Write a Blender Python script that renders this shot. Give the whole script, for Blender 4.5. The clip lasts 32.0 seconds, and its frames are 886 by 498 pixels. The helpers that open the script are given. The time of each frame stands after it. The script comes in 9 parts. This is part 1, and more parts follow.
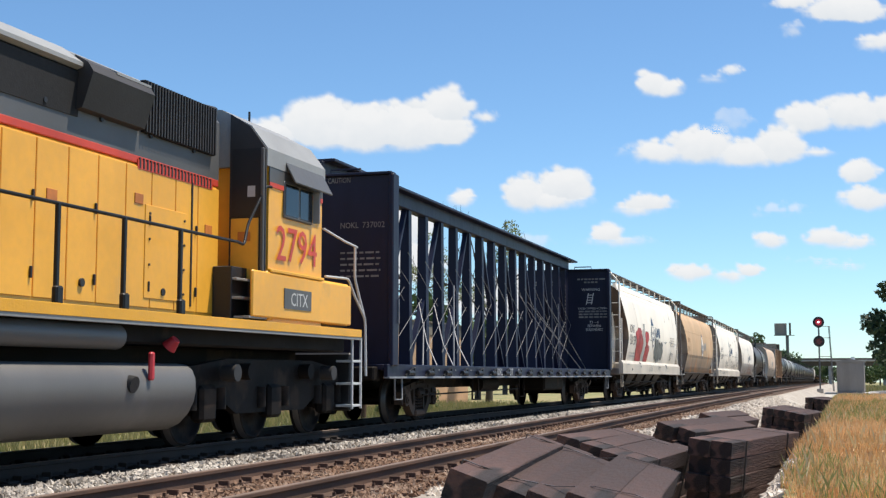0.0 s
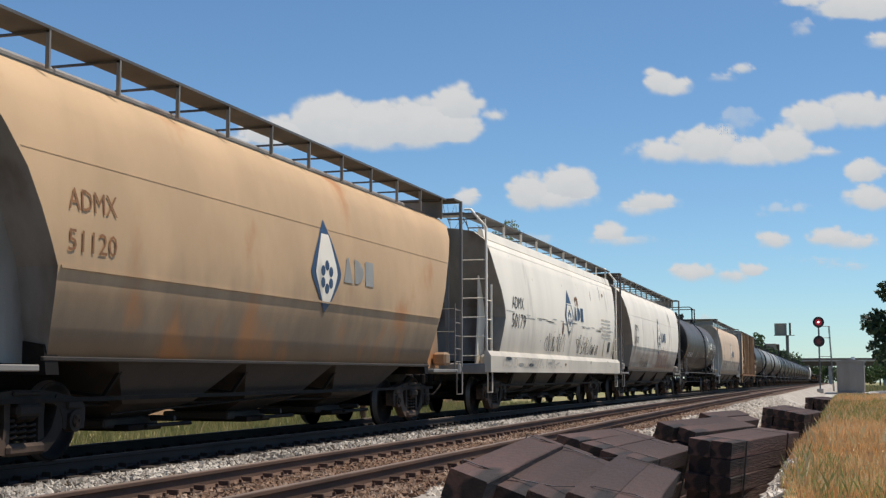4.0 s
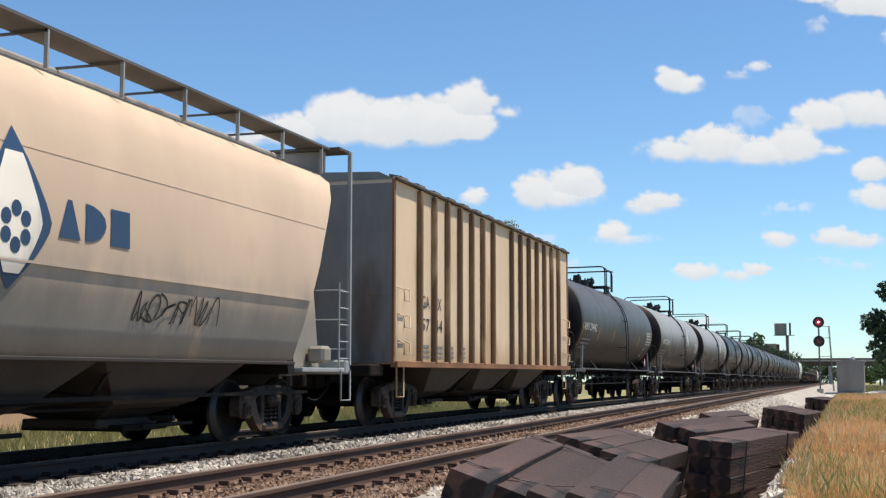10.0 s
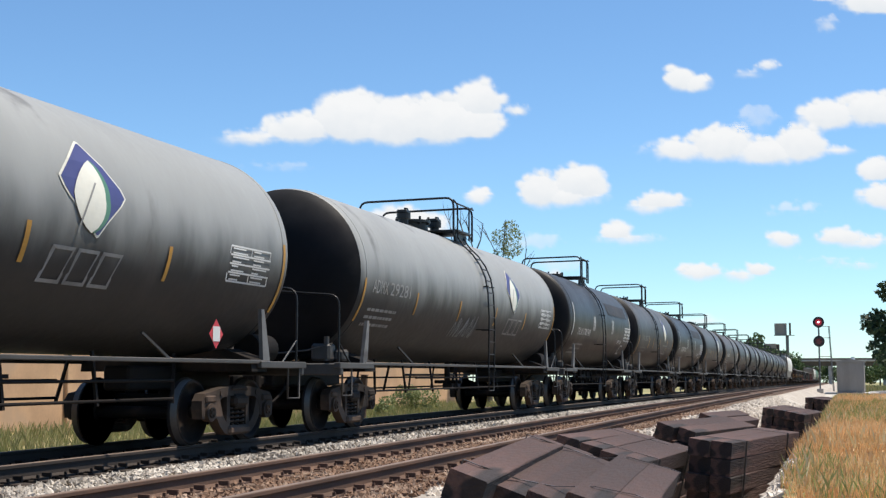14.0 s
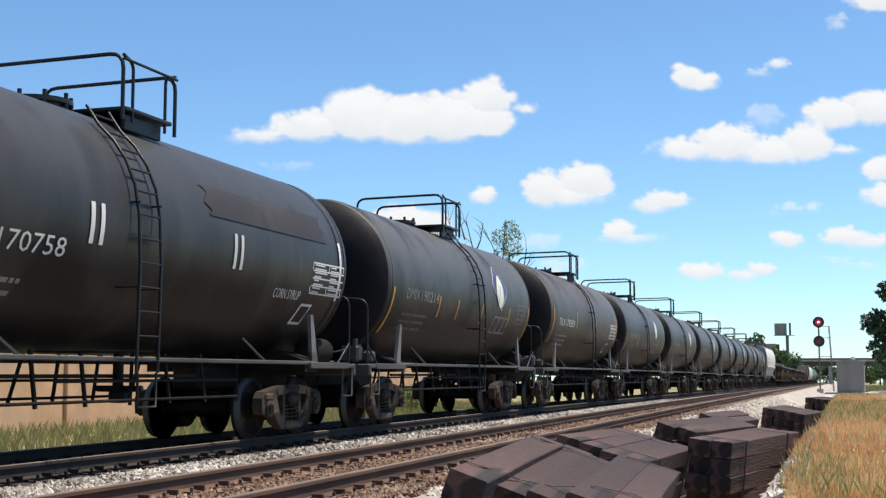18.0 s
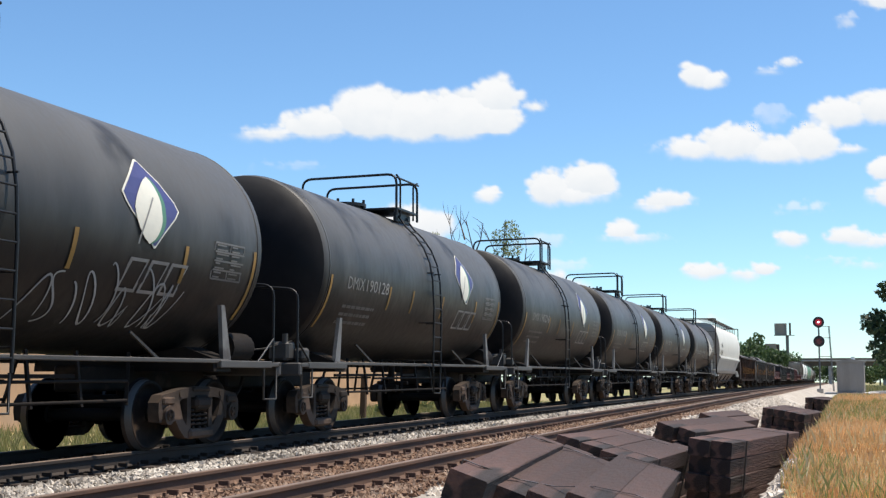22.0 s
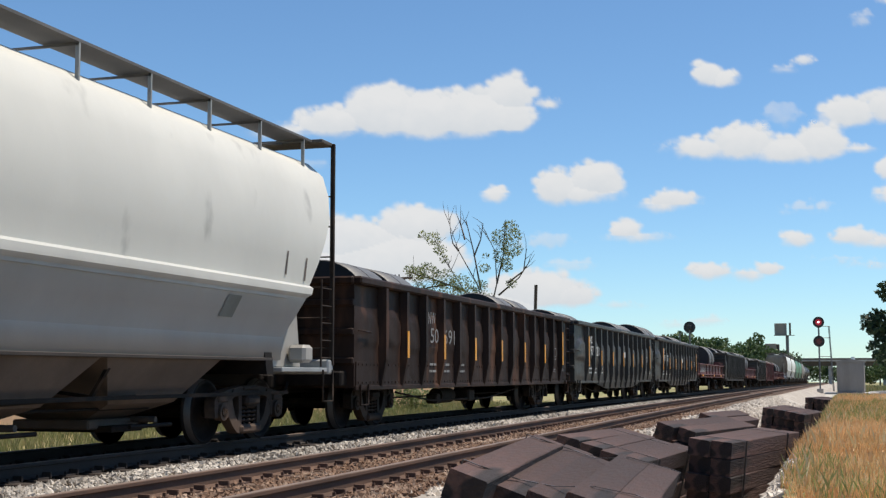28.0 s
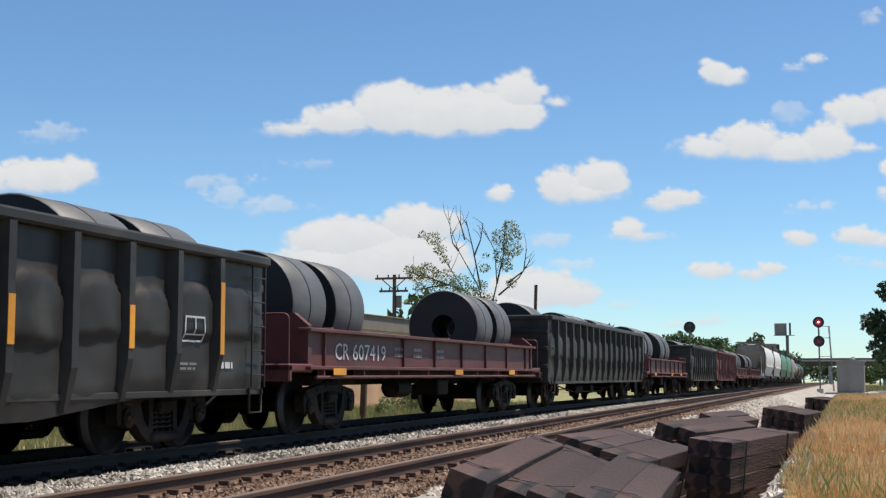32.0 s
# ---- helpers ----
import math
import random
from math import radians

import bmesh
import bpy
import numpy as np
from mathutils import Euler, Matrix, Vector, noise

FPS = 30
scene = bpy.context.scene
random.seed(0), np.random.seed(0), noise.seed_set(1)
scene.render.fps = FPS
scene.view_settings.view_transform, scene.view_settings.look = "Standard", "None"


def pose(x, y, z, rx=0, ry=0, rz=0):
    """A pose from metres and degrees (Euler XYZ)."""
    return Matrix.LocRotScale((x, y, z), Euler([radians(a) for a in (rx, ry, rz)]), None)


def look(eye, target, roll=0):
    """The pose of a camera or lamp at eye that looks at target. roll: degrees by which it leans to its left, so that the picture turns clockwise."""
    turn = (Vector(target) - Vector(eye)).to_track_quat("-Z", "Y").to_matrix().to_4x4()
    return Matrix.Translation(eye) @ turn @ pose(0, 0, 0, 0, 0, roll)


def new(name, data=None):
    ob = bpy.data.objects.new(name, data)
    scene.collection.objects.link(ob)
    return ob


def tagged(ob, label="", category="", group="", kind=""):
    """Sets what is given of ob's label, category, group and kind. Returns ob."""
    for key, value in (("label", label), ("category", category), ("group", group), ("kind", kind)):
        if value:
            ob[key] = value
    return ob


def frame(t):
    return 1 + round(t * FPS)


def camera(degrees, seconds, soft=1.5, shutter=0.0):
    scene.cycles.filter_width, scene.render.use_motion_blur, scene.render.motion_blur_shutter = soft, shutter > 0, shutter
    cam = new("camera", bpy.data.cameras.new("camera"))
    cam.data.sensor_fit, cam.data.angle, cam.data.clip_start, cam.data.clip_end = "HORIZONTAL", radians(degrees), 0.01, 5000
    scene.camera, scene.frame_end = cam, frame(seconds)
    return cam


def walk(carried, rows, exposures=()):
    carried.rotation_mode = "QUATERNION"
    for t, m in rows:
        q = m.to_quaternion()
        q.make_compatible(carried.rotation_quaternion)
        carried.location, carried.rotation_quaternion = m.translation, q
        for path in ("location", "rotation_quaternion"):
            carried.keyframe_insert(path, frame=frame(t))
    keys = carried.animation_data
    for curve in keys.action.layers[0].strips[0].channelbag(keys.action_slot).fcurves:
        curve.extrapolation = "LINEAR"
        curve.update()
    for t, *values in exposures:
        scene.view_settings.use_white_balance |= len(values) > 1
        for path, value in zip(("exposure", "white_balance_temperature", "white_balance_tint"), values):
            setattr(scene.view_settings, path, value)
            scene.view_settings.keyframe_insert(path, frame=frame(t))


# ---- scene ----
import collections
# Track runs along +y, away from the camera; the train comes towards -y on the far track. Rail tops lie at z = 0 beside the camera.
EYE_Z = 0.995
CENTRE_FAR, CENTRE_NEAR = -9.45, -5.53
SPEED = 14.12
cam = camera(38.3, 32.0, 1.3)
STAND = pose(0, 0, EYE_Z, 90 + 5.565, 0, 17.424)
# The clip's camera stops down a little while white cars fill its picture.
LIGHTEN = [(0.0, 0.34), (2.0, 0.24), (3.0, -0.06), (5.0, -0.12), (7.0, -0.04), (9.0, 0.26), (11.0, 0.26), (13.0, 0.38), (20.0, 0.42), (25.0, 0.46), (27.2, 0.14), (29.0, 0.14), (30.0, 0.16), (32.0, 0.14)]
walk(cam, [(0.0, STAND), (32.0, STAND)], LIGHTEN)

# ---- sky, sun, exposure ----
SUN_WAY = Vector((0.35, 0.2, 1.0)).normalized()
sky_world = bpy.data.worlds.new("sky")
scene.world = sky_world
sky_world.use_nodes = True
_n, _l = sky_world.node_tree.nodes, sky_world.node_tree.links
_sky = _n.new("ShaderNodeTexSky")
_sky.sky_type, _sky.sun_disc = "NISHITA", False
_sky.sun_elevation = math.asin(SUN_WAY.z)
_sky.sun_rotation = math.atan2(SUN_WAY.x, SUN_WAY.y)
_sky.air_density, _sky.dust_density, _sky.ozone_density = 0.85, 0.1, 3.2
_hue = _n.new("ShaderNodeMix")
_hue.data_type, _hue.blend_type = "RGBA", "MULTIPLY"
_hue.inputs[0].default_value, _hue.inputs[7].default_value = 1.0, (0.765, 0.94, 1.012, 1)
_l.new(_sky.outputs[0], _hue.inputs[6])
_l.new(_hue.outputs[2], _n["Background"].inputs[0])
_n["Background"].inputs[1].default_value = 0.127
_sun = new("sun", bpy.data.lights.new("sun", "SUN"))
_sun.data.energy, _sun.data.angle, _sun.data.color = 5.0, radians(0.53), (1.0, 0.91, 0.785)
_sun.matrix_world = look(SUN_WAY * 50, (0, 0, 0))


def bed_z(y):
    """Fall of the line beyond the camera, in metres."""
    a = max(0.0, y - 25)
    return -0.0062 * a * a / (a + 60) if a else 0.0


def bed_x(y):
    """Drift of the line to the far side, in metres."""
    a = max(0.0, y - 40)
    return -0.004 * a * a / (a + 150) if a else 0.0


def on_line(y, centre):
    d = 1.0
    pitch = math.degrees(math.atan2(bed_z(y + d) - bed_z(y - d), 2 * d))
    yaw = -math.degrees(math.atan2(bed_x(y + d) - bed_x(y - d), 2 * d))
    return pose(centre + bed_x(y), y, bed_z(y), pitch, 0, yaw)


# ---- mesh tools ----
class Geo:
    """Collects vertices and faces of one mesh."""

    def __init__(self):
        self.v, self.f, self.s, self.m = [], [], [], []
        self.slot = 0

    def add(self, verts, faces, smooth=False):
        b = len(self.v)
        self.v += [tuple(p) for p in verts]
        self.f += [tuple(b + i for i in q) for q in faces]
        self.s += [smooth] * len(faces)
        self.m += [self.slot] * len(faces)
        return self

    def box(self, c, s, bev=0.0, turn=None):
        x, y, z = s[0] / 2, s[1] / 2, s[2] / 2
        if bev <= 0 or bev >= min(x, y, z):
            p = [(i, j, k) for i in (-x, x) for j in (-y, y) for k in (-z, z)]
            q = [(0, 1, 3, 2), (4, 6, 7, 5), (0, 4, 5, 1), (2, 3, 7, 6), (0, 2, 6, 4), (1, 5, 7, 3)]
        else:
            p, idx = [], {}
            for i in (-1, 1):
                for j in (-1, 1):
                    for k in (-1, 1):
                        for a in range(3):
                            d = [x - bev, y - bev, z - bev]
                            d[a] += bev
                            idx[i, j, k, a] = len(p)
                            p.append((i * d[0], j * d[1], k * d[2]))
            q = []
            for i in (-1, 1):
                q.append([idx[i, -1, -1, 0], idx[i, 1, -1, 0], idx[i, 1, 1, 0], idx[i, -1, 1, 0]][::i])
                q.append([idx[-1, i, -1, 1], idx[-1, i, 1, 1], idx[1, i, 1, 1], idx[1, i, -1, 1]][::i])
                q.append([idx[-1, -1, i, 2], idx[1, -1, i, 2], idx[1, 1, i, 2], idx[-1, 1, i, 2]][::i])
            for i in (-1, 1):
                for j in (-1, 1):
                    q.append([idx[i, j, -1, 0], idx[i, j, -1, 1], idx[i, j, 1, 1], idx[i, j, 1, 0]][:: i * j])
                    q.append([idx[i, -1, j, 2], idx[i, -1, j, 0], idx[i, 1, j, 0], idx[i, 1, j, 2]][:: i * j])
                    q.append([idx[-1, i, j, 1], idx[-1, i, j, 2], idx[1, i, j, 2], idx[1, i, j, 1]][:: i * j])
                    for k in (-1, 1):
                        q.append([idx[i, j, k, 0], idx[i, j, k, 1], idx[i, j, k, 2]][:: i * j * k])
        if turn is not None:
            p = [turn @ Vector(a) for a in p]
        return self.add([(a[0] + c[0], a[1] + c[1], a[2] + c[2]) for a in p], q)

    def bar(self, p0, p1, w, h):
        """A straight bar of section w x h between two points."""
        p0, p1 = Vector(p0), Vector(p1)
        d = p1 - p0
        turn = d.to_track_quat("Y", "Z").to_matrix()
        return self.box((p0 + p1) / 2, (w, d.length, h), 0, turn)

    def ring_mesh(self, rings, cap=(True, True), smooth=True, closed=True):
        n, verts, faces = len(rings[0]), [p for r in rings for p in r], []
        for i in range(len(rings) - 1):
            for j in range(n if closed else n - 1):
                k = (j + 1) % n
                faces.append((i * n + j, i * n + k, i * n + n + k, i * n + n + j))
        self.add(verts, faces, smooth)
        if cap[0]:
            self.add(rings[0], [tuple(range(n))[::-1]])
        if cap[1]:
            self.add(rings[-1], [tuple(range(n))])
        return self

    def rod(self, p0, p1, r, n=8, r1=None, cap=(True, True), smooth=True):
        p0, p1 = Vector(p0), Vector(p1)
        t = (p1 - p0).to_track_quat("Z", "Y").to_matrix()
        r1 = r if r1 is None else r1
        c = [(math.cos(6.283185 * i / n), math.sin(6.283185 * i / n)) for i in range(n)]
        rings = [[p + t @ Vector((a * q, b * q, 0)) for a, b in c] for p, q in ((p0, r), (p1, r1))]
        return self.ring_mesh(rings, cap, smooth)

    def pipe(self, pts, r, n=6, round_to=0.0, steps=4):
        """A bent pipe through points; corners are rounded by round_to metres."""
        pts = [Vector(p) for p in pts]
        if round_to:
            out = [pts[0]]
            for a, b, c in zip(pts, pts[1:], pts[2:]):
                u, w = (a - b), (c - b)
                d = min(round_to, u.length * 0.45, w.length * 0.45)
                p, q = b + u.normalized() * d, b + w.normalized() * d
                for i in range(steps + 1):
                    k = i / steps
                    out.append(p * (1 - k) ** 2 + b * 2 * k * (1 - k) + q * k * k)
            pts = out + [pts[-1]]
        rings = []
        side = None
        for i, p in enumerate(pts):
            d = (pts[min(i + 1, len(pts) - 1)] - pts[max(i - 1, 0)]).normalized()
            if side is None:
                side = d.orthogonal().normalized()
            side = (side - d * side.dot(d)).normalized()
            up = d.cross(side)
            rings.append([p + (side * math.cos(6.283185 * j / n) + up * math.sin(6.283185 * j / n)) * r for j in range(n)])
        return self.ring_mesh(rings)

    def prism(self, prof, y0, y1, cap=True, smooth=False):
        """A closed outline of (x, z) drawn along y."""
        return self.ring_mesh([[(x, y, z) for x, z in prof] for y in (y0, y1)], (cap, cap), smooth)

    def plate(self, prof, x0, x1):
        """A closed outline of (y, z) with thickness along x."""
        return self.ring_mesh([[(x, y, z) for y, z in prof] for x in (x0, x1)], (True, True), False)

    def mesh(self, name, *materials):
        me = bpy.data.meshes.new(name)
        me.from_pydata(self.v, [], self.f)
        me.polygons.foreach_set("use_smooth", self.s)
        if len(materials) > 1:
            me.polygons.foreach_set("material_index", self.m)
        for m in materials:
            me.materials.append(m)
        bm = bmesh.new()
        bm.from_mesh(me)
        bmesh.ops.recalc_face_normals(bm, faces=bm.faces)
        bm.to_mesh(me)
        bm.free()
        return me


def part(name, geo, material, parent=None, label="", at=None):
    """Links a mesh as one object under a thing or a part."""
    me = geo.mesh(name, *(material if isinstance(material, tuple) else (material,))) if isinstance(geo, Geo) else geo
    ob = new(name, me)
    ob.parent = parent
    if at is not None:
        ob.matrix_basis = at
    return tagged(ob, label)


def thing(name, label, category, group="", kind=""):
    return tagged(new(name), label, category, group, kind)


# ---- materials ----
def surface(name, colour, rough=0.6, metal=0.0, vary=0.25, grain=12.0, stain=None, stain_at=0.62, stain_size=1.3, bump=0.15, bump_size=40.0,
            spots=None, spot_at=0.7, spot_size=9.0, per_piece=0.0, streak=1.0, coat=0.0, lit_or_clean=None, lit_or_clean_z=(2.2, 3.4), ragged=0.9, lengthwise=1.0):
    """A painted or raw surface: a base colour that varies at two scales, stains and spots with soft edges, and fine relief."""
    m = bpy.data.materials.new(name)
    m.use_nodes = True
    n, l = m.node_tree.nodes, m.node_tree.links
    b = n["Principled BSDF"]
    tc = n.new("ShaderNodeTexCoord")
    mp = n.new("ShaderNodeMapping")
    mp.inputs["Scale"].default_value = (1, 1 / lengthwise, 1 / streak)
    l.new(tc.outputs["Object"], mp.inputs["Vector"])

    def noise_node(scale, detail=5.0, src=None):
        t = n.new("ShaderNodeTexNoise")
        t.inputs["Scale"].default_value, t.inputs["Detail"].default_value = scale, detail
        l.new((src or mp).outputs[0], t.inputs["Vector"])
        return t

    def mix(fac, a, c, kind="MIX"):
        x = n.new("ShaderNodeMix")
        x.data_type, x.blend_type = "RGBA", kind
        for i, val in ((0, fac), (6, a), (7, c)):
            if isinstance(val, (int, float)):
                x.inputs[i].default_value = val
            elif isinstance(val, tuple):
                x.inputs[i].default_value = (*val, 1)
            else:
                l.new(val, x.inputs[i])
        return x.outputs[2]

    def ramp(src, lo, hi):
        r = n.new("ShaderNodeMapRange")
        r.interpolation_type = "SMOOTHSTEP"
        r.inputs[1].default_value, r.inputs[2].default_value = lo, hi
        l.new(src, r.inputs[0])
        return r.outputs[0]

    big, fine = noise_node(0.8, 4), noise_node(grain, 6)
    dark = tuple(c * (1 - vary) for c in colour)
    light = tuple(min(1, c * (1 + vary * 0.7)) for c in colour)
    col = mix(ramp(big.outputs[0], 0.3, 0.7), dark, light)
    g = ramp(fine.outputs[0], 0.25, 0.75)
    col = mix(g, mix(1.0, col, (1 - vary * 0.6,) * 3, "MULTIPLY"), col)
    if lit_or_clean:
        # lighter upper colour, ragged lower edge: painted-in light on tanks, clean paint above grime
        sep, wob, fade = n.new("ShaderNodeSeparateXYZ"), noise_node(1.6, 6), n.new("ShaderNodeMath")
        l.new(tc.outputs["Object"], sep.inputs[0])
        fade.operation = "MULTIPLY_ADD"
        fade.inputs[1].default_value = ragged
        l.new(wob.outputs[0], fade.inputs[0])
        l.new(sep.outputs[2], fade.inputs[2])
        col = mix(ramp(fade.outputs[0], lit_or_clean_z[0] + ragged / 2, lit_or_clean_z[1] + ragged / 2), col, mix(ramp(big.outputs[0], 0.3, 0.7), tuple(c * (1 - vary) for c in lit_or_clean), lit_or_clean))
    if stain:
        st = noise_node(stain_size, 8)
        col = mix(ramp(st.outputs[0], stain_at - 0.06, stain_at + 0.08), col, stain)
    if spots:
        sp = noise_node(spot_size, 3)
        col = mix(ramp(sp.outputs[0], spot_at - 0.03, spot_at + 0.03), col, spots)
    if per_piece:
        info = n.new("ShaderNodeObjectInfo")
        col = mix(info.outputs["Random"], mix(1.0, col, (1 - per_piece,) * 3, "MULTIPLY"), mix(1.0, col, (1 + per_piece * 0.6,) * 3, "MULTIPLY"))
    l.new(col, b.inputs["Base Color"])
    b.inputs["Metallic"].default_value = metal
    rr = n.new("ShaderNodeMapRange")
    rr.inputs[3].default_value, rr.inputs[4].default_value = max(0.05, rough - 0.12), min(1, rough + 0.12)
    l.new(fine.outputs[0], rr.inputs[0])
    l.new(rr.outputs[0], b.inputs["Roughness"])
    b.inputs["Coat Weight"].default_value = coat
    if bump:
        bn = noise_node(bump_size, 4)
        bp = n.new("ShaderNodeBump")
        bp.inputs["Strength"].default_value, bp.inputs["Distance"].default_value = bump, 0.02
        l.new(bn.outputs[0], bp.inputs["Height"])
        l.new(bp.outputs[0], b.inputs["Normal"])
    return m


STEEL_DARK = surface("dark_truck_steel", (0.018, 0.0145, 0.0125), 0.7, 0.1, 0.4, 9, (0.05, 0.032, 0.022), 0.63)
STEEL_GREY = surface("grey_truck_steel", (0.038, 0.028, 0.022), 0.75, 0.0, 0.5, 9, (0.1, 0.066, 0.047), 0.6)
WHEEL = surface("wheel_steel", (0.017, 0.014, 0.013), 0.7, 0.1, 0.3, 14, (0.07, 0.045, 0.03), 0.6)
TREAD = surface("polished_wheel_tread", (0.085, 0.078, 0.072), 0.45, 0.5, 0.2, 30, bump=0.02)
BLACK = surface("black_paint", (0.018, 0.018, 0.02), 0.5, 0, 0.3)
WHITE_MARK = surface("white_lettering", (0.62, 0.62, 0.6), 0.6, 0, 0.15, bump=0)
BLACK_MARK = surface("black_lettering", (0.025, 0.025, 0.028), 0.6, 0, 0.15, bump=0)
YELLOW_MARK = surface("yellow_reflector", (0.8, 0.33, 0.02), 0.45, 0, 0.2, bump=0)
WHITE_PAINT = surface("cream_white_hopper_paint", (0.62, 0.55, 0.45), 0.5, 0, 0.12, 10, (0.5, 0.45, 0.37), 0.68, 1.1, 0.05, spots=(0.25, 0.2, 0.15), spot_at=0.73, spot_size=3.0, streak=4, lit_or_clean=(0.93, 0.85, 0.72), lit_or_clean_z=(1.2, 2.4))
GREY_PAINT = surface("grey_paint", (0.3, 0.31, 0.31), 0.6, 0, 0.15)
# Tank paints turn paler upward: top light painted in along with bleaching.
TANK_BLACK = surface("black_tank_paint", (0.012, 0.0115, 0.012), 0.42, 0, 0.25, 10, (0.035, 0.033, 0.03), 0.6, 0.8, 0.05, streak=5, lit_or_clean=(0.058, 0.058, 0.058))
TANK_GREY = surface("weathered_grey_tank_paint", (0.04, 0.039, 0.038), 0.5, 0, 0.12, 10, (0.06, 0.055, 0.05), 0.66, 0.8, 0.03, streak=3, lit_or_clean=(0.29, 0.295, 0.285), lit_or_clean_z=(2.15, 3.15))
# Near-black heads: grime, with the shade on the tank ends put into the colour.
TANK_HEAD = surface("grimy_shaded_tank_head", (0.012, 0.0115, 0.013), 0.55, 0, 0.3, 8, (0.018, 0.016, 0.016), 0.64, 1.0, 0.05, lit_or_clean=(0.034, 0.032, 0.031), lit_or_clean_z=(3.3, 4.2))
NAVY = surface("navy_paint", (0.0118, 0.0145, 0.038), 0.5, 0, 0.3, 10, (0.017, 0.019, 0.04), 0.66, 1.2, 0.05, streak=5)
YELLOW = surface("yellow_engine_paint", (0.88, 0.43, 0.045), 0.4, 0, 0.1, 10, (0.7, 0.36, 0.06), 0.66, 1.2, 0.05)
GON_BLACK = surface("black_gondola_paint", (0.046, 0.0415, 0.037), 0.45, 0, 0.25, 10, (0.06, 0.053, 0.046), 0.6, 1.1, 0.1)
MAROON = surface("maroon_paint", (0.125, 0.036, 0.03), 0.6, 0, 0.25, 10, (0.1, 0.05, 0.04), 0.6, 1.1, 0.1)
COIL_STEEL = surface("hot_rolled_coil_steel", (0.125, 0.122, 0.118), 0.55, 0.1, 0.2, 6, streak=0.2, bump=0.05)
for _m, _v in ((TANK_BLACK, 0.22), (TANK_HEAD, 0.12), (STEEL_DARK, 0.14), (STEEL_GREY, 0.2), (WHEEL, 0.12), (NAVY, 0.3), (GON_BLACK, 0.22)):
    _m.node_tree.nodes["Principled BSDF"].inputs["Specular IOR Level"].default_value = _v
BALLAST = surface("limestone_ballast", (0.44, 0.39, 0.33), 0.9, 0, 0.3, 25, (0.25, 0.2, 0.16), 0.6, 2.0, 1.0, 25)
BALLAST_OLD = surface("stained_ballast", (0.235, 0.155, 0.102), 0.9, 0, 0.35, 25, (0.11, 0.068, 0.045), 0.56, 3.0, 1.0, 25)
# Near-black far-track colours: the train's shade is painted into bed, rails and ties.
BALLAST_SHADED = surface("shade_darkened_ballast", (0.036, 0.027, 0.021), 0.95, 0, 0.4, 25, (0.018, 0.014, 0.012), 0.52, 2.0, 1.0, 25)
RAIL_SIDE = surface("rusty_rail_side", (0.11, 0.06, 0.037), 0.85, 0, 0.3, 18)
RAIL_SHADED = surface("shade_darkened_rail_side", (0.032, 0.022, 0.016), 0.85, 0, 0.3, 18)
TIE_SHADED = surface("shade_darkened_tie_wood", (0.04, 0.028, 0.021), 0.9, 0, 0.35, 14, per_piece=0.3, bump=0.6)
RAIL_TOP = surface("worn_rail_head", (0.2, 0.142, 0.107), 0.6, 0.1, 0.15, 30, bump=0.03)
TIE_OLD = surface("weathered_tie_wood", (0.138, 0.086, 0.057), 0.9, 0, 0.35, 14, (0.22, 0.15, 0.1), 0.6, 3.0, per_piece=0.45, bump=0.6)
TIE_NEW = surface("creosoted_tie_wood", (0.086, 0.045, 0.036), 0.85, 0, 0.45, 30, (0.13, 0.078, 0.064), 0.6, 3.0, 0.7, 55, spots=(0.022, 0.014, 0.012), spot_at=0.59, spot_size=2.6, per_piece=0.38, lengthwise=7)
BANK_SOIL = surface("dry_straw_bank", (0.44, 0.28, 0.13), 0.95, 0, 0.45, 30, (0.19, 0.17, 0.06), 0.52, 1.2, 1.0, 20)
GRASS_GROUND = surface("dry_grass_ground", (0.34, 0.28, 0.13), 0.95, 0, 0.35, 6, (0.19, 0.21, 0.07), 0.52, 0.35, 1.0, 20)


# ---- ground and tracks ----
def ground_z(x, y):
    """Height of the land: the trackbed stands over the land; a grassy bank rises beside the camera."""
    base = -0.8 + bed_z(y)
    if x > -1.6:
        k = min(1, max(0, (x + 1.05 + 0.15 * min(1, max(0, (19 - y) / 3))) / 0.85))
        k = k * k * (3 - 2 * k)
        fade = min(1, max(0, (60 - y) / 16))
        return base + (1.05 if y > 4 else 0.8) * k * fade * fade * (3 - 2 * fade)
    return base


def land():
    g = Geo()
    xs = [-2500, -900, -300, -120, -60, -40, -30, -24, -18, -15, -13, -11, -9, -7, -5, -3.2, -2, -1.6, -1.25, -1.0, -0.75, -0.5, -0.25, 0, 0.3, 0.6, 1, 2, 3, 5, 8, 14, 30, 80, 300, 900, 2500]
    ys = [-2500, -500, -100, -40, -15, -5, 0, 4, 8, 12, 16, 20, 25, 30, 36, 44, 54, 66, 80, 100, 125, 150, 180, 220, 270, 330, 400, 500, 650, 850, 1200, 2500]
    n = len(ys)
    g.add([(x + bed_x(y), y, ground_z(x, y)) for x in xs for y in ys],
          [(i * n + j, i * n + n + j, i * n + n + j + 1, i * n + j + 1) for i in range(len(xs) - 1) for j in range(n - 1)], True)
    return tagged(part("ground", g, GRASS_GROUND), "dry grass land falling away along the railway", "ground", kind="structure")


def bank_edge(y):
    """Where the grass of the bank begins: gravel lies bare below it beside the nearest stacks."""
    return -0.6 + 0.026 * max(0, 17.5 - y) + 0.04 * math.sin(1.9 * y) + 0.03 * math.sin(4.3 * y)


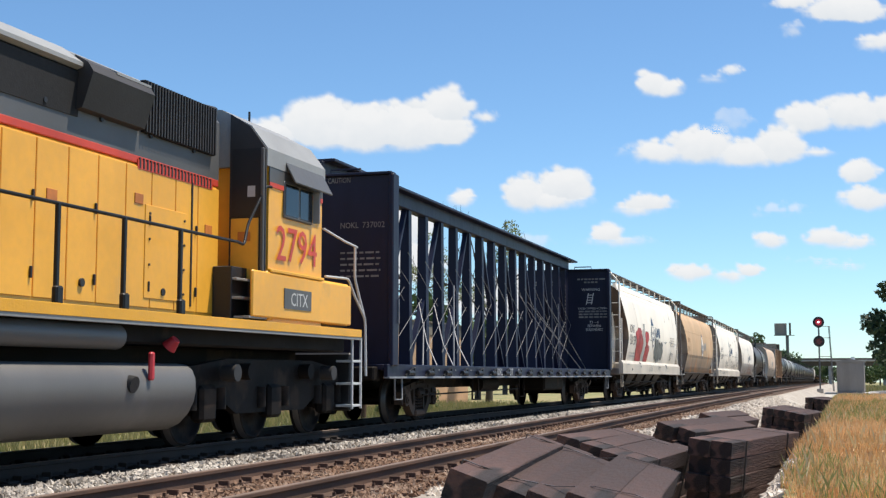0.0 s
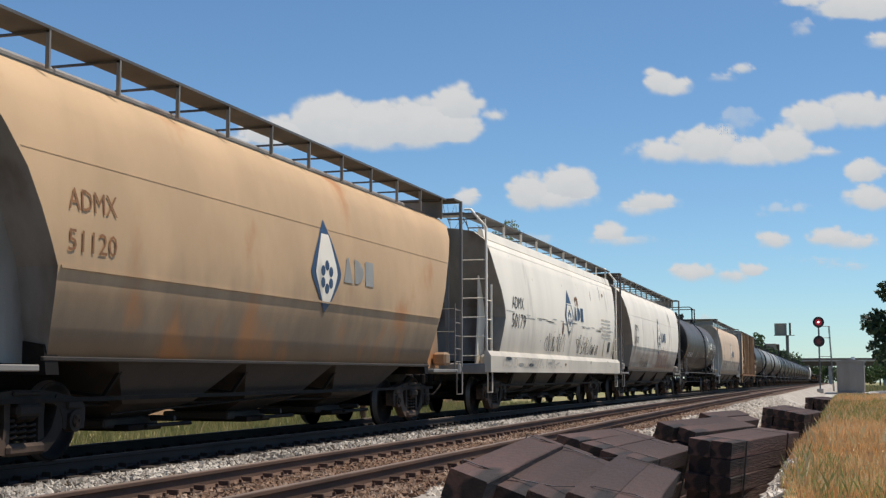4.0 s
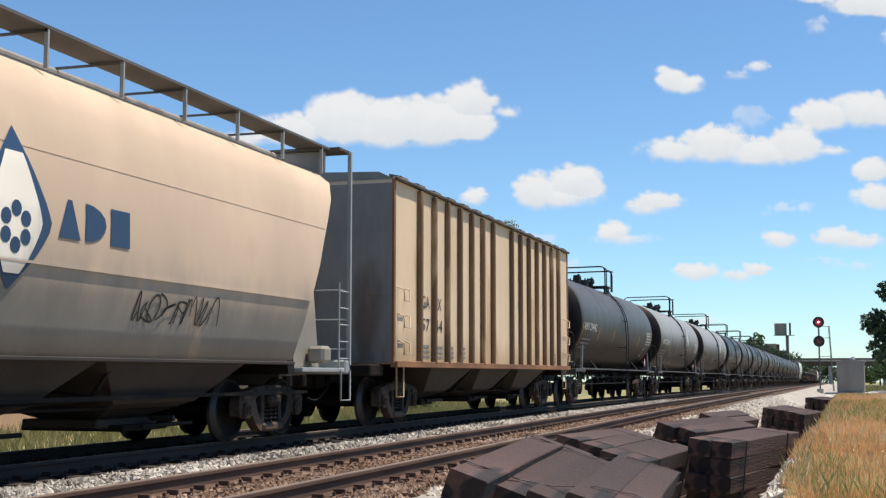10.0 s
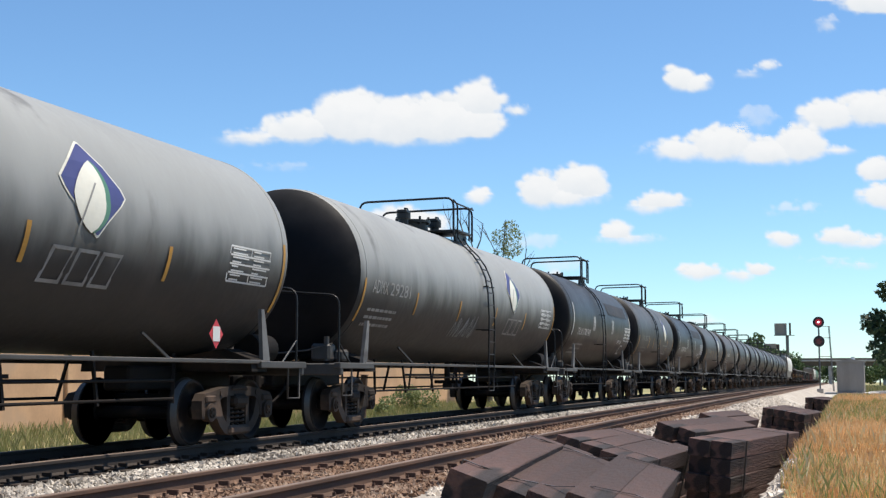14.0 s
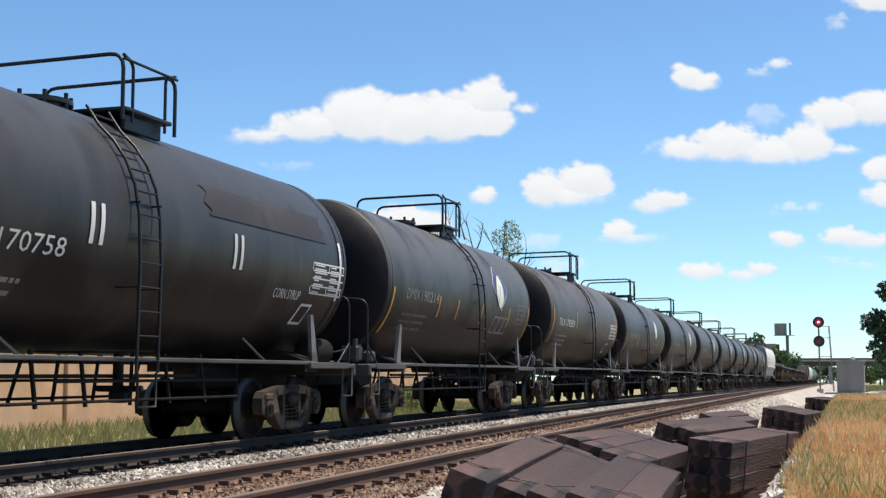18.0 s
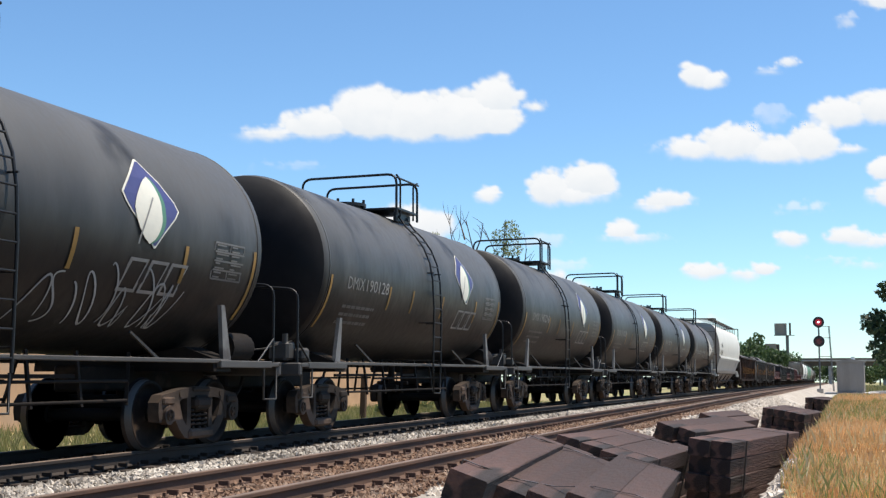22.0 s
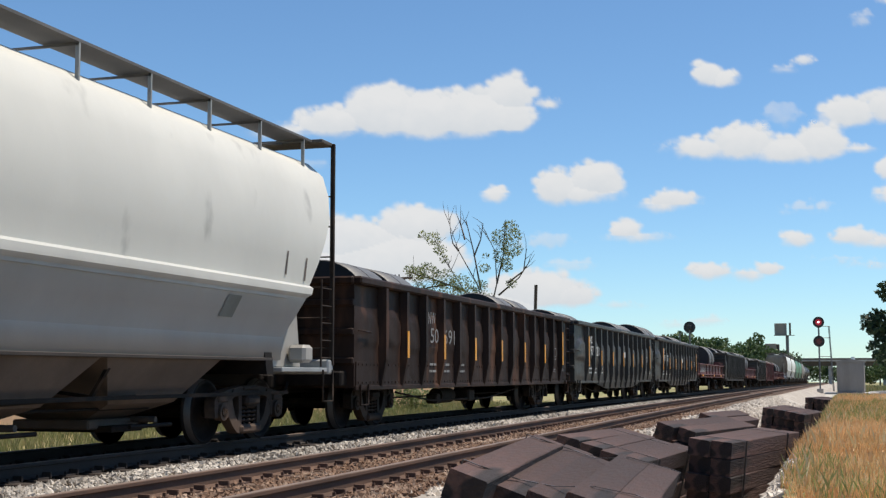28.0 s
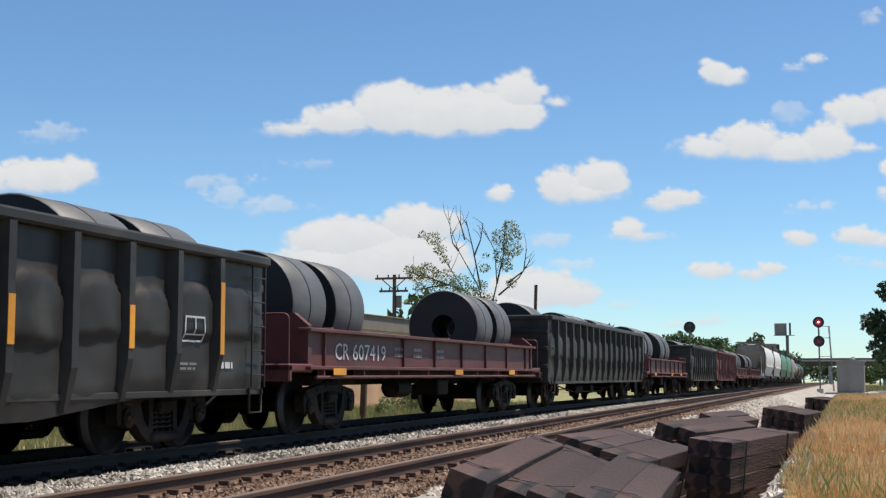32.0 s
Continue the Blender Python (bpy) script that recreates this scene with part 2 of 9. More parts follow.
def bank():
    """Straw-covered soil over the rise beside the camera."""
    g = Geo()
    xs = [-0.74, -0.7, -0.6, -0.5, -0.3, -0.1, 0.1, 0.4, 0.8, 1.5, 2.5, 4, 6]
    ys = [4.5 + 0.6 * i for i in range(92)]
    n = len(ys)
    spots = [(bank_edge(y) - 0.05 + (x + 0.74) * (6.05 - bank_edge(y)) / 6.74, y) for x in xs for y in ys]
    g.add([(x, y, ground_z(x, y) + 0.035 + 0.02 * noise.fractal(Vector((x * 3, y * 2, 0)), 1, 2, 3)) for x, y in spots],
          [(i * n + j, i * n + n + j, i * n + n + j + 1, i * n + j + 1) for i in range(len(xs) - 1) for j in range(n - 1)], True)
    return tagged(part("grassy_bank", g, BANK_SOIL), "low bank covered with dry straw", "ground", kind="structure")


TRACK_Y = [-60, -30, -10, 0, 10, 20, 30, 40, 50, 60, 75, 90, 110, 135, 160, 190, 220, 260, 300, 350, 400, 450, 500, 560, 620, 700, 780, 860, 940]


def along(prof, centre, ys, geo=None, smooth=False):
    g = geo or Geo()
    rings = [[(centre + bed_x(y) + x, y, bed_z(y) + z) for x, z in prof] for y in ys]
    return g.ring_mesh(rings, (True, True), smooth)


def track(centre, name, stone, label):
    bed = thing(name, label, "railway track", kind="structure")
    if centre == CENTRE_NEAR:
        prof = [(-1.9, -0.9), (-1.9, -0.2), (1.75, -0.2), (2.2, -0.34), (3.1, -0.72), (3.9, -0.86)]
        part("ballast_bed", along(prof, centre, TRACK_Y), stone, bed)
        part("gravel_shoulder", along([(1.5, -0.9), (1.5, -0.194), (1.75, -0.196), (2.2, -0.336), (3.1, -0.715), (4.6, -0.8), (4.75, -0.95)], centre, TRACK_Y), BALLAST, bed, "pale gravel shoulder")
    else:
        prof = [(-3.9, -0.9), (-2.2, -0.26), (1.26, -0.262), (1.5, -0.2), (1.75, -0.17), (2.03, -0.22), (2.03, -0.9)]
        part("ballast_bed", along(prof, centre, TRACK_Y), stone, bed)
        # dark strip that paints in the shade beneath the train
        part("oily_ballast", along([(-1.9, -0.3), (-1.9, -0.25), (1.22, -0.245), (1.3, -0.3)], centre, TRACK_Y), BALLAST_SHADED, bed, "ballast between the rails with the train's shade painted in")
    rail = [(-0.075, -0.172), (0.075, -0.172), (0.075, -0.16), (0.012, -0.14), (0.012, -0.045), (0.036, -0.035), (0.036, -0.006), (0.028, 0),
            (-0.028, 0), (-0.036, -0.006), (-0.036, -0.035), (-0.012, -0.045), (-0.012, -0.14), (-0.075, -0.16)]
    for side in (-1, 1):
        part("rail", along([(side * 0.752 + x, z) for x, z in rail], centre, TRACK_Y), RAIL_SIDE if centre == CENTRE_NEAR else RAIL_SHADED, bed)
        part("rail_head", along([(side * 0.752 + x, z) for x, z in ((-0.03, 0.0), (0.03, 0.0), (0.026, 0.004), (-0.026, 0.004))], centre, TRACK_Y), RAIL_TOP, bed)
    return bed


def gravel_slope():
    """Gravel spilled up the foot of the bank."""
    g, n = Geo(), 60
    xs = [-1.25, -1.1, -1.0, -0.9, -0.8, -0.7, -0.6, -0.5, -0.4, -0.3]
    g.add([(x, 5.0 + j, ground_z(x, 5.0 + j) + 0.01) for x in xs for j in range(n)], [(i * n + j, i * n + n + j, i * n + n + j + 1, i * n + j + 1) for i in range(len(xs) - 1) for j in range(n - 1)], True)
    return tagged(part("gravel_slope", g, BALLAST), "pale gravel at the foot of the bank", "ground", kind="structure")


land()
bank()
gravel_slope()
track_near = track(CENTRE_NEAR, "track_near", BALLAST_OLD, "near railway track with rusty rails on stained ballast")
track_far = track(CENTRE_FAR, "track_far", BALLAST, "far railway track on pale limestone ballast")


# ---- railcar parts ----
CARS, WHEELSETS, BIG_WHEELSETS = [], [], []
_kept = {}


def kept(key, make):
    """A mesh that alike parts share."""
    if key not in _kept:
        _kept[key] = make()
    return _kept[key]


def lettering(text, height, width=None):
    """Flat letters of the built-in font, as vertices and faces from (0, 0)."""
    def make():
        cu = bpy.data.curves.new("letters", "FONT")
        cu.body, cu.resolution_u = text, 2
        ob = bpy.data.objects.new("letters", cu)
        me = bpy.data.meshes.new_from_object(ob)
        v, f = [(p.co.x, p.co.y) for p in me.vertices], [tuple(p.vertices) for p in me.polygons]
        bpy.data.objects.remove(ob)
        bpy.data.curves.remove(cu)
        bpy.data.meshes.remove(me)
        return v, f
    v, f = kept(("font", text), make)
    x0, x1 = min(p[0] for p in v), max(p[0] for p in v)
    k = height / 0.7
    kx = (width / (x1 - x0)) if width else k
    return [((p[0] - x0) * kx, p[1] * k) for p in v], f


def on_side(parent, name, verts, faces, y, z, skin, material, label="", lift=0.012):
    """Lays flat (y, z) faces on a car's near side, whose half width at height z is skin(z)."""
    if name in ("graffiti", "graffiti_tag"):
        for i, (v, f) in enumerate(pieces(verts, faces)):
            on_side(parent, "spray_stroke", v, f, y, z, skin, material, label, lift + 0.0008 * i)
        return parent
    g = Geo()
    g.add([(skin(z + b) + lift, y + a, z + b) for a, b in verts], faces)
    ob = part(name, g, material, parent, label)
    return tagged(ob, label, kind="stuff") if name == "small_lettering" else ob


def write(parent, text, y, z, height, skin, material, width=None, label=""):
    v, f = lettering(text, height, width)
    for verts, faces in pieces(v, f):
        on_side(parent, "letter", verts, faces, y, z, skin, material, label)


def pieces(v, f):
    """Parts a flat shape into its separate pieces."""
    root = list(range(len(v)))

    def top(i):
        while root[i] != i:
            i = root[i]
        return i
    for q in f:
        for i in q[1:]:
            root[top(i)] = top(q[0])
    out = collections.OrderedDict()
    for q in f:
        out.setdefault(top(q[0]), []).append(q)
    for faces in out.values():
        used = sorted({i for q in faces for i in q})
        new_at = {i: k for k, i in enumerate(used)}
        yield [v[i] for i in used], [tuple(new_at[i] for i in q) for q in faces]


def slab(rows):
    """Faces between the left and right ends given for each height: rows of (z, left, right)."""
    v = [p for z, a, b in rows for p in ((a, z), ((a + b) / 2, z), (b, z))]
    f = []
    for i in range(len(rows) - 1):
        k = 3 * i
        f += [(k, k + 1, k + 4, k + 3), (k + 1, k + 2, k + 5, k + 4)]
    return v, f


def bars(width, lines, line_h, gap, seed=1, broken=True):
    """Bars in place of small writing."""
    rng, v, f = random.Random(seed), [], []
    for i in range(lines):
        x, z = 0.0, -i * (line_h + gap)
        while x < width - 0.03:
            w = min(width - x, rng.uniform(0.06, 0.22)) if broken else width
            b = len(v)
            v += [(x, z), (x + w, z), (x + w, z + line_h), (x, z + line_h)]
            f.append((b, b + 1, b + 2, b + 3))
            x += w + 0.035
    return v, f


def scrawl(width, height, seed, strokes=9, thick=0.03):
    """A line of looping spray-can strokes, one for each letter that cannot be read."""
    rng, v, f = random.Random(seed), [], []
    step = width / strokes
    for s in range(strokes):
        f1, f2 = rng.choice((0.5, 0.6, 1.0)), rng.choice((0.5, 1.0, 1.5))
        p1, p2, wide, tall, lean = rng.uniform(0, 6.28), rng.uniform(0, 6.28), step * rng.uniform(1.0, 1.9), height * rng.uniform(0.6, 1.0), rng.uniform(-0.1, 0.2)
        pts = []
        for i in range(19):
            k = i / 18
            b = 0.5 + 0.48 * math.sin(6.283 * f2 * k + p2)
            a = 0.5 + 0.48 * math.sin(6.283 * f1 * k + p1)
            pts.append((step * s + wide * a + lean * tall * b, tall * b))
        last = None
        for i, (x, z) in enumerate(pts):
            (ax, az), (bx, bz) = pts[max(0, i - 1)], pts[min(18, i + 1)]
            n = math.hypot(bx - ax, bz - az) or 1.0
            q = thick * 0.5 * (0.6 + 0.4 * math.sin(3.14 * i / 18))
            k = len(v)
            v += [(x - (bz - az) / n * q, z + (bx - ax) / n * q), (x + (bz - az) / n * q, z - (bx - ax) / n * q)]
            if last is not None:
                f.append((last, last + 1, k + 1, k))
            last = k
    return v, f


def disc_profile(geo, prof, centre, n=24):
    """Turns an outline of (x, r) about the x axis through centre."""
    cx, cy, cz = centre
    rings = [[(cx + x, cy + r * math.cos(6.283185 * i / n), cz + r * math.sin(6.283185 * i / n)) for i in range(n)] for x, r in prof]
    return geo.ring_mesh(rings, (True, True), True)


def wheelset_mesh(r):
    g = Geo()
    for s in (-1, 1):
        prof = [(0.685, r + 0.026), (0.712, r + 0.026), (0.724, r + 0.004), (0.82, r - 0.008), (0.82, r - 0.055), (0.775, r - 0.07), (0.765, 0.16), (0.8, 0.14), (0.8, 0.09)]
        first = len(g.m)
        disc_profile(g, [(s * x, q) for x, q in prof], (0, 0, 0), 28)
        g.m[first + 56:first + 84] = [1] * 28
        disc_profile(g, [(s * 0.685, r + 0.026), (s * 0.685, r - 0.08), (s * 0.72, r - 0.1), (s * 0.72, 0.15), (s * 0.66, 0.1)], (0, 0, 0), 28)
        g.rod((s * 0.9, 0, 0), (s * 1.10, 0, 0), 0.105, 14)
        g.rod((s * 1.10, 0, 0), (s * 1.135, 0, 0), 0.075, 12)
        for k in range(3):
            a = 2.094 * k
            g.box((s * 1.138, 0.045 * math.cos(a), 0.045 * math.sin(a)), (0.02, 0.028, 0.028))
    g.rod((-1.0, 0, 0), (1.0, 0, 0), 0.085, 12)
    return g.mesh("wheelset", WHEEL, TREAD)


def side_frame_mesh(steel):
    """A cast frame: arched top with jaws over the bearings, curved legs, columns and a spring seat."""
    g = Geo()
    arm = [(1.1, 0.37), (1.125, 0.5), (1.12, 0.62), (1.03, 0.715), (0.8, 0.745), (0.55, 0.785), (0.25, 0.815), (0.0, 0.82)]
    under = [(0.0, 0.675), (0.3, 0.675), (0.5, 0.66), (0.62, 0.61), (0.68, 0.5), (0.7, 0.37), (0.755, 0.37), (0.77, 0.55), (1.01, 0.55), (1.03, 0.37)]
    for s in (-1, 1):
        g.plate([(s * y, z) for y, z in arm + under], 0.925, 1.085)
        g.plate([(s * y, z) for y, z in ((0.74, 0.58), (0.7, 0.4), (0.56, 0.25), (0.42, 0.15), (0.26, 0.12), (0.24, 0.25), (0.38, 0.3), (0.48, 0.4), (0.55, 0.55), (0.58, 0.64))], 0.929, 1.08)
        g.plate([(s * y, z) for y, z in ((0.25, 0.22), (0.37, 0.24), (0.345, 0.45), (0.36, 0.69), (0.25, 0.69))], 0.935, 1.07)
        g.box((1.09, s * 0.889, 0.64), (0.05, 0.3, 0.1), 0.02)
        g.rod((1.0, s * 0.56, 0.72), (1.1, s * 0.56, 0.72), 0.045, 10)
        g.rod((1.0, s * 0.889, 0.457), (1.12, s * 0.889, 0.457), 0.125, 16)
    g.box((1.0, 0, 0.19), (0.25, 0.66, 0.13), 0.035)
    g.box((1.06, 0, 0.78), (0.1, 0.5, 0.05), 0.015)
    g.box((1.0, 0, 0.6), (0.3, 0.42, 0.15), 0.04)
    return g.mesh("side_frame", steel)


def spring_mesh():
    g = Geo()
    for k in (-0.17, 0.0, 0.17):
        turns, n = 4, 36
        g.pipe([(1.0 + 0.065 * math.cos(6.283 * turns * i / n), k + 0.065 * math.sin(6.283 * turns * i / n), 0.26 + 0.24 * i / n) for i in range(n + 1)], 0.018, 5)
    return g.mesh("spring", STEEL_GREY)


def bolster_mesh():
    g = Geo()
    g.box((0, 0, 0.6), (2.25, 0.36, 0.2), 0.03)
    g.rod((0, 0, 0.68), (0, 0, 0.86), 0.2, 14)
    for s in (-1, 1):
        g.box((s * 0.62, 0, 0.72), (0.24, 0.2, 0.08), 0.02)
        g.bar((0.9 * s, -0.5, 0.4), (-0.9 * s, -0.5, 0.4), 0.08, 0.1)
        g.bar((0.9 * s, 0.5, 0.4), (-0.9 * s, 0.5, 0.4), 0.08, 0.1)
        for e in (-1, 1):
            g.box((s * 0.77, e * 0.43, 0.42), (0.12, 0.06, 0.3), 0.015)
    return g.mesh("truck", STEEL_DARK)


def truck(parent, y, sooty=False):
    """A two-axle truck under a car: bolster with side frames, springs and wheelsets as sub-parts."""
    t = part("truck", kept("bolster", bolster_mesh), None, parent, at=pose(0, y, 0))
    for s in (0, 180):
        part("side_frame", kept(("side_frame", sooty), lambda: side_frame_mesh(STEEL_DARK if sooty else STEEL_GREY)), None, t, "soot-black cast steel side frame" if sooty else "cast steel side frame", at=pose(0, 0, 0, 0, 0, s))
        part("spring", kept("spring", spring_mesh), None, t, "coil spring nest", at=pose(0, 0, 0, 0, 0, s))
    for s in (-0.889, 0.889):
        w = part("wheelset", kept("wheelset", lambda: wheelset_mesh(0.457)), None, t, "steel wheels on an axle")
        w.matrix_parent_inverse = Matrix.Translation((0, s, 0.457))
        WHEELSETS.append(w)
    return t


def coupler(parent, y, s):
    """A knuckle coupler and its draft box at one end."""
    def make():
        g = Geo()
        g.box((0, -0.25, 0.86), (0.3, 0.6, 0.3), 0.03)
        g.box((0, 0.22, 0.86), (0.14, 0.5, 0.16), 0.03)
        g.box((0.05, 0.5, 0.86), (0.26, 0.2, 0.28), 0.05)
        g.box((-0.11, 0.58, 0.86), (0.1, 0.16, 0.26), 0.03)
        g.pipe([(-0.35, -0.1, 0.95), (-0.4, 0.15, 0.7), (-0.3, 0.45, 0.48), (-0.2, 0.6, 0.55)], 0.025, 6, 0.12)
        return g.mesh("coupler", STEEL_DARK)
    return part("coupler", kept("coupler", make), None, parent, at=pose(0, y, 0, 0, 0, 0 if s > 0 else 180))


def ladder(geo, pts0, pts1, rungs, r=0.016, rr=0.012):
    """Two stiles through points and rungs between them."""
    geo.pipe(pts0, r, 6)
    geo.pipe(pts1, r, 6)
    a, b = [Vector(p) for p in pts0], [Vector(p) for p in pts1]

    def at(p, k):
        lens = [(q - o).length for o, q in zip(p, p[1:])]
        d = k * sum(lens)
        for o, q, n in zip(p, p[1:], lens):
            if d <= n:
                return o.lerp(q, d / n)
            d -= n
        return p[-1]
    for i in range(rungs):
        k = (i + 0.5) / rungs
        geo.rod(at(a, k), at(b, k), rr, 6)
    return geo


def stirrup(geo, x, y, z0, z1, w=0.42):
    return geo.pipe([(x, y - w / 2, z0), (x, y - w / 2, z1), (x, y + w / 2, z1), (x, y + w / 2, z0)], 0.018, 6)


def stretch(rows, z):
    """Straight-line reading of (z, x) rows given from top to bottom."""
    if z >= rows[0][0]:
        return rows[0][1]
    for (z0, x0), (z1, x1) in zip(rows, rows[1:]):
        if z >= z1:
            return x1 + (x0 - x1) * (z - z1) / (z0 - z1)
    return rows[-1][1]


# ---- fixed things beside the line ----
CONCRETE = surface("pale_concrete", (0.42, 0.4, 0.37), 0.85, 0, 0.15, 8)
SHED_GREY = surface("grey_metal_siding", (0.27, 0.24, 0.21), 0.6, 0.1, 0.12, 8, streak=3)
MAST_STEEL = surface("dull_mast_steel", (0.16, 0.16, 0.16), 0.5, 0.4, 0.2)
SIGNAL_BLACK = surface("black_signal_shield", (0.03, 0.024, 0.024), 0.5, 0, 0.2)
WALL_TAN = surface("tan_brick_wall", (0.5, 0.32, 0.19), 0.85, 0, 0.14, 10, (0.42, 0.29, 0.19), 0.6, 0.5, 0.3, 30)
WALL_CAP = surface("grey_brown_parapet", (0.19, 0.165, 0.135), 0.8, 0, 0.15, 6)
WALL_DARK = surface("dark_brown_wall", (0.1, 0.08, 0.06), 0.8, 0, 0.2, 6)
WOOD_POLE = surface("weathered_pole_wood", (0.09, 0.07, 0.055), 0.9, 0, 0.3, 14, streak=6)
RUSTY_POST = surface("rusty_post", (0.08, 0.045, 0.03), 0.85, 0, 0.3)
BARK = surface("grey_brown_bark", (0.09, 0.075, 0.06), 0.9, 0, 0.3, 14, bump=0.5)
STRAP = surface("dull_steel_strap", (0.13, 0.11, 0.095), 0.5, 0.5, 0.2)


def glowing(name, colour, strength):
    m = bpy.data.materials.new(name)
    m.use_nodes = True
    b = m.node_tree.nodes["Principled BSDF"]
    b.inputs["Base Color"].default_value = (*colour, 1)
    b.inputs["Emission Color"].default_value = (*colour, 1)
    b.inputs["Emission Strength"].default_value = strength
    return m


RED_LIGHT = glowing("lit_red_lens", (0.45, 0.02, 0.04), 0.35)
RED_CORE = glowing("bright_lamp_core", (1.0, 0.7, 0.72), 2.2)
DARK_LENS = surface("dark_red_lens", (0.16, 0.012, 0.016), 0.2, 0, 0.1, bump=0)


def signal_mast():
    y = 150.0
    x, z0 = -2.72, ground_z(-2.72, 150.0)
    s = thing("railway_signal", "tall railway signal with two heads, one lit red", "signal")
    s.matrix_basis = pose(x, y, z0)
    part("base", Geo().box((0, 0, 0.3), (0.7, 0.7, 0.6), 0.04), CONCRETE, s)
    part("mast", Geo().rod((0, 0.1, 0.5), (0, 0.1, 8.2), 0.09, 12), MAST_STEEL, s)
    for z, lit in ((8.05, True), (5.9, False)):
        h = part("signal_head", Geo().rod((0, -0.12, z), (0, -0.06, z), 0.62, 28).box((0, 0.05, z), (0.4, 0.26, 0.5), 0.04), SIGNAL_BLACK, s, "round black shield")
        part("lens", Geo().rod((0, -0.2, z), (0, -0.13, z), 0.36, 20), RED_LIGHT if lit else DARK_LENS, h, "glowing red lens" if lit else "unlit dark red lens")
        if lit:
            part("lamp", Geo().rod((0, -0.23, z), (0, -0.19, z), 0.12, 14), RED_CORE, h)
        part("visor", Geo().ring_mesh([[(0.34 * math.sin(a), yy, z + 0.34 * math.cos(a)) for a in [-1.6 + 3.2 * i / 12 for i in range(13)]] for yy in (-0.12, -0.42)], (False, False), True, False), SIGNAL_BLACK, h)
    g = Geo()
    ladder(g, [(1.15, 0.4, 7.6), (1.5, 0.4, 0.3)], [(1.05, 0.8, 7.6), (1.4, 0.8, 0.3)], 22, 0.04, 0.02)
    g.rod((0, 0.1, 7.6), (1.2, 0.4, 7.6), 0.04, 6).rod((0, 0.1, 6.3), (1.2, 0.4, 6.3), 0.04, 6).rod((0, 0.1, 4.2), (1.3, 0.4, 4.2), 0.04, 6)
    part("ladder", g, MAST_STEEL, s)


def signal_behind():
    s = thing("railway_signal", "back of a round black signal on a short mast", "signal")
    x, y = -13.1, 115.0
    s.matrix_basis = pose(x, y, ground_z(x, y))
    part("mast", Geo().rod((0, 0, 0), (0, 0, 6.2), 0.08, 12), MAST_STEEL, s)
    part("signal_head", Geo().rod((0, -0.05, 6.2), (0, 0.02, 6.2), 0.52, 28).box((0, -0.2, 6.2), (0.34, 0.28, 0.4), 0.04), SIGNAL_BLACK, s)
    g = ladder(Geo(), [(-0.9, 0.2, 5.7), (-0.95, 0.2, 0)], [(-0.9, 0.6, 5.7), (-0.95, 0.6, 0)], 16, 0.03, 0.018)
    g.rod((0, 0, 5.7), (-0.9, 0.2, 5.7), 0.03, 6)
    part("ladder", g, MAST_STEEL, s)


def shelter():
    s = thing("signal_shelter", "grey metal trackside equipment shelter on a slab", "shelter")
    x, y = 0.6, 146.0
    z0 = ground_z(x, y)
    s.matrix_basis = pose(x, y, z0, 0, 0, -4)
    part("slab", Geo().box((0, 0.4, 0.1), (5.4, 4.5, 0.24), 0.03), CONCRETE, s)
    part("wall", Geo().box((0, 0, 1.85), (2.75, 2.4, 3.3), 0.03), SHED_GREY, s)
    for i in range(5):
        part("wall_rib", Geo().box((-1.37 + 0.685 * i, -1.21, 1.85), (0.05, 0.03, 3.28)), SHED_GREY, s)
    part("roof", Geo().prism([(-1.5, 3.48), (1.5, 3.48), (1.5, 3.56), (0, 3.86), (-1.5, 3.56)], -1.3, 1.3), SHED_GREY, s)
    part("roof_vent", Geo().rod((0.3, -0.9, 3.7), (0.3, -0.9, 4.05), 0.22, 14), surface("bright_vent_metal", (0.75, 0.75, 0.74), 0.3, 0.3, 0.1), s)


def overpass():
    s = thing("road_overpass", "grey concrete road overpass with dark girders", "bridge", kind="structure")
    y, z = 430.0, 0.0
    part("deck", Geo().box((5, y, 5.0), (90, 11, 0.5), 0.05), CONCRETE, s)
    for k in (-5.2, 5.2):
        part("parapet", Geo().box((11, y + k, 5.5), (74, 0.3, 0.6), 0.03), WALL_DARK, s)
    for k in range(5):
        part("girder", Geo().box((5, y - 4.4 + 2.2 * k, 4.1), (90, 0.5, 1.5), 0.03), WALL_DARK, s)
    for x in (-19, -4.6, 12, 24):
        part("pier", Geo().box((x, y, 0.2), (1.0, 9, 6.6), 0.05), CONCRETE, s)
    for k in (-1, 1):
        part("abutment", Geo().box((5 + k * 44, y, 1.0), (6, 12, 8.2), 0.05), CONCRETE, s)


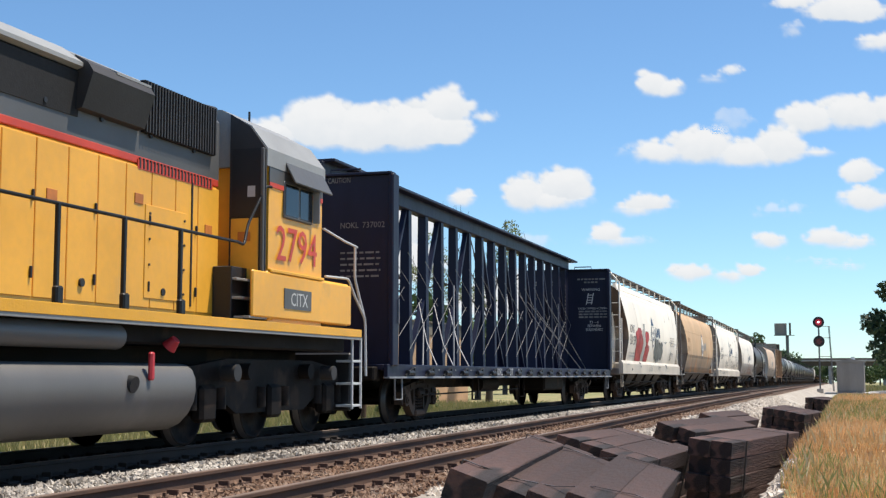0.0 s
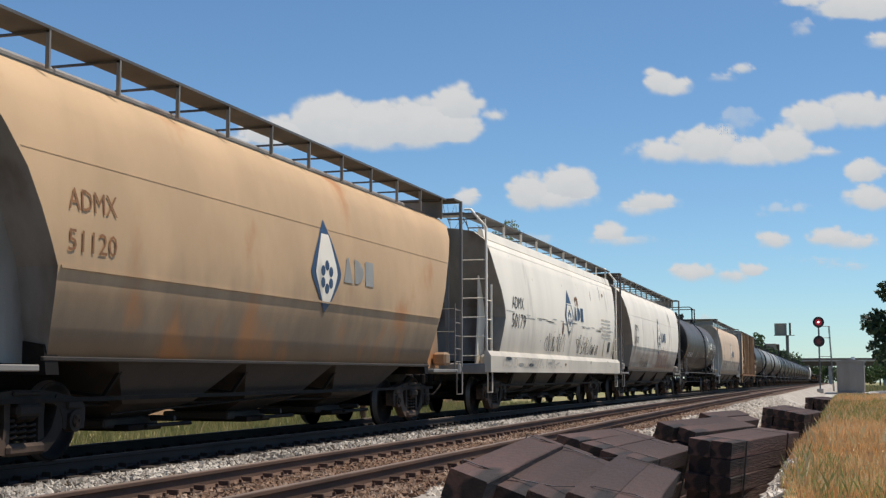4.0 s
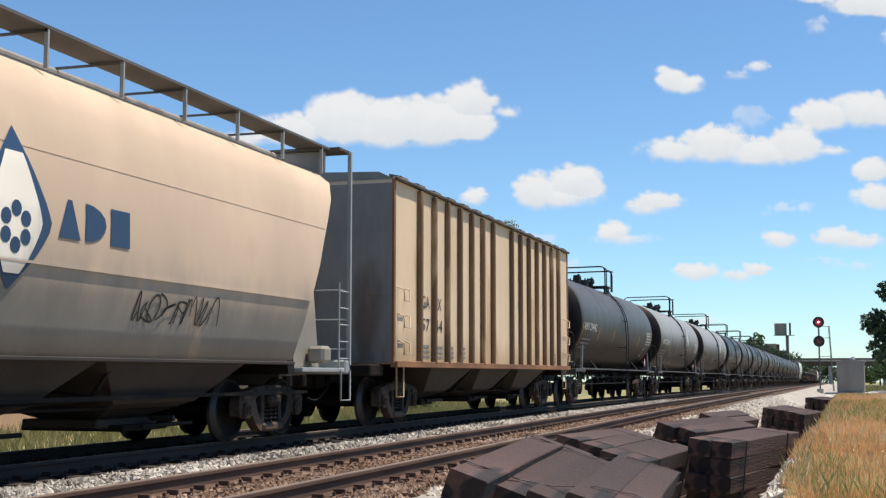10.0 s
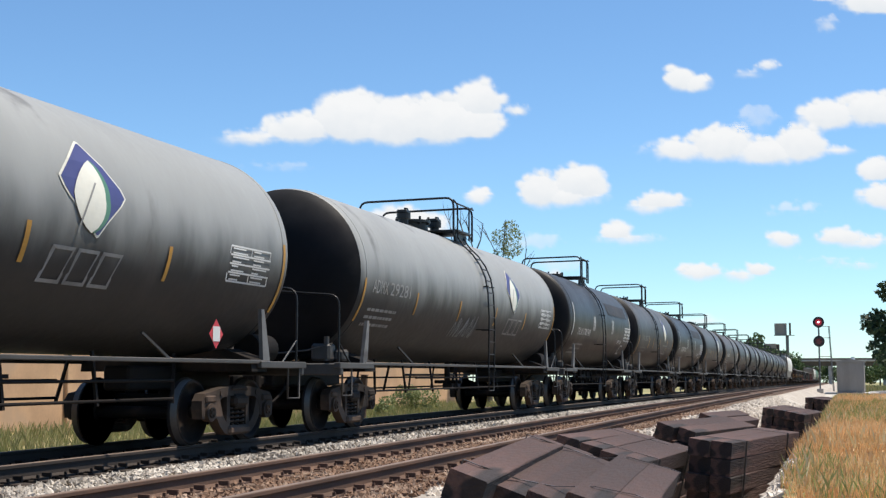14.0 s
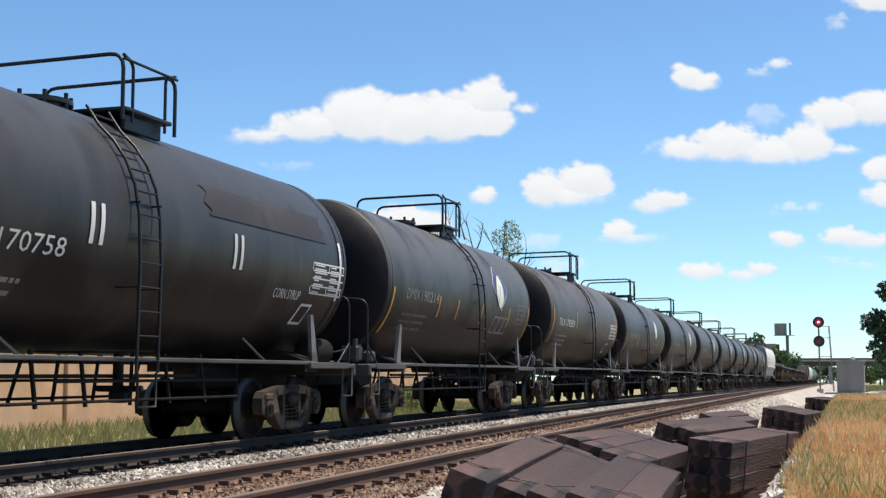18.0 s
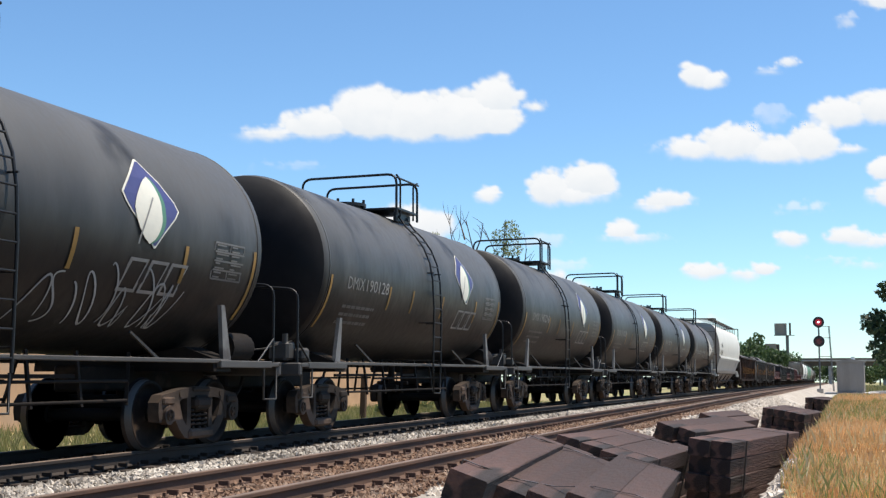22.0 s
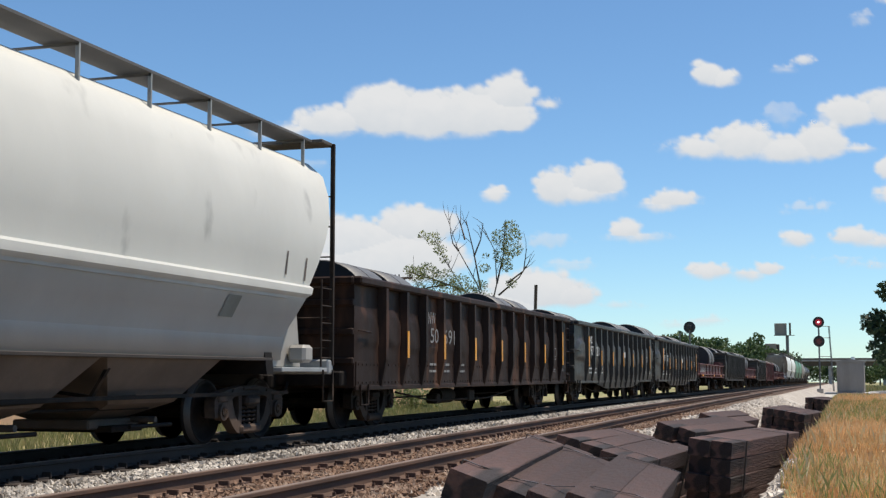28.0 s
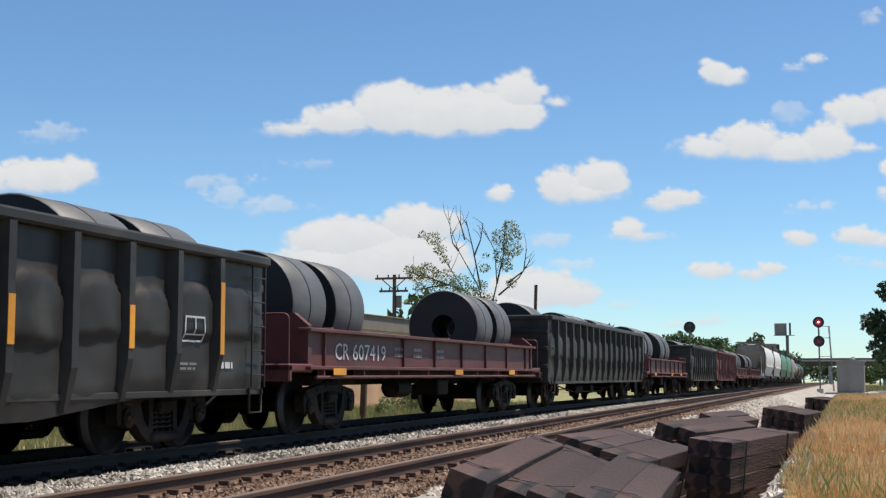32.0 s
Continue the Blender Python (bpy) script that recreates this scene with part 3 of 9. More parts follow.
def billboard():
    s = thing("billboard", "grey billboard on a single steel post", "billboard")
    x, y = -16.8, 380.0
    s.matrix_basis = pose(x, y, ground_z(x, y))
    part("post", Geo().rod((1.2, 0, 0), (1.2, 0, 14.5), 0.45, 14), MAST_STEEL, s)
    part("panel", Geo().box((-0.6, -0.2, 16.3), (3.4, 0.25, 3.4), 0.03), SHED_GREY, s)
    part("side_panel", Geo().box((2.0, 0.4, 16.3), (0.5, 1.6, 3.6), 0.03), WALL_DARK, s)
    part("catwalk", Geo().box((0.4, -0.5, 14.5), (5.8, 0.9, 0.15), 0.02), WALL_DARK, s)
    g = thing("water_tank", "boxy grey rooftop tank beyond the trees", "tank")
    g.matrix_basis = pose(-20.5, 385.0, ground_z(-20.5, 385))
    part("tank", Geo().box((0, 0, 11.0), (3.2, 3, 2.6), 0.1), SHED_GREY, g)
    part("support", Geo().box((0, 0, 4.9), (2.4, 2.4, 9.8), 0.05), WALL_DARK, g)
    part("side_cabinet", Geo().box((2.0, 0, 10.9), (0.8, 2.4, 2.4), 0.05), WALL_DARK, g)


def building():
    s = thing("brick_building", "long low tan brick building with grey parapet", "building")
    x = -24.0
    z0 = -0.9

    def block(y0, y1, dx, top, wall, cap, depth=16.0):
        w = part("wall", Geo().box((x - depth / 2 + dx, (y0 + y1) / 2, (z0 + top) / 2), (depth, y1 - y0, top - z0)), wall, s)
        part("parapet", Geo().box((x + dx + 0.01, (y0 + y1) / 2, top - 0.38), (0.08, y1 - y0, 0.76), 0.01), cap, w)
        part("coping", Geo().box((x + dx, (y0 + y1) / 2, top + 0.03), (0.3, y1 - y0, 0.06), 0.01), cap, w)
        return w
    block(-30, 43.8, 0, 4.5, WALL_TAN, WALL_CAP)
    block(43.8, 50.0, -0.2, 3.98, WALL_DARK, WALL_DARK)
    w = block(50.0, 82.0, 0, 4.05, WALL_TAN, WALL_CAP)
    part("downpipe", Geo().box((x + 0.1, 43.7, 1.8), (0.16, 0.3, 5.4), 0.02), WALL_CAP, s)
    part("door", Geo().box((x - 0.17, 47.3, 0.6), (0.1, 4.4, 3.0), 0.03), WALL_DARK, s)
    for y in (20, 28, 36):
        part("pilaster", Geo().box((x + 0.06, y, 1.4), (0.14, 0.5, 4.6), 0.02), WALL_TAN, s)
    u = thing("rooftop_unit", "dark rooftop equipment with a small dish", "roof equipment")
    u.matrix_basis = pose(x - 2.0, 40.0, 4.5)
    part("housing", Geo().box((0, 0, 0.35), (1.6, 5.5, 0.7), 0.05), WALL_DARK, u)
    part("dish", Geo().rod((0.4, -1.2, 1.2), (0.55, -1.3, 1.3), 0.5, 18, 0.42).rod((0.3, -1.2, 0.6), (0.4, -1.2, 1.2), 0.05, 8), MAST_STEEL, u)


def utility_pole(x, y, h, label):
    p = thing("utility_pole", label, "utility pole", "utility poles")
    p.matrix_basis = pose(x, y, ground_z(x, y))
    part("pole", Geo().rod((0, 0, 0), (0, 0, h), 0.17, 12, 0.12), WOOD_POLE, p)
    for z, w in ((h - 0.25, 2.6), (h - 1.1, 2.0)):
        a = part("crossarm", Geo().box((0, -0.16, z), (w, 0.12, 0.14), 0.01), WOOD_POLE, p)
        for k in range(4):
            part("insulator", Geo().rod((-w / 2 + 0.15 + (w - 0.3) * k / 3, -0.16, z + 0.07), (-w / 2 + 0.15 + (w - 0.3) * k / 3, -0.16, z + 0.25), 0.05, 8), SIGNAL_BLACK, a)
    for s in (-1, 1):
        part("brace", Geo().bar((0, -0.18, h - 1.0), (s * 0.8, -0.18, h - 0.32), 0.04, 0.06), WOOD_POLE, p)
    part("transformer", Geo().rod((0.28, 0.1, h - 2.2), (0.28, 0.1, h - 1.4), 0.2, 12), MAST_STEEL, p)


def line_post(x, y, h, mat, label):
    p = thing("post", label, "post", "trackside posts")
    p.matrix_basis = pose(x, y, ground_z(x, y), 0, 2, 0)
    part("shaft", Geo().box((0, 0, h / 2), (0.2, 0.2, h), 0.02), mat, p)
    part("cap_plate", Geo().box((0, 0, h + 0.01), (0.24, 0.24, 0.03), 0.005), mat, p)


signal_mast()
signal_behind()
shelter()
overpass()
billboard()
building()
utility_pole(-28.5, 80.0, 8.5, "wooden utility pole with two crossarms")
line_post(-16.7, 43.5, 1.75, RUSTY_POST, "short rusty post in the grass")
line_post(-21.0, 88.0, 8.2, WOOD_POLE, "bare dark wooden post")


def gravel_pad():
    """The pale lot behind the bank, with a kerbed island of asphalt."""
    g = Geo()
    ys = [34, 44, 56, 70, 85, 100, 120, 140, 165]
    edge = [(-2.0, 3.2), (-2.6, 5.0), (-3.2, 7.0), (-3.3, 8.5), (-3.2, 9.5), (-3.2, 10), (-3.2, 10), (-3.0, 8), (-3.0, 6)]
    g.add([(x, y, max(ground_z(x, y), -0.8 + bed_z(y)) + 0.05) for y, e in zip(ys, edge) for x in (e[0], e[0] * 0.5 + e[1] * 0.5, e[1])],
          [(i * 3 + k, i * 3 + k + 1, i * 3 + 4 + k, i * 3 + 3 + k) for i in range(len(ys) - 1) for k in (0, 1)])
    tagged(part("gravel_pad", g, PAD), "pale gravel lot beside the line", "pavement", kind="structure")
    isl = thing("asphalt_island", "grey asphalt patch with a pale concrete kerb", "pavement", kind="structure")
    x, y, z = 7.0, 139.0, ground_z(7.0, 139.0) + 0.03
    ring = [(x + 4.6 * math.cos(6.283 * i / 40), y + 20 * math.sin(6.283 * i / 40)) for i in range(40)]
    part("asphalt", Geo().ring_mesh([[(a, b, z + h) for a, b in ring] for h in (0.0, 0.09)]), ASPHALT, isl)
    part("kerb", Geo().ring_mesh([[(x + (a - x) * q, y + (b - y) * q, z + h) for a, b in ring] for q, h in ((1.0, 0.0), (1.0, 0.24), (1.07, 0.24), (1.07, 0.0))], (False, False), False), CONCRETE, isl)


PAD = surface("pale_gravel_lot", (0.5, 0.46, 0.39), 0.95, 0, 0.2, 6, (0.36, 0.31, 0.24), 0.6, 0.6, 0.6, 20)
ASPHALT = surface("grey_asphalt", (0.1, 0.098, 0.095), 0.9, 0, 0.2, 20)
gravel_pad()


# ---- stacked railway ties ----
def tie_stack(corner, wide, high, length, turn, slip, label, seed, roll=0.0, heave=0.0, straps=(0.2, 0.8), pitch=0.0):
    """A banded stack of ties from its near left upper corner. slip: how much nearer each next tie lies; roll: how far the columns lean over to the right; heave: slope of the whole stack."""
    rng = random.Random(seed)
    t = thing("tie_stack", label, "railway ties", "stacks of ties")
    w, h = 0.235, 0.18
    t.matrix_basis = pose(*corner, pitch, heave, turn)
    ca, sa = math.cos(radians(roll)), math.sin(radians(roll))
    looks = [kept(("tie", length, j), lambda: worn_tie(w - 0.003, length, h - 0.003, 50 + j)) for j in range(4)]
    for k in range(high):
        for i in range(wide):
            jog = rng.uniform(-0.05, 0.05)
            rise = rng.uniform(-0.012, 0.012) if k == 0 else 0
            x = (i + 0.5) * w * (1.0 if roll == 0 else 1.03) - sa * h * (k + 0.5)
            part("tie", looks[rng.randrange(4)], None, t, at=pose(x, length / 2 - slip * i + jog, -ca * h * (k + 0.5) + rise - sa * w * 0.5, rng.uniform(-0.25, 0.25), roll + rng.uniform(-1.6, 1.6) * (k == 0), rng.uniform(-1.2, 1.2)))
    for f in straps:
        g, top = Geo(), 0.008
        ya, yb = length * f, length * f - slip * wide
        g.bar((-0.01, ya, top), (wide * w + 0.02, yb, top - sa * w * 0.25), 0.014, 0.004)
        g.bar((-0.012, ya, top), (-0.012 - sa * high * h, ya, -high * h), 0.02, 0.005).bar((wide * w + 0.02, yb, top), (wide * w + 0.02 - sa * high * h, yb, -high * h), 0.02, 0.005)
        part("steel_strap", g, STRAP, t)
    return t


def worn_tie(w, length, h, seed):
    """A sawn timber with knocked edges, split ends and a little twist."""
    rng = random.Random(seed)
    g, rings = Geo(), []
    for y in (-0.5, -0.497, -0.3, -0.1, 0.1, 0.3, 0.497, 0.5):
        e = 0.004 if abs(y) < 0.499 else 0.008
        ring = []
        for sx, sz in ((-1, -1), (1, -1), (1, 1), (-1, 1)):
            q = e * rng.uniform(0.7, 2.0)
            a, b = sx * w / 2, sz * h / 2
            first, second = (a - sx * q, b), (a, b - sz * q)
            ring += [second, first] if sx * sz > 0 else [first, second]
        ox, oz = rng.uniform(-0.003, 0.003), rng.uniform(-0.003, 0.003)
        rings.append([(x + ox, y * length, z + oz) for x, z in ring])
    return g.ring_mesh(rings, (True, True), False).mesh("tie", TIE_NEW)


def slumped_stack(label, seed):
    """The nearest stack: five leaning columns of ties, each with its own shift, from the near left upper corner of its top tie."""
    rng = random.Random(seed)
    t = thing("tie_stack", label, "railway ties", "stacks of ties")
    w, h, length = 0.235, 0.18, 2.6
    looks = [kept(("tie", length, j), lambda: worn_tie(w - 0.003, length, h - 0.003, 50 + j)) for j in range(4)]
    columns = (((-2.176, 7.07, 0.457), (1.8, 19.5, 3.1)), ((-2.03, 7.4, 0.35), (2.1, 19.4, 2.8)), ((-1.79, 7.36, 0.318), (1.4, 19.6, 4.0)), ((-1.515, 7.16, 0.334), (1.36, 17.3, 3.4)), ((-1.295, 7.3, 0.278), (1.0, 17.4, 3.6)))
    for corner, turn in columns:
        column = pose(*corner, *turn)
        for j in range(7):
            slip = 0.0 if j == 0 else rng.uniform(-0.05, 0.05)
            part("tie", looks[rng.randrange(4)], None, t, at=column @ pose(w / 2 + 0.004 * (j > 0) * rng.uniform(-1, 1), length / 2 + slip, -h * (j + 0.5), 0, 0, rng.uniform(-0.4, 0.4) * (j > 0)))
    first, last = pose(*columns[0][0], *columns[0][1]), pose(*columns[4][0], *columns[4][1])
    for f, up in ((0.34, 0.012), (2.32, 0.012)):
        pts = [pose(*c, *a) @ Vector((0.1, f + 0.03 * i, up)) for i, (c, a) in enumerate(columns)]
        g = Geo()
        ends = [first @ Vector((-0.012, f, -1.0)), first @ Vector((-0.012, f, up))] + pts + [last @ Vector((w + 0.012, f + 0.12, up)), last @ Vector((w + 0.012, f + 0.12, -1.0))]
        for p, q in zip(ends, ends[1:]):
            g.bar(p, q, 0.018, 0.004)
        part("steel_strap", g, STRAP, t)
    return t


_ties = "stack of dark creosoted wooden railway ties"
slumped_stack("slumped banded stack of creosoted railway ties", 1)
tie_stack((-2.722, 12.444, 0.374), 4, 6, 2.6, -3.3, 0.03, _ties, 2, 0, 13.9, (0.2, 0.85), -0.3)
tie_stack((-1.604, 13.953, 0.303), 2, 6, 2.6, -12.3, -0.02, "dark banded stack of railway ties at the foot of the bank", 11, 0, 5.9, (0.15, 0.8), 0.6)
tie_stack((-2.354, 16.898, 0.376), 2, 6, 2.6, -14.6, -0.1, "narrow leaning stack of railway ties", 3, 0, 18.6, (), -0.3)
tie_stack((-2.304, 21.558, 0.34), 2, 6, 2.6, -8.4, 0.0, _ties, 5, 0, 19.0, (), -0.4)
tie_stack((-1.774, 29.699, 0.226), 4, 6, 2.6, -7.2, 0.0, _ties, 6, 0, 9.6, (0.3, 0.75))
tie_stack((-1.202, 42.185, 0.223), 5, 6, 2.6, -9.3, 0.0, _ties, 8, 0, 4.6, ())


# ---- plants ----
def leaf_material(name, a, b, c=None, thin=0.3):
    """Leaf colours that differ from leaf to leaf."""
    m = bpy.data.materials.new(name)
    m.use_nodes = True
    n, l = m.node_tree.nodes, m.node_tree.links
    geo, ramp, tc, nz = n.new("ShaderNodeNewGeometry"), n.new("ShaderNodeValToRGB"), n.new("ShaderNodeTexCoord"), n.new("ShaderNodeTexNoise")
    ramp.color_ramp.elements[0].color, ramp.color_ramp.elements[1].color = (*a, 1), (*b, 1)
    if c:
        e = ramp.color_ramp.elements.new(0.5)
        e.color = (*c, 1)
    nz.inputs["Scale"].default_value, nz.inputs["Detail"].default_value = 0.6, 3
    l.new(tc.outputs["Object"], nz.inputs["Vector"])
    add = n.new("ShaderNodeMath")
    add.operation = "MULTIPLY_ADD"
    add.inputs[1].default_value = 0.55
    l.new(geo.outputs["Random Per Island"], add.inputs[0])
    mr = n.new("ShaderNodeMapRange")
    mr.inputs[1].default_value, mr.inputs[2].default_value, mr.inputs[4].default_value = 0.35, 0.65, 0.45
    l.new(nz.outputs[0], mr.inputs[0])
    l.new(mr.outputs[0], add.inputs[2])
    l.new(add.outputs[0], ramp.inputs[0])
    b0 = n["Principled BSDF"]
    l.new(ramp.outputs[0], b0.inputs["Base Color"])
    b0.inputs["Roughness"].default_value = 0.65
    tr, mx = n.new("ShaderNodeBsdfTranslucent"), n.new("ShaderNodeMixShader")
    l.new(ramp.outputs[0], tr.inputs[0])
    mx.inputs[0].default_value = thin
    l.new(b0.outputs[0], mx.inputs[1])
    l.new(tr.outputs[0], mx.inputs[2])
    l.new(mx.outputs[0], n["Material Output"].inputs[0])
    return m


LEAF_PALE = leaf_material("pale_green_leaves", (0.1, 0.14, 0.05), (0.34, 0.35, 0.18), (0.21, 0.25, 0.11), 0.4)
LEAF_DARK = leaf_material("dark_green_leaves", (0.012, 0.03, 0.012), (0.05, 0.085, 0.035), (0.03, 0.055, 0.022))
LEAF_WOOD = leaf_material("woodland_leaves", (0.03, 0.06, 0.02), (0.11, 0.16, 0.055), (0.06, 0.1, 0.035))
STRAW = leaf_material("dry_tan_grass", (0.42, 0.25, 0.1), (0.86, 0.6, 0.33), (0.7, 0.41, 0.18), 0.5)
STRAW_PALE = leaf_material("pale_straw", (0.4, 0.31, 0.15), (0.72, 0.6, 0.38), (0.58, 0.45, 0.25), 0.5)
BANK_GREEN = leaf_material("green_bank_grass", (0.16, 0.2, 0.06), (0.45, 0.42, 0.16), (0.28, 0.3, 0.1), 0.45)
GREEN_GRASS = leaf_material("green_and_straw_grass", (0.12, 0.15, 0.05), (0.44, 0.37, 0.21), (0.24, 0.25, 0.1))


def leaf_cloud(clumps, size, per, seed):
    """Small pointed leaves strewn in round clumps given as (x, y, z, radius)."""
    rng = np.random.default_rng(seed)
    vs, k = [], 0
    for x, y, z, r in clumps:
        n = max(6, int(per * r * r))
        d = rng.normal(size=(n, 3))
        d /= np.linalg.norm(d, axis=1)[:, None]
        c = np.array((x, y, z)) + d * (r * rng.uniform(0.25, 1.0, (n, 1)) ** 0.5) * np.array((1, 1, 0.85))
        a, b = rng.normal(size=(n, 3)), rng.normal(size=(n, 3))
        a /= np.linalg.norm(a, axis=1)[:, None]
        b -= a * (a * b).sum(1)[:, None]
        b /= np.linalg.norm(b, axis=1)[:, None]
        s = size * rng.uniform(0.6, 1.4, (n, 1))
        vs.append(np.stack([c - a * s, c + b * s * 0.5, c + a * s, c - b * s * 0.5], 1).reshape(-1, 3))
    v = np.concatenate(vs)
    me = bpy.data.meshes.new("leaves")
    me.from_pydata(v.tolist(), [], np.arange(len(v)).reshape(-1, 4).tolist())
    return me


def tree(x, y, limbs, clumps, size, per, mat, label, seed, trunk_r=0.2):
    t = thing("tree", label, "tree")
    z0 = ground_z(x, y) - 0.05
    t.matrix_basis = pose(x, y, z0)
    for i, pts in enumerate(limbs):
        g, r = Geo(), trunk_r if i == 0 else trunk_r * (0.25 if len(pts) != 3 or i < 13 else 0.09)
        for a, (p, q) in enumerate(zip(pts, pts[1:])):
            r1 = r * (0.72 if i == 0 else 0.62)
            g.rod(p, q, r, 8, r1)
            r = r1
        part("trunk" if i == 0 else "limb", g, BARK, t)
    me = leaf_cloud(clumps, size, per, seed)
    me.materials.append(mat)
    part("crown", me, None, t)
    return t


def wild_tree():
    """A half-dead tree: leafy masses at both sides, bare limbs between."""
    P = lambda px, py: ((px - 865) * 0.0388, 0.35 * math.sin(px * 0.37 + py * 0.21), (560 - py) * 0.0367 + 5.6)
    limbs = [[(0, 0, 0), (0.1, 0, 2.5), P(866, 565)], [P(866, 565), P(845, 500), P(815, 440), P(803, 405), P(790, 378)], [P(850, 510), P(838, 440), P(826, 385)], [P(838, 450), P(850, 420), P(856, 392)],
             [P(866, 565), P(880, 500), P(874, 440), P(853, 395)], [P(880, 500), P(890, 450), P(897, 388)], [P(880, 520), P(915, 490), P(936, 466)], [P(900, 500), P(925, 478), P(932, 440)],
             [P(866, 565), P(820, 510), P(790, 455), P(768, 415)], [P(820, 510), P(770, 490), P(726, 476)], [P(800, 500), P(760, 505), P(742, 510)], [P(815, 440), P(800, 425), P(795, 402)], [P(826, 420), P(815, 395), P(812, 380)]]
    clumps = [(*P(a, b), r * 0.038) for a, b, r in ((900, 398, 15), (884, 418, 18), (906, 438, 20), (890, 452, 20), (912, 415, 14), (896, 470, 12), (766, 416, 15), (782, 437, 13), (750, 409, 9), (790, 455, 10),
              (760, 478, 22), (735, 480, 18), (790, 490, 22), (818, 498, 20), (742, 503, 12), (850, 505, 16), (856, 472, 11), (830, 520, 20), (805, 520, 20), (775, 505, 16), (722, 470, 12), (862, 450, 7), (905, 500, 10), (860, 530, 18))]
    rng = random.Random(8)
    for base in list(limbs[1:]):
        for p, q in zip(base[1:], base[2:]):
            for _ in range(3):
                k = rng.random()
                a = tuple(u + (v - u) * k for u, v in zip(p, q))
                b = (a[0] + rng.uniform(-0.7, 0.7), a[1] + rng.uniform(-0.5, 0.5), a[2] + rng.uniform(0.3, 1.3))
                limbs.append([a, tuple((u + v) / 2 + rng.uniform(-0.1, 0.1) for u, v in zip(a, b)), b])
    tree(-22.0, 80.0, limbs, clumps, 0.075, 620, LEAF_PALE, "half-dead tree with bare limbs and pale leaves", 5, 0.26)


def broad_tree(x, y, h, r, mat, label, seed, size, per, lean=0.0):
    rng = random.Random(seed)
    limbs = [[(0, 0, 0), (0.05 * h * lean, 0, h * 0.3), (0.02 * h, 0, h * 0.62)]]
    clumps = []
    for i in range(16):
        a, k = rng.uniform(0, 6.28), rng.uniform(0.3, 1.0)
        z = h * rng.uniform(0.3, 0.9)
        q = r * k * (1 - abs(z / h - 0.5) * 0.9)
        p = (q * math.cos(a), q * math.sin(a), z)
        limbs.append([(0.02 * h, 0, z * 0.7), (p[0] * 0.6, p[1] * 0.6, z * 0.88), p])
        clumps.append((*p, r * rng.uniform(0.24, 0.42)))
    clumps.append((0, 0, h * 0.62, r * 0.5))
    clumps.append((0, 0, h * 0.88, r * 0.3))
    return tree(x, y, limbs, clumps, size, per, mat, label, seed, 0.05 * h * 0.5 + 0.1)


wild_tree()
broad_tree(5.1, 100.0, 9.6, 3.6, LEAF_DARK, "dense dark green tree by the shelter", 11, 0.2, 300)
broad_tree(3.7, 97.0, 4.6, 1.9, LEAF_DARK, "dark green bush by the shelter", 12, 0.16, 300)
broad_tree(13.5, 172.0, 9.0, 4.5, LEAF_DARK, "dark green tree behind the shelter", 13, 0.25, 160)
for _i, (_x, _y, _h, _r) in enumerate(((-30, 92, 8.2, 3.0), (-34, 96, 7.4, 3.2), (-27, 95, 6.6, 2.4), (-26, 215, 9.4, 4.6), (-22, 225, 8.4, 4.4), (-18.5, 232, 8.0, 3.6), (-30, 230, 9.8, 5), (-24, 260, 9.6, 5), (-20, 300, 11, 5),
                                       (-27, 310, 12, 5), (-17, 320, 9.6, 4.4), (-16, 350, 9.6, 5), (-22, 345, 15.5, 3.0), (-26, 370, 13, 6), (-19, 400, 11, 5), (-24, 405, 12, 6), (-14.5, 412, 9, 4), (14, 190, 8, 5), (20, 240, 9, 6), (12, 300, 9, 5), (22, 330, 10, 6), (-34, 130, 8, 4), (-30, 160, 8.5, 4), (-38, 190, 9, 5), (-14, 470, 9, 6), (-5, 500, 7, 6), (4, 480, 8, 6), (12, 490, 9, 7), (22, 470, 9, 7), (32, 480, 10, 7), (-26, 480, 12, 7), (16, 380, 8, 5), (28, 400, 9, 6), (9, 240, 7, 4), (14, 150, 6, 4))):
    broad_tree(_x, _y, _h, _r, LEAF_WOOD, "leafy green tree along the line", 40 + _i, 0.42, 34)


def grass(name, n, area, hi, mat, label, seed, keep=None):
    """Upright grass blades, two leaning triangles each."""
    rng = np.random.default_rng(seed)
    x, y = rng.uniform(area[0], area[1], n), area[2] + (area[3] - area[2]) * rng.uniform(0, 1, n) ** area[4]
    v, f = [], []
    for a, b in zip(x.tolist(), y.tolist()):
        if keep and not keep(a, b):
            continue
        z = ground_z(a, b) + (0.02 if name.startswith("bank") else -0.03)
        ux, uy = rng.uniform(-1, 1, 2)
        q = 1.0 / max(0.3, math.hypot(ux, uy))
        w = (0.011 if hi > 0.4 else 0.007) * (1 + 0.03 * b)
        h = hi * rng.uniform(0.45, 1.15)
        lx, ly = rng.normal(0, 0.2, 2) * h
        k = len(v)
        v += [(a - ux * q * w, b - uy * q * w, z), (a + ux * q * w, b + uy * q * w, z), (a + lx * 0.4, b + ly * 0.4, z + h * 0.6), (a + lx, b + ly, z + h)]
        f += [(k, k + 1, k + 2), (k + 2, k + 1, k + 3) if k % 8 else (k, k + 2, k + 3)]
    me = bpy.data.meshes.new(name)
    me.from_pydata(v, [], f)
    me.materials.append(mat)
    return tagged(part(name, me, None), label, "grass", kind="stuff")


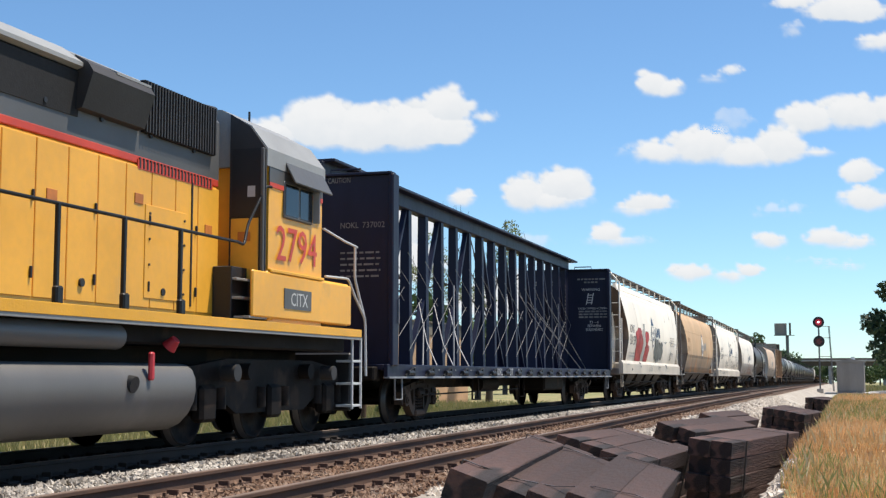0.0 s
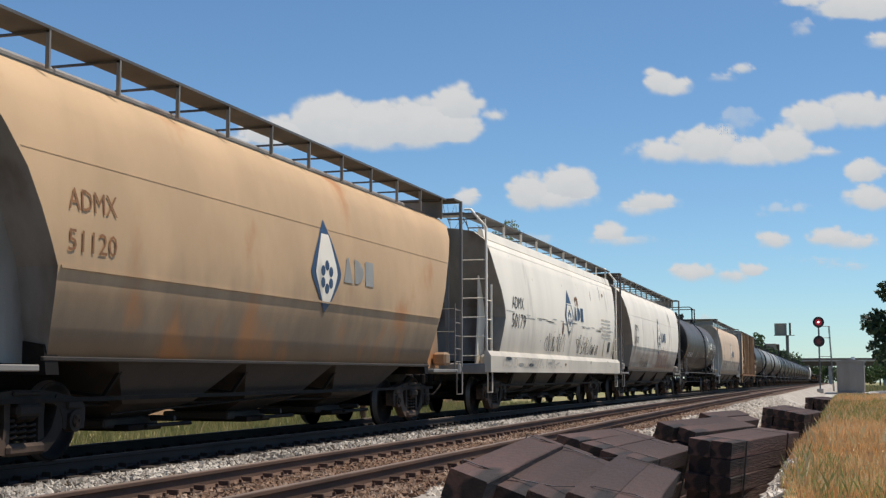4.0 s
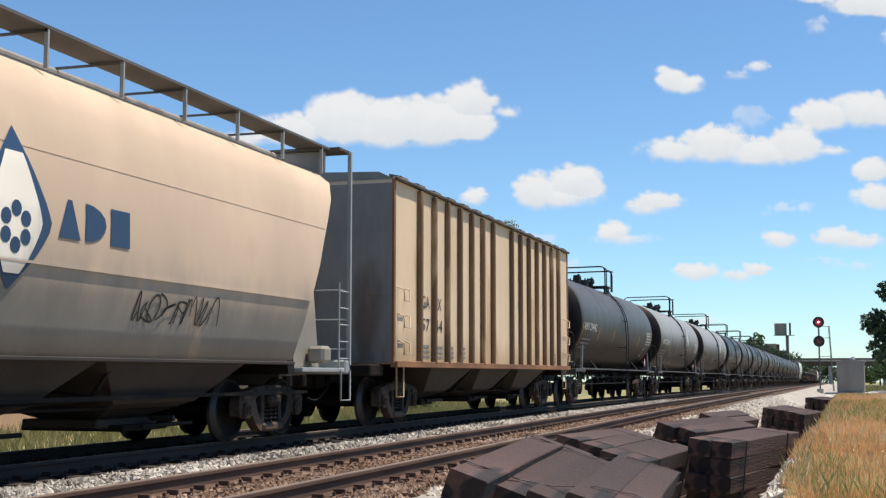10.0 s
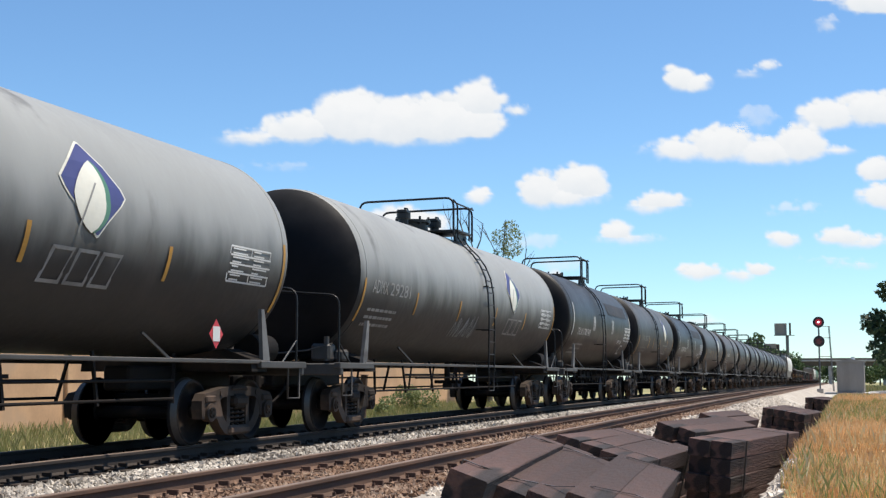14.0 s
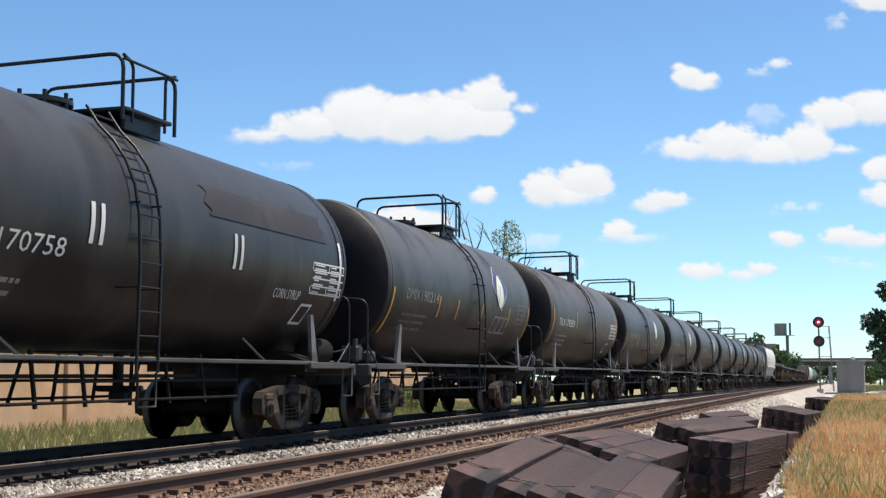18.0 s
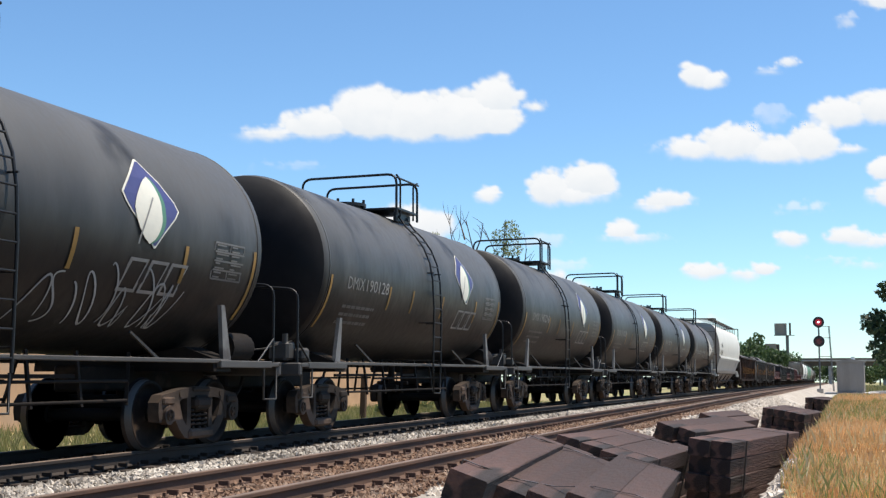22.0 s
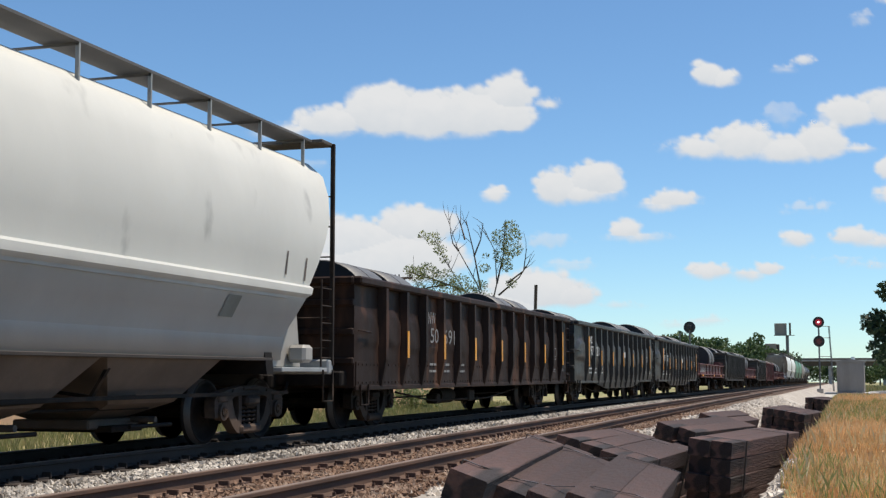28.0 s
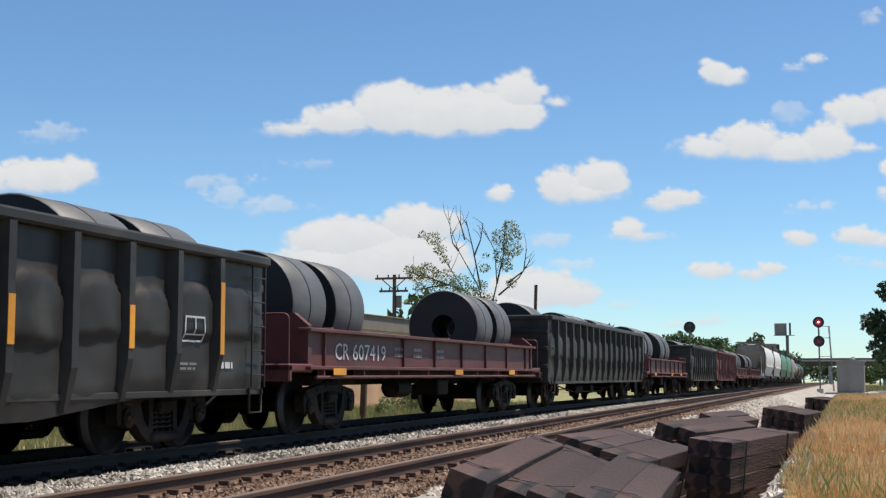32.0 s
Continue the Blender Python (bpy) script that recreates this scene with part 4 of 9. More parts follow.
grass("bank_grass", 90000, (-0.8, 4.4, 6.0, 52.0, 1.5), 0.12, STRAW, "short dry tan grass on the bank", 3, lambda a, b: bank_edge(b) < a < 0.06 * b + 0.9)
grass("bank_weeds", 3500, (-0.9, 4.2, 8.0, 40.0, 1.4), 0.22, STRAW_PALE, "taller pale grass stalks on the bank", 13, lambda a, b: a > bank_edge(b) + 0.05 and noise.noise(Vector((a * 1.3, b * 0.5, 2))) > 0.0 and a < 0.06 * b + 0.9)
grass("bank_green", 34000, (-0.6, 4.6, 6.5, 54.0, 1.2), 0.16, BANK_GREEN, "green grass in drifts over the bank", 15, lambda a, b: bank_edge(b) < a < 0.06 * b + 0.9 and noise.noise(Vector((a * 0.9, b * 0.3, 7))) > (-0.45 if 19 < b < 31 else -0.02 if b < 10.5 else 0.3))
grass("verge_grass", 30000, (-23.6, -13.0, 9.0, 75.0, 1.3), 0.42, GREEN_GRASS, "green and straw-coloured grass behind the tracks", 4)
grass("far_verge_grass", 5000, (1.5, 16.0, 166.0, 200.0, 1.2), 1.0, GREEN_GRASS, "green verge grass near the shelter", 6)


def shrub(x, y, h, label, seed):
    rng = random.Random(seed)
    cl = [(rng.uniform(-0.5, 0.5) * h, rng.uniform(-0.4, 0.4) * h, h * rng.uniform(0.3, 0.8), h * 0.28) for _ in range(9)]
    s = thing("shrub", label, "shrub")
    s.matrix_basis = pose(x, y, ground_z(x, y))
    g = Geo()
    for c in cl[:5]:
        g.rod((0, 0, 0), c[:3], 0.02, 5, 0.008)
    part("stem", g, BARK, s)
    me = leaf_cloud(cl, 0.07, 900, seed)
    me.materials.append(LEAF_PALE)
    part("foliage", me, None, s)


shrub(-19.2, 56.5, 1.5, "small green shrub behind the tracks", 2)
shrub(-18.0, 50.0, 0.9, "low weedy shrub behind the tracks", 7)


# ---- clouds: thin sheets far off that drift slowly ----
def cloud_material():
    m = bpy.data.materials.new("cloud")
    m.use_nodes = True
    n, l = m.node_tree.nodes, m.node_tree.links
    n.remove(n["Principled BSDF"])
    at, nz, tc = n.new("ShaderNodeAttribute"), n.new("ShaderNodeTexNoise"), n.new("ShaderNodeTexCoord")
    lit = n.new("ShaderNodeAttribute")
    at.attribute_name, lit.attribute_name = "thickness", "height"
    nz.inputs["Scale"].default_value, nz.inputs["Detail"].default_value = 0.03, 5
    l.new(tc.outputs["Object"], nz.inputs["Vector"])
    md = n.new("ShaderNodeMath")
    md.operation = "MULTIPLY_ADD"
    md.inputs[1].default_value, md.inputs[2].default_value = 0.24, -0.12
    l.new(nz.outputs[0], md.inputs[0])
    ad = n.new("ShaderNodeMath")
    ad.operation = "ADD"
    l.new(at.outputs["Fac"], ad.inputs[0])
    l.new(md.outputs[0], ad.inputs[1])
    mr = n.new("ShaderNodeMapRange")
    mr.interpolation_type = "SMOOTHSTEP"
    mr.inputs[1].default_value, mr.inputs[2].default_value = 0.05, 0.95
    l.new(ad.outputs[0], mr.inputs[0])
    # The sheets glow; bright tops and grey undersides are painted in by height.
    cr = n.new("ShaderNodeMix")
    cr.data_type = "RGBA"
    cr.inputs[6].default_value, cr.inputs[7].default_value = (0.7, 0.77, 0.84, 1), (0.95, 0.96, 0.97, 1)
    l.new(lit.outputs["Fac"], cr.inputs[0])
    em, tr, mx = n.new("ShaderNodeEmission"), n.new("ShaderNodeBsdfTransparent"), n.new("ShaderNodeMixShader")
    l.new(cr.outputs[2], em.inputs[0])
    em.inputs[1].default_value = 0.74
    l.new(mr.outputs[0], mx.inputs[0])
    l.new(tr.outputs[0], mx.inputs[1])
    l.new(em.outputs[0], mx.inputs[2])
    l.new(mx.outputs[0], n["Material Output"].inputs[0])
    return m


CLOUD = cloud_material()
CLOUDS = []
VIEW = STAND.to_3x3()
FAR = 2600.0
UNIT = FAR / 2258.0


def cloud(blobs, slide, label, veil=1.0, depth=0.0):
    """Puffs of (x, y, half width, half height) on a grid of thousandths; slide: drift over the clip, across and down."""
    rng = random.Random(int(blobs[0][0]) * 7 + len(blobs))
    puffs = [(bx, by, rx, ry, 0.0) for bx, by, rx, ry in blobs]
    for bx, by, rx, ry in blobs:
        for _ in range(int(3 + rx / 9) if veil > 0.55 else 0):
            a = rng.uniform(-0.15, 3.3)
            r = rng.uniform(0.16, 0.36) * ry + 2
            puffs.append((bx + rx * 0.8 * math.cos(a), by - ry * 0.8 * math.sin(a), r * rng.uniform(1.0, 1.5), r, 1.0))
    x0, x1 = min(b[0] - b[2] - 26 for b in puffs), max(b[0] + b[2] + 26 for b in puffs)
    y0, y1 = min(b[1] - b[3] - 22 for b in puffs), max(b[1] + b[3] + 24 for b in puffs)
    cx, cy = (x0 + x1) / 2, (y0 + y1) / 2
    step = 3.5
    nx, ny = int((x1 - x0) / step) + 2, int((y1 - y0) / step) + 2
    gx, gy = np.meshgrid(x0 + step * np.arange(nx), y0 + step * np.arange(ny))
    depth_in, lit = np.full(gx.shape, -99.0), np.zeros(gx.shape)
    for bx, by, rx, ry, _ in puffs:
        dy = (gy - by) / ry
        dy = np.where(dy > 0, dy * 1.15, dy)
        e = (1 - np.sqrt(((gx - bx) / rx) ** 2 + dy * dy)) * min(rx, ry)
        lit = np.where(e > depth_in, 0.5 - 0.5 * dy, lit)
        depth_in = np.maximum(depth_in, e)
    seed = blobs[0][0]
    verts, dens, hts = [], [], []
    base = max(b[1] for b in blobs)
    ragged = 1.0 if veil > 0.55 else 2.2
    small = min(60.0, max(b[3] for b in blobs))
    for j in range(ny):
        for i in range(nx):
            px, py, e = gx[j, i], gy[j, i], depth_in[j, i]
            wob = noise.fractal(Vector((px * 0.022 + seed, py * 0.03, 1.7)), 1.0, 2.0, 4)
            fin = noise.fractal(Vector((px * 0.07, py * 0.09 + seed, 4.2)), 0.9, 2.0, 3)
            e += ragged * (5.0 * wob + 3.0 * fin)
            e += (-0.5 - 0.03 * small) if veil > 0.55 else 3.0
            soft = (8.0 if py < base - 4 else 17.0) + 0.12 * small
            k = min(1.0, max(0.0, (e + soft * 0.4) / (soft * 1.4)))
            verts.append(((px - cx) * UNIT, -(py - cy) * UNIT, 0))
            dens.append(k * k * (3 - 2 * k) * veil * (1.06 if veil > 0.55 else 1.0))
            hts.append(min(1.0, max(0.0, lit[j, i] * 0.9 + 0.12 * wob + 0.06 * fin + 0.32)))
    faces = []
    for j in range(ny - 1):
        for i in range(nx - 1):
            q = (j * nx + i, j * nx + i + 1, j * nx + nx + i + 1, j * nx + nx + i)
            if max(dens[k] for k in q) > 0:
                faces.append(q)
    me = bpy.data.meshes.new("cloud")
    me.from_pydata(verts, [], faces)
    for nm, vals in (("thickness", dens), ("height", hts)):
        me.attributes.new(nm, "FLOAT", "POINT").data.foreach_set("value", vals)
    me.materials.append(CLOUD)
    c = tagged(part("cloud", me, None), label, "cloud", "clouds", kind="structure")
    c.visible_shadow = False
    w = FAR + depth

    def at(k):
        px, py = cx - slide[0] * (1 - k) + 4, cy - slide[1] * (1 - k) - 5
        off = VIEW @ Vector(((px - 784) * w / 2258.0, -(py - 441) * w / 2258.0, -w))
        return Matrix.Translation(Vector((0, 0, EYE_Z)) + off) @ VIEW.to_4x4() @ Matrix.Diagonal((w / FAR, w / FAR, 1, 1))
    CLOUDS.append((c, at(0), at(1)))


_c = "bright white fair-weather cumulus cloud"
cloud([(515, 235, 75, 20), (600, 220, 80, 34), (690, 200, 80, 56), (765, 208, 90, 52), (840, 205, 90, 52), (912, 170, 50, 42), (905, 208, 62, 38), (985, 186, 30, 14)], (127, -27), "long " + _c)
cloud([(1262, 135, 32, 28), (1290, 142, 34, 20)], (112, -20), "small " + _c)
cloud([(1437, 110, 26, 12), (1405, 126, 26, 9)], (146, -20), "thin wispy white cloud", 0.75)
cloud([(1245, 268, 75, 24), (1320, 258, 66, 38), (1400, 272, 76, 30), (1460, 258, 54, 40), (1530, 268, 50, 10)], (84, -8), "broad " + _c)
cloud([(1510, 205, 66, 34), (1590, 195, 70, 38), (1660, 190, 60, 30)], (84, -12), "broad " + _c, 1.0, 20)
cloud([(988, 338, 44, 40), (1058, 322, 56, 38), (1028, 348, 78, 24)], (63, -13), _c)
cloud([(1192, 358, 54, 22), (1180, 368, 56, 14)], (52, -8), "small " + _c)
cloud([(1110, 412, 36, 22), (1135, 424, 70, 13)], (38, -8), "small " + _c, 0.9)
cloud([(882, 350, 27, 17)], (67, -8), "tiny " + _c)
cloud([(1415, 428, 32, 17)], (54, -3), "tiny " + _c)
cloud([(1515, 426, 56, 20), (1560, 432, 50, 13)], (54, -3), "small " + _c)
cloud([(1262, 486, 50, 18), (1320, 492, 36, 15), (1362, 482, 28, 15)], (38, -3), "low " + _c)
cloud([(1095, 545, 40, 9)], (30, -2), "low thin white cloud", 0.8)
cloud([(70, 320, 105, 38), (130, 312, 46, 32), (-60, 325, 100, 40)], (115, -10), _c)
cloud([(85, 245, 55, 20)], (115, -12), "thin wispy white cloud", 0.42)
cloud([(365, 325, 60, 13), (470, 370, 82, 17), (400, 350, 40, 18)], (80, -8), "thin wispy white cloud", 0.45)
cloud([(535, 298, 50, 7)], (80, -8), "thin wispy white cloud", 0.36)
cloud([(610, 430, 130, 46), (740, 402, 95, 40), (700, 468, 150, 55), (560, 475, 110, 40)], (46, -6), "large hazy white cloud bank", 1.0, 60)
cloud([(950, 520, 100, 42), (1010, 528, 60, 30), (890, 545, 90, 30)], (30, -3), "low hazy white cloud bank", 0.95, 60)
cloud([(975, 430, 50, 16), (1010, 475, 40, 12)], (40, -3), "thin wispy white cloud", 0.45)
cloud([(1395, 208, 34, 22)], (100, -12), "thin wispy white cloud", 0.4)
cloud([(1430, 372, 36, 12), (1385, 380, 26, 8)], (56, -5), "thin wispy white cloud", 0.5)
cloud([(1490, 465, 36, 7)], (50, -3), "thin wispy white cloud", 0.5)
cloud([(1545, 474, 46, 11)], (50, -3), "low " + _c, 0.8)
cloud([(1590, 302, 40, 26), (1600, 350, 50, 28)], (72, -8), _c)
cloud([(1640, -8, 90, 30), (1700, 50, 50, 20), (1560, -20, 60, 14)], (148, -30), "large " + _c)
cloud([(1538, 34, 16, 12)], (140, -22), "tiny wispy white cloud", 0.5)
cloud([(1250, 575, 50, 12), (1200, 580, 40, 10)], (20, -1), "low hazy white cloud", 0.6)


# ---- tank cars ----
TANK_R, TANK_Z = 1.525, 2.755
WHITE_LEAF = surface("white_leaf_paint", (0.68, 0.66, 0.57), 0.5, 0, 0.1, bump=0)
BLUE_MARK = surface("blue_marking_paint", (0.025, 0.06, 0.13), 0.5, 0, 0.15, bump=0)
DARK_BLUE_MARK = surface("violet_blue_marking_paint", (0.055, 0.06, 0.18), 0.5, 0, 0.15, bump=0)
GREEN_MARK = surface("green_marking_paint", (0.08, 0.2, 0.13), 0.5, 0, 0.15, bump=0)
DULL_MARK = surface("worn_grey_lettering", (0.27, 0.265, 0.255), 0.6, 0, 0.3, bump=0)
FADED_MARK = surface("faded_grey_lettering", (0.13, 0.128, 0.124), 0.6, 0, 0.3, bump=0)
TAPE_WORN = surface("worn_orange_reflector", (0.55, 0.28, 0.045), 0.55, 0, 0.35, 5, bump=0)
TAPE_DULL = surface("dirty_reflector", (0.3, 0.17, 0.035), 0.6, 0, 0.4, 5, bump=0)
CREAM_SPRAY = surface("cream_spray_paint", (0.6, 0.57, 0.5), 0.6, 0, 0.2, 4, bump=0)
CHALK = surface("pale_spray_paint", (0.3, 0.32, 0.33), 0.6, 0, 0.25, bump=0)
BROWN_PATCH = surface("brown_primer_patch", (0.14, 0.1, 0.075), 0.55, 0, 0.2, bump=0)
RED_PLACARD = surface("red_placard", (0.5, 0.03, 0.04), 0.5, 0, 0.1, bump=0)
FRAME_GREY = surface("dull_grey_steel", (0.07, 0.065, 0.06), 0.6, 0.1, 0.3)
RAIL_BLACK = surface("black_handrail", (0.02, 0.021, 0.023), 0.4, 0.1, 0.25)
# Paler upper sides again: light from above is put into these colours.
TANK_DUST = surface("dusty_black_tank_paint", (0.0125, 0.0122, 0.0128), 0.46, 0, 0.12, 10, (0.026, 0.024, 0.022), 0.64, 0.7, 0.03, streak=3, lit_or_clean=(0.098, 0.096, 0.092), lit_or_clean_z=(2.2, 3.45))
TANK_SOOT = surface("sooty_brown_black_tank_paint", (0.015, 0.013, 0.012), 0.46, 0, 0.14, 10, (0.03, 0.025, 0.021), 0.62, 0.7, 0.03, streak=3, lit_or_clean=(0.115, 0.1, 0.088), lit_or_clean_z=(2.0, 3.5))

for _m in (TANK_DUST, TANK_SOOT, TANK_GREY, RAIL_BLACK):
    _m.node_tree.nodes["Principled BSDF"].inputs["Specular IOR Level"].default_value = 0.25


def tank_skin(z):
    return math.sqrt(max(0.01, TANK_R ** 2 - (z - TANK_Z) ** 2))


def tank_shell(half, dish):
    g, n, rings = Geo(), 56, []
    stations = [(-half - dish * math.sin(a), TANK_R * math.cos(a)) for a in [1.5708 - 0.0001 - 0.175 * i for i in range(9)]]
    stations += [(-half + 0.02, TANK_R)] + [(-half + 2 * half * i / 8, TANK_R) for i in range(1, 8)] + [(half - 0.02, TANK_R)]
    stations += [(-a, b) for a, b in stations[:9][::-1]]
    for y, r in stations:
        rings.append([(r * math.sin(6.283185 * i / n), y, TANK_Z + r * math.cos(6.283185 * i / n)) for i in range(n)])
    g.ring_mesh(rings)
    return g


def leaf_mark(car, y, z0, z1, word_y):
    """A kite-shaped emblem: blue field with a pale edge, white leaf with a green side, and dull block letters below."""
    h = z1 - z0
    kite = [(0.0, 0.03, 0.07), (0.18, -0.22, 0.26), (0.375, -0.52, 0.53), (0.47, -0.62, 0.63), (0.57, -0.68, 0.55), (0.78, -0.43, 0.27), (1.0, -0.13, -0.08)]
    for k, m, lift, nm in ((1.0, WHITE_LEAF, 0.01, "emblem_border"), (0.945, DARK_BLUE_MARK, 0.014, "emblem_field")):
        v, f = slab([(z0 + h * (0.5 + (u - 0.5) * k), a * k, b * k) for u, a, b in kite])
        on_side(car, nm, v, f, y, 0, tank_skin, m, lift=lift)
    n = 14
    for nm, m, wide, dy, lift in (("leaf_side", GREEN_MARK, 0.36, 0.03, 0.018), ("leaf", WHITE_LEAF, 0.31, -0.02, 0.022)):
        rows = []
        for i in range(n + 1):
            u = i / n
            q, c = wide * math.sin(math.pi * u ** 0.92) ** 0.75, dy - 0.14 + 0.14 * abs(u - 0.5) + 0.06 * u
            rows.append((z0 + 0.04 + h * 0.77 * u, c - q, c + q))
        v, f = slab(rows)
        on_side(car, nm, v, f, y, 0, tank_skin, m, lift=lift)
    v, f = slab([(z0 + h * (0.02 + 0.55 * i / n), -0.34 + 0.34 * (i / n) ** 1.4 - 0.018, -0.34 + 0.34 * (i / n) ** 1.4 + 0.018) for i in range(n + 1)])
    on_side(car, "leaf_vein", v, f, y, 0, tank_skin, DULL_MARK, lift=0.026)
    for a in (-0.5, -0.02, 0.46):
        v = [(a, 0), (a + 0.42, 0), (a + 0.5, 0.4), (a + 0.08, 0.4), (a + 0.05, 0.04), (a + 0.37, 0.04), (a + 0.45, 0.36), (a + 0.13, 0.36)]
        on_side(car, "block_letter", v, [(0, 1, 5, 4), (1, 2, 6, 5), (2, 3, 7, 6), (3, 0, 4, 7)], y + word_y, z0 - 0.54, tank_skin, DULL_MARK)


def diamond_mark(car, y, z0, z1, skin, field, inner, word=None, closed=False):
    """A tall lozenge with a round rosette inside and blocks in place of its word."""
    n, h = 16, z1 - z0

    def half_w(u):
        return 0.62 * (1 - abs((u - 0.42) / (0.58 if u > 0.42 else 0.42)) ** 1.2)
    v, f = slab([(z0 + h * i / n, -half_w(i / n), half_w(i / n)) for i in range(n + 1)])
    on_side(car, "emblem_field", v, f, y, 0, skin, field)
    span = 0.74 if closed else 0.56
    v, f = slab([(z0 + h * (0.1 + span * i / n), -0.72 * half_w(0.1 + span * i / n), 0.72 * half_w(0.1 + span * i / n)) for i in range(n + 1)])
    on_side(car, "emblem_inset", v, f, y, 0, skin, inner, lift=0.016)
    if not closed:
        v, f = slab([(z0 + h * u, -half_w(u) * 1.02, half_w(u) * 1.02) for u in (0.675, 0.7)])
        on_side(car, "emblem_gap", v, f, y, 0, skin, inner, lift=0.017)
    for j in range(6):
        a, b, r = 0.185 * math.cos(1.0472 * j + 0.5236), 0.38 * h + 0.185 * math.sin(1.0472 * j + 0.5236), 0.085
        vs = [(a + r * math.cos(6.283 * i / 10), z0 + b + r * math.sin(6.283 * i / 10)) for i in range(10)]
        on_side(car, "rosette_petal", vs, [tuple(range(10))], y, 0, skin, field, lift=0.02)
    if word:
        d = [(0.4 * math.sin(0.3927 * i), 0.21 - 0.21 * math.cos(0.3927 * i)) for i in range(9)]
        for k, shape in enumerate(([(0, 0), (0.4, 0), (0.24, 0.42), (0.16, 0.42)], d, [(0, 0), (0.4, 0), (0.4, 0.42), (0, 0.42)])):
            on_side(car, "block_mark", [(0.74 + 0.5 * k + p, q) for p, q in shape], [tuple(range(len(shape)))], y, z0 + h * 0.36, skin, word)


def data_panel(car, y, z, w, h, skin, material):
    """A framed table of unreadable figures."""
    v, f = [], []

    def quad(a, b, c, d):
        k = len(v)
        v.extend([(a, b), (c, b), (c, d), (a, d)])
        f.append((k, k + 1, k + 2, k + 3))
    for i in range(5):
        quad(0, h * i / 4 - 0.012, w, h * i / 4 + 0.012)
    for x in (0, w * 0.52, w):
        quad(x - 0.012, 0, x + 0.012, h)
    rng = random.Random(3)
    for i in range(8):
        for x0 in (0.05, 0.56):
            quad(w * x0, h * (i + 0.3) / 8, w * (x0 + rng.uniform(0.15, 0.4)), h * (i + 0.65) / 8)
    on_side(car, "data_panel", v, f, y, z, skin, material, "white table of small figures")


POST_GREY = surface("worn_grey_post_paint", (0.15, 0.145, 0.14), 0.6, 0, 0.3, 14, (0.06, 0.05, 0.045), 0.62, 2.0)
PRIMER = surface("dull_brown_primer", (0.034, 0.026, 0.02), 0.6, 0, 0.3, 6, (0.02, 0.017, 0.015), 0.56, 2.0, bump=0.03)


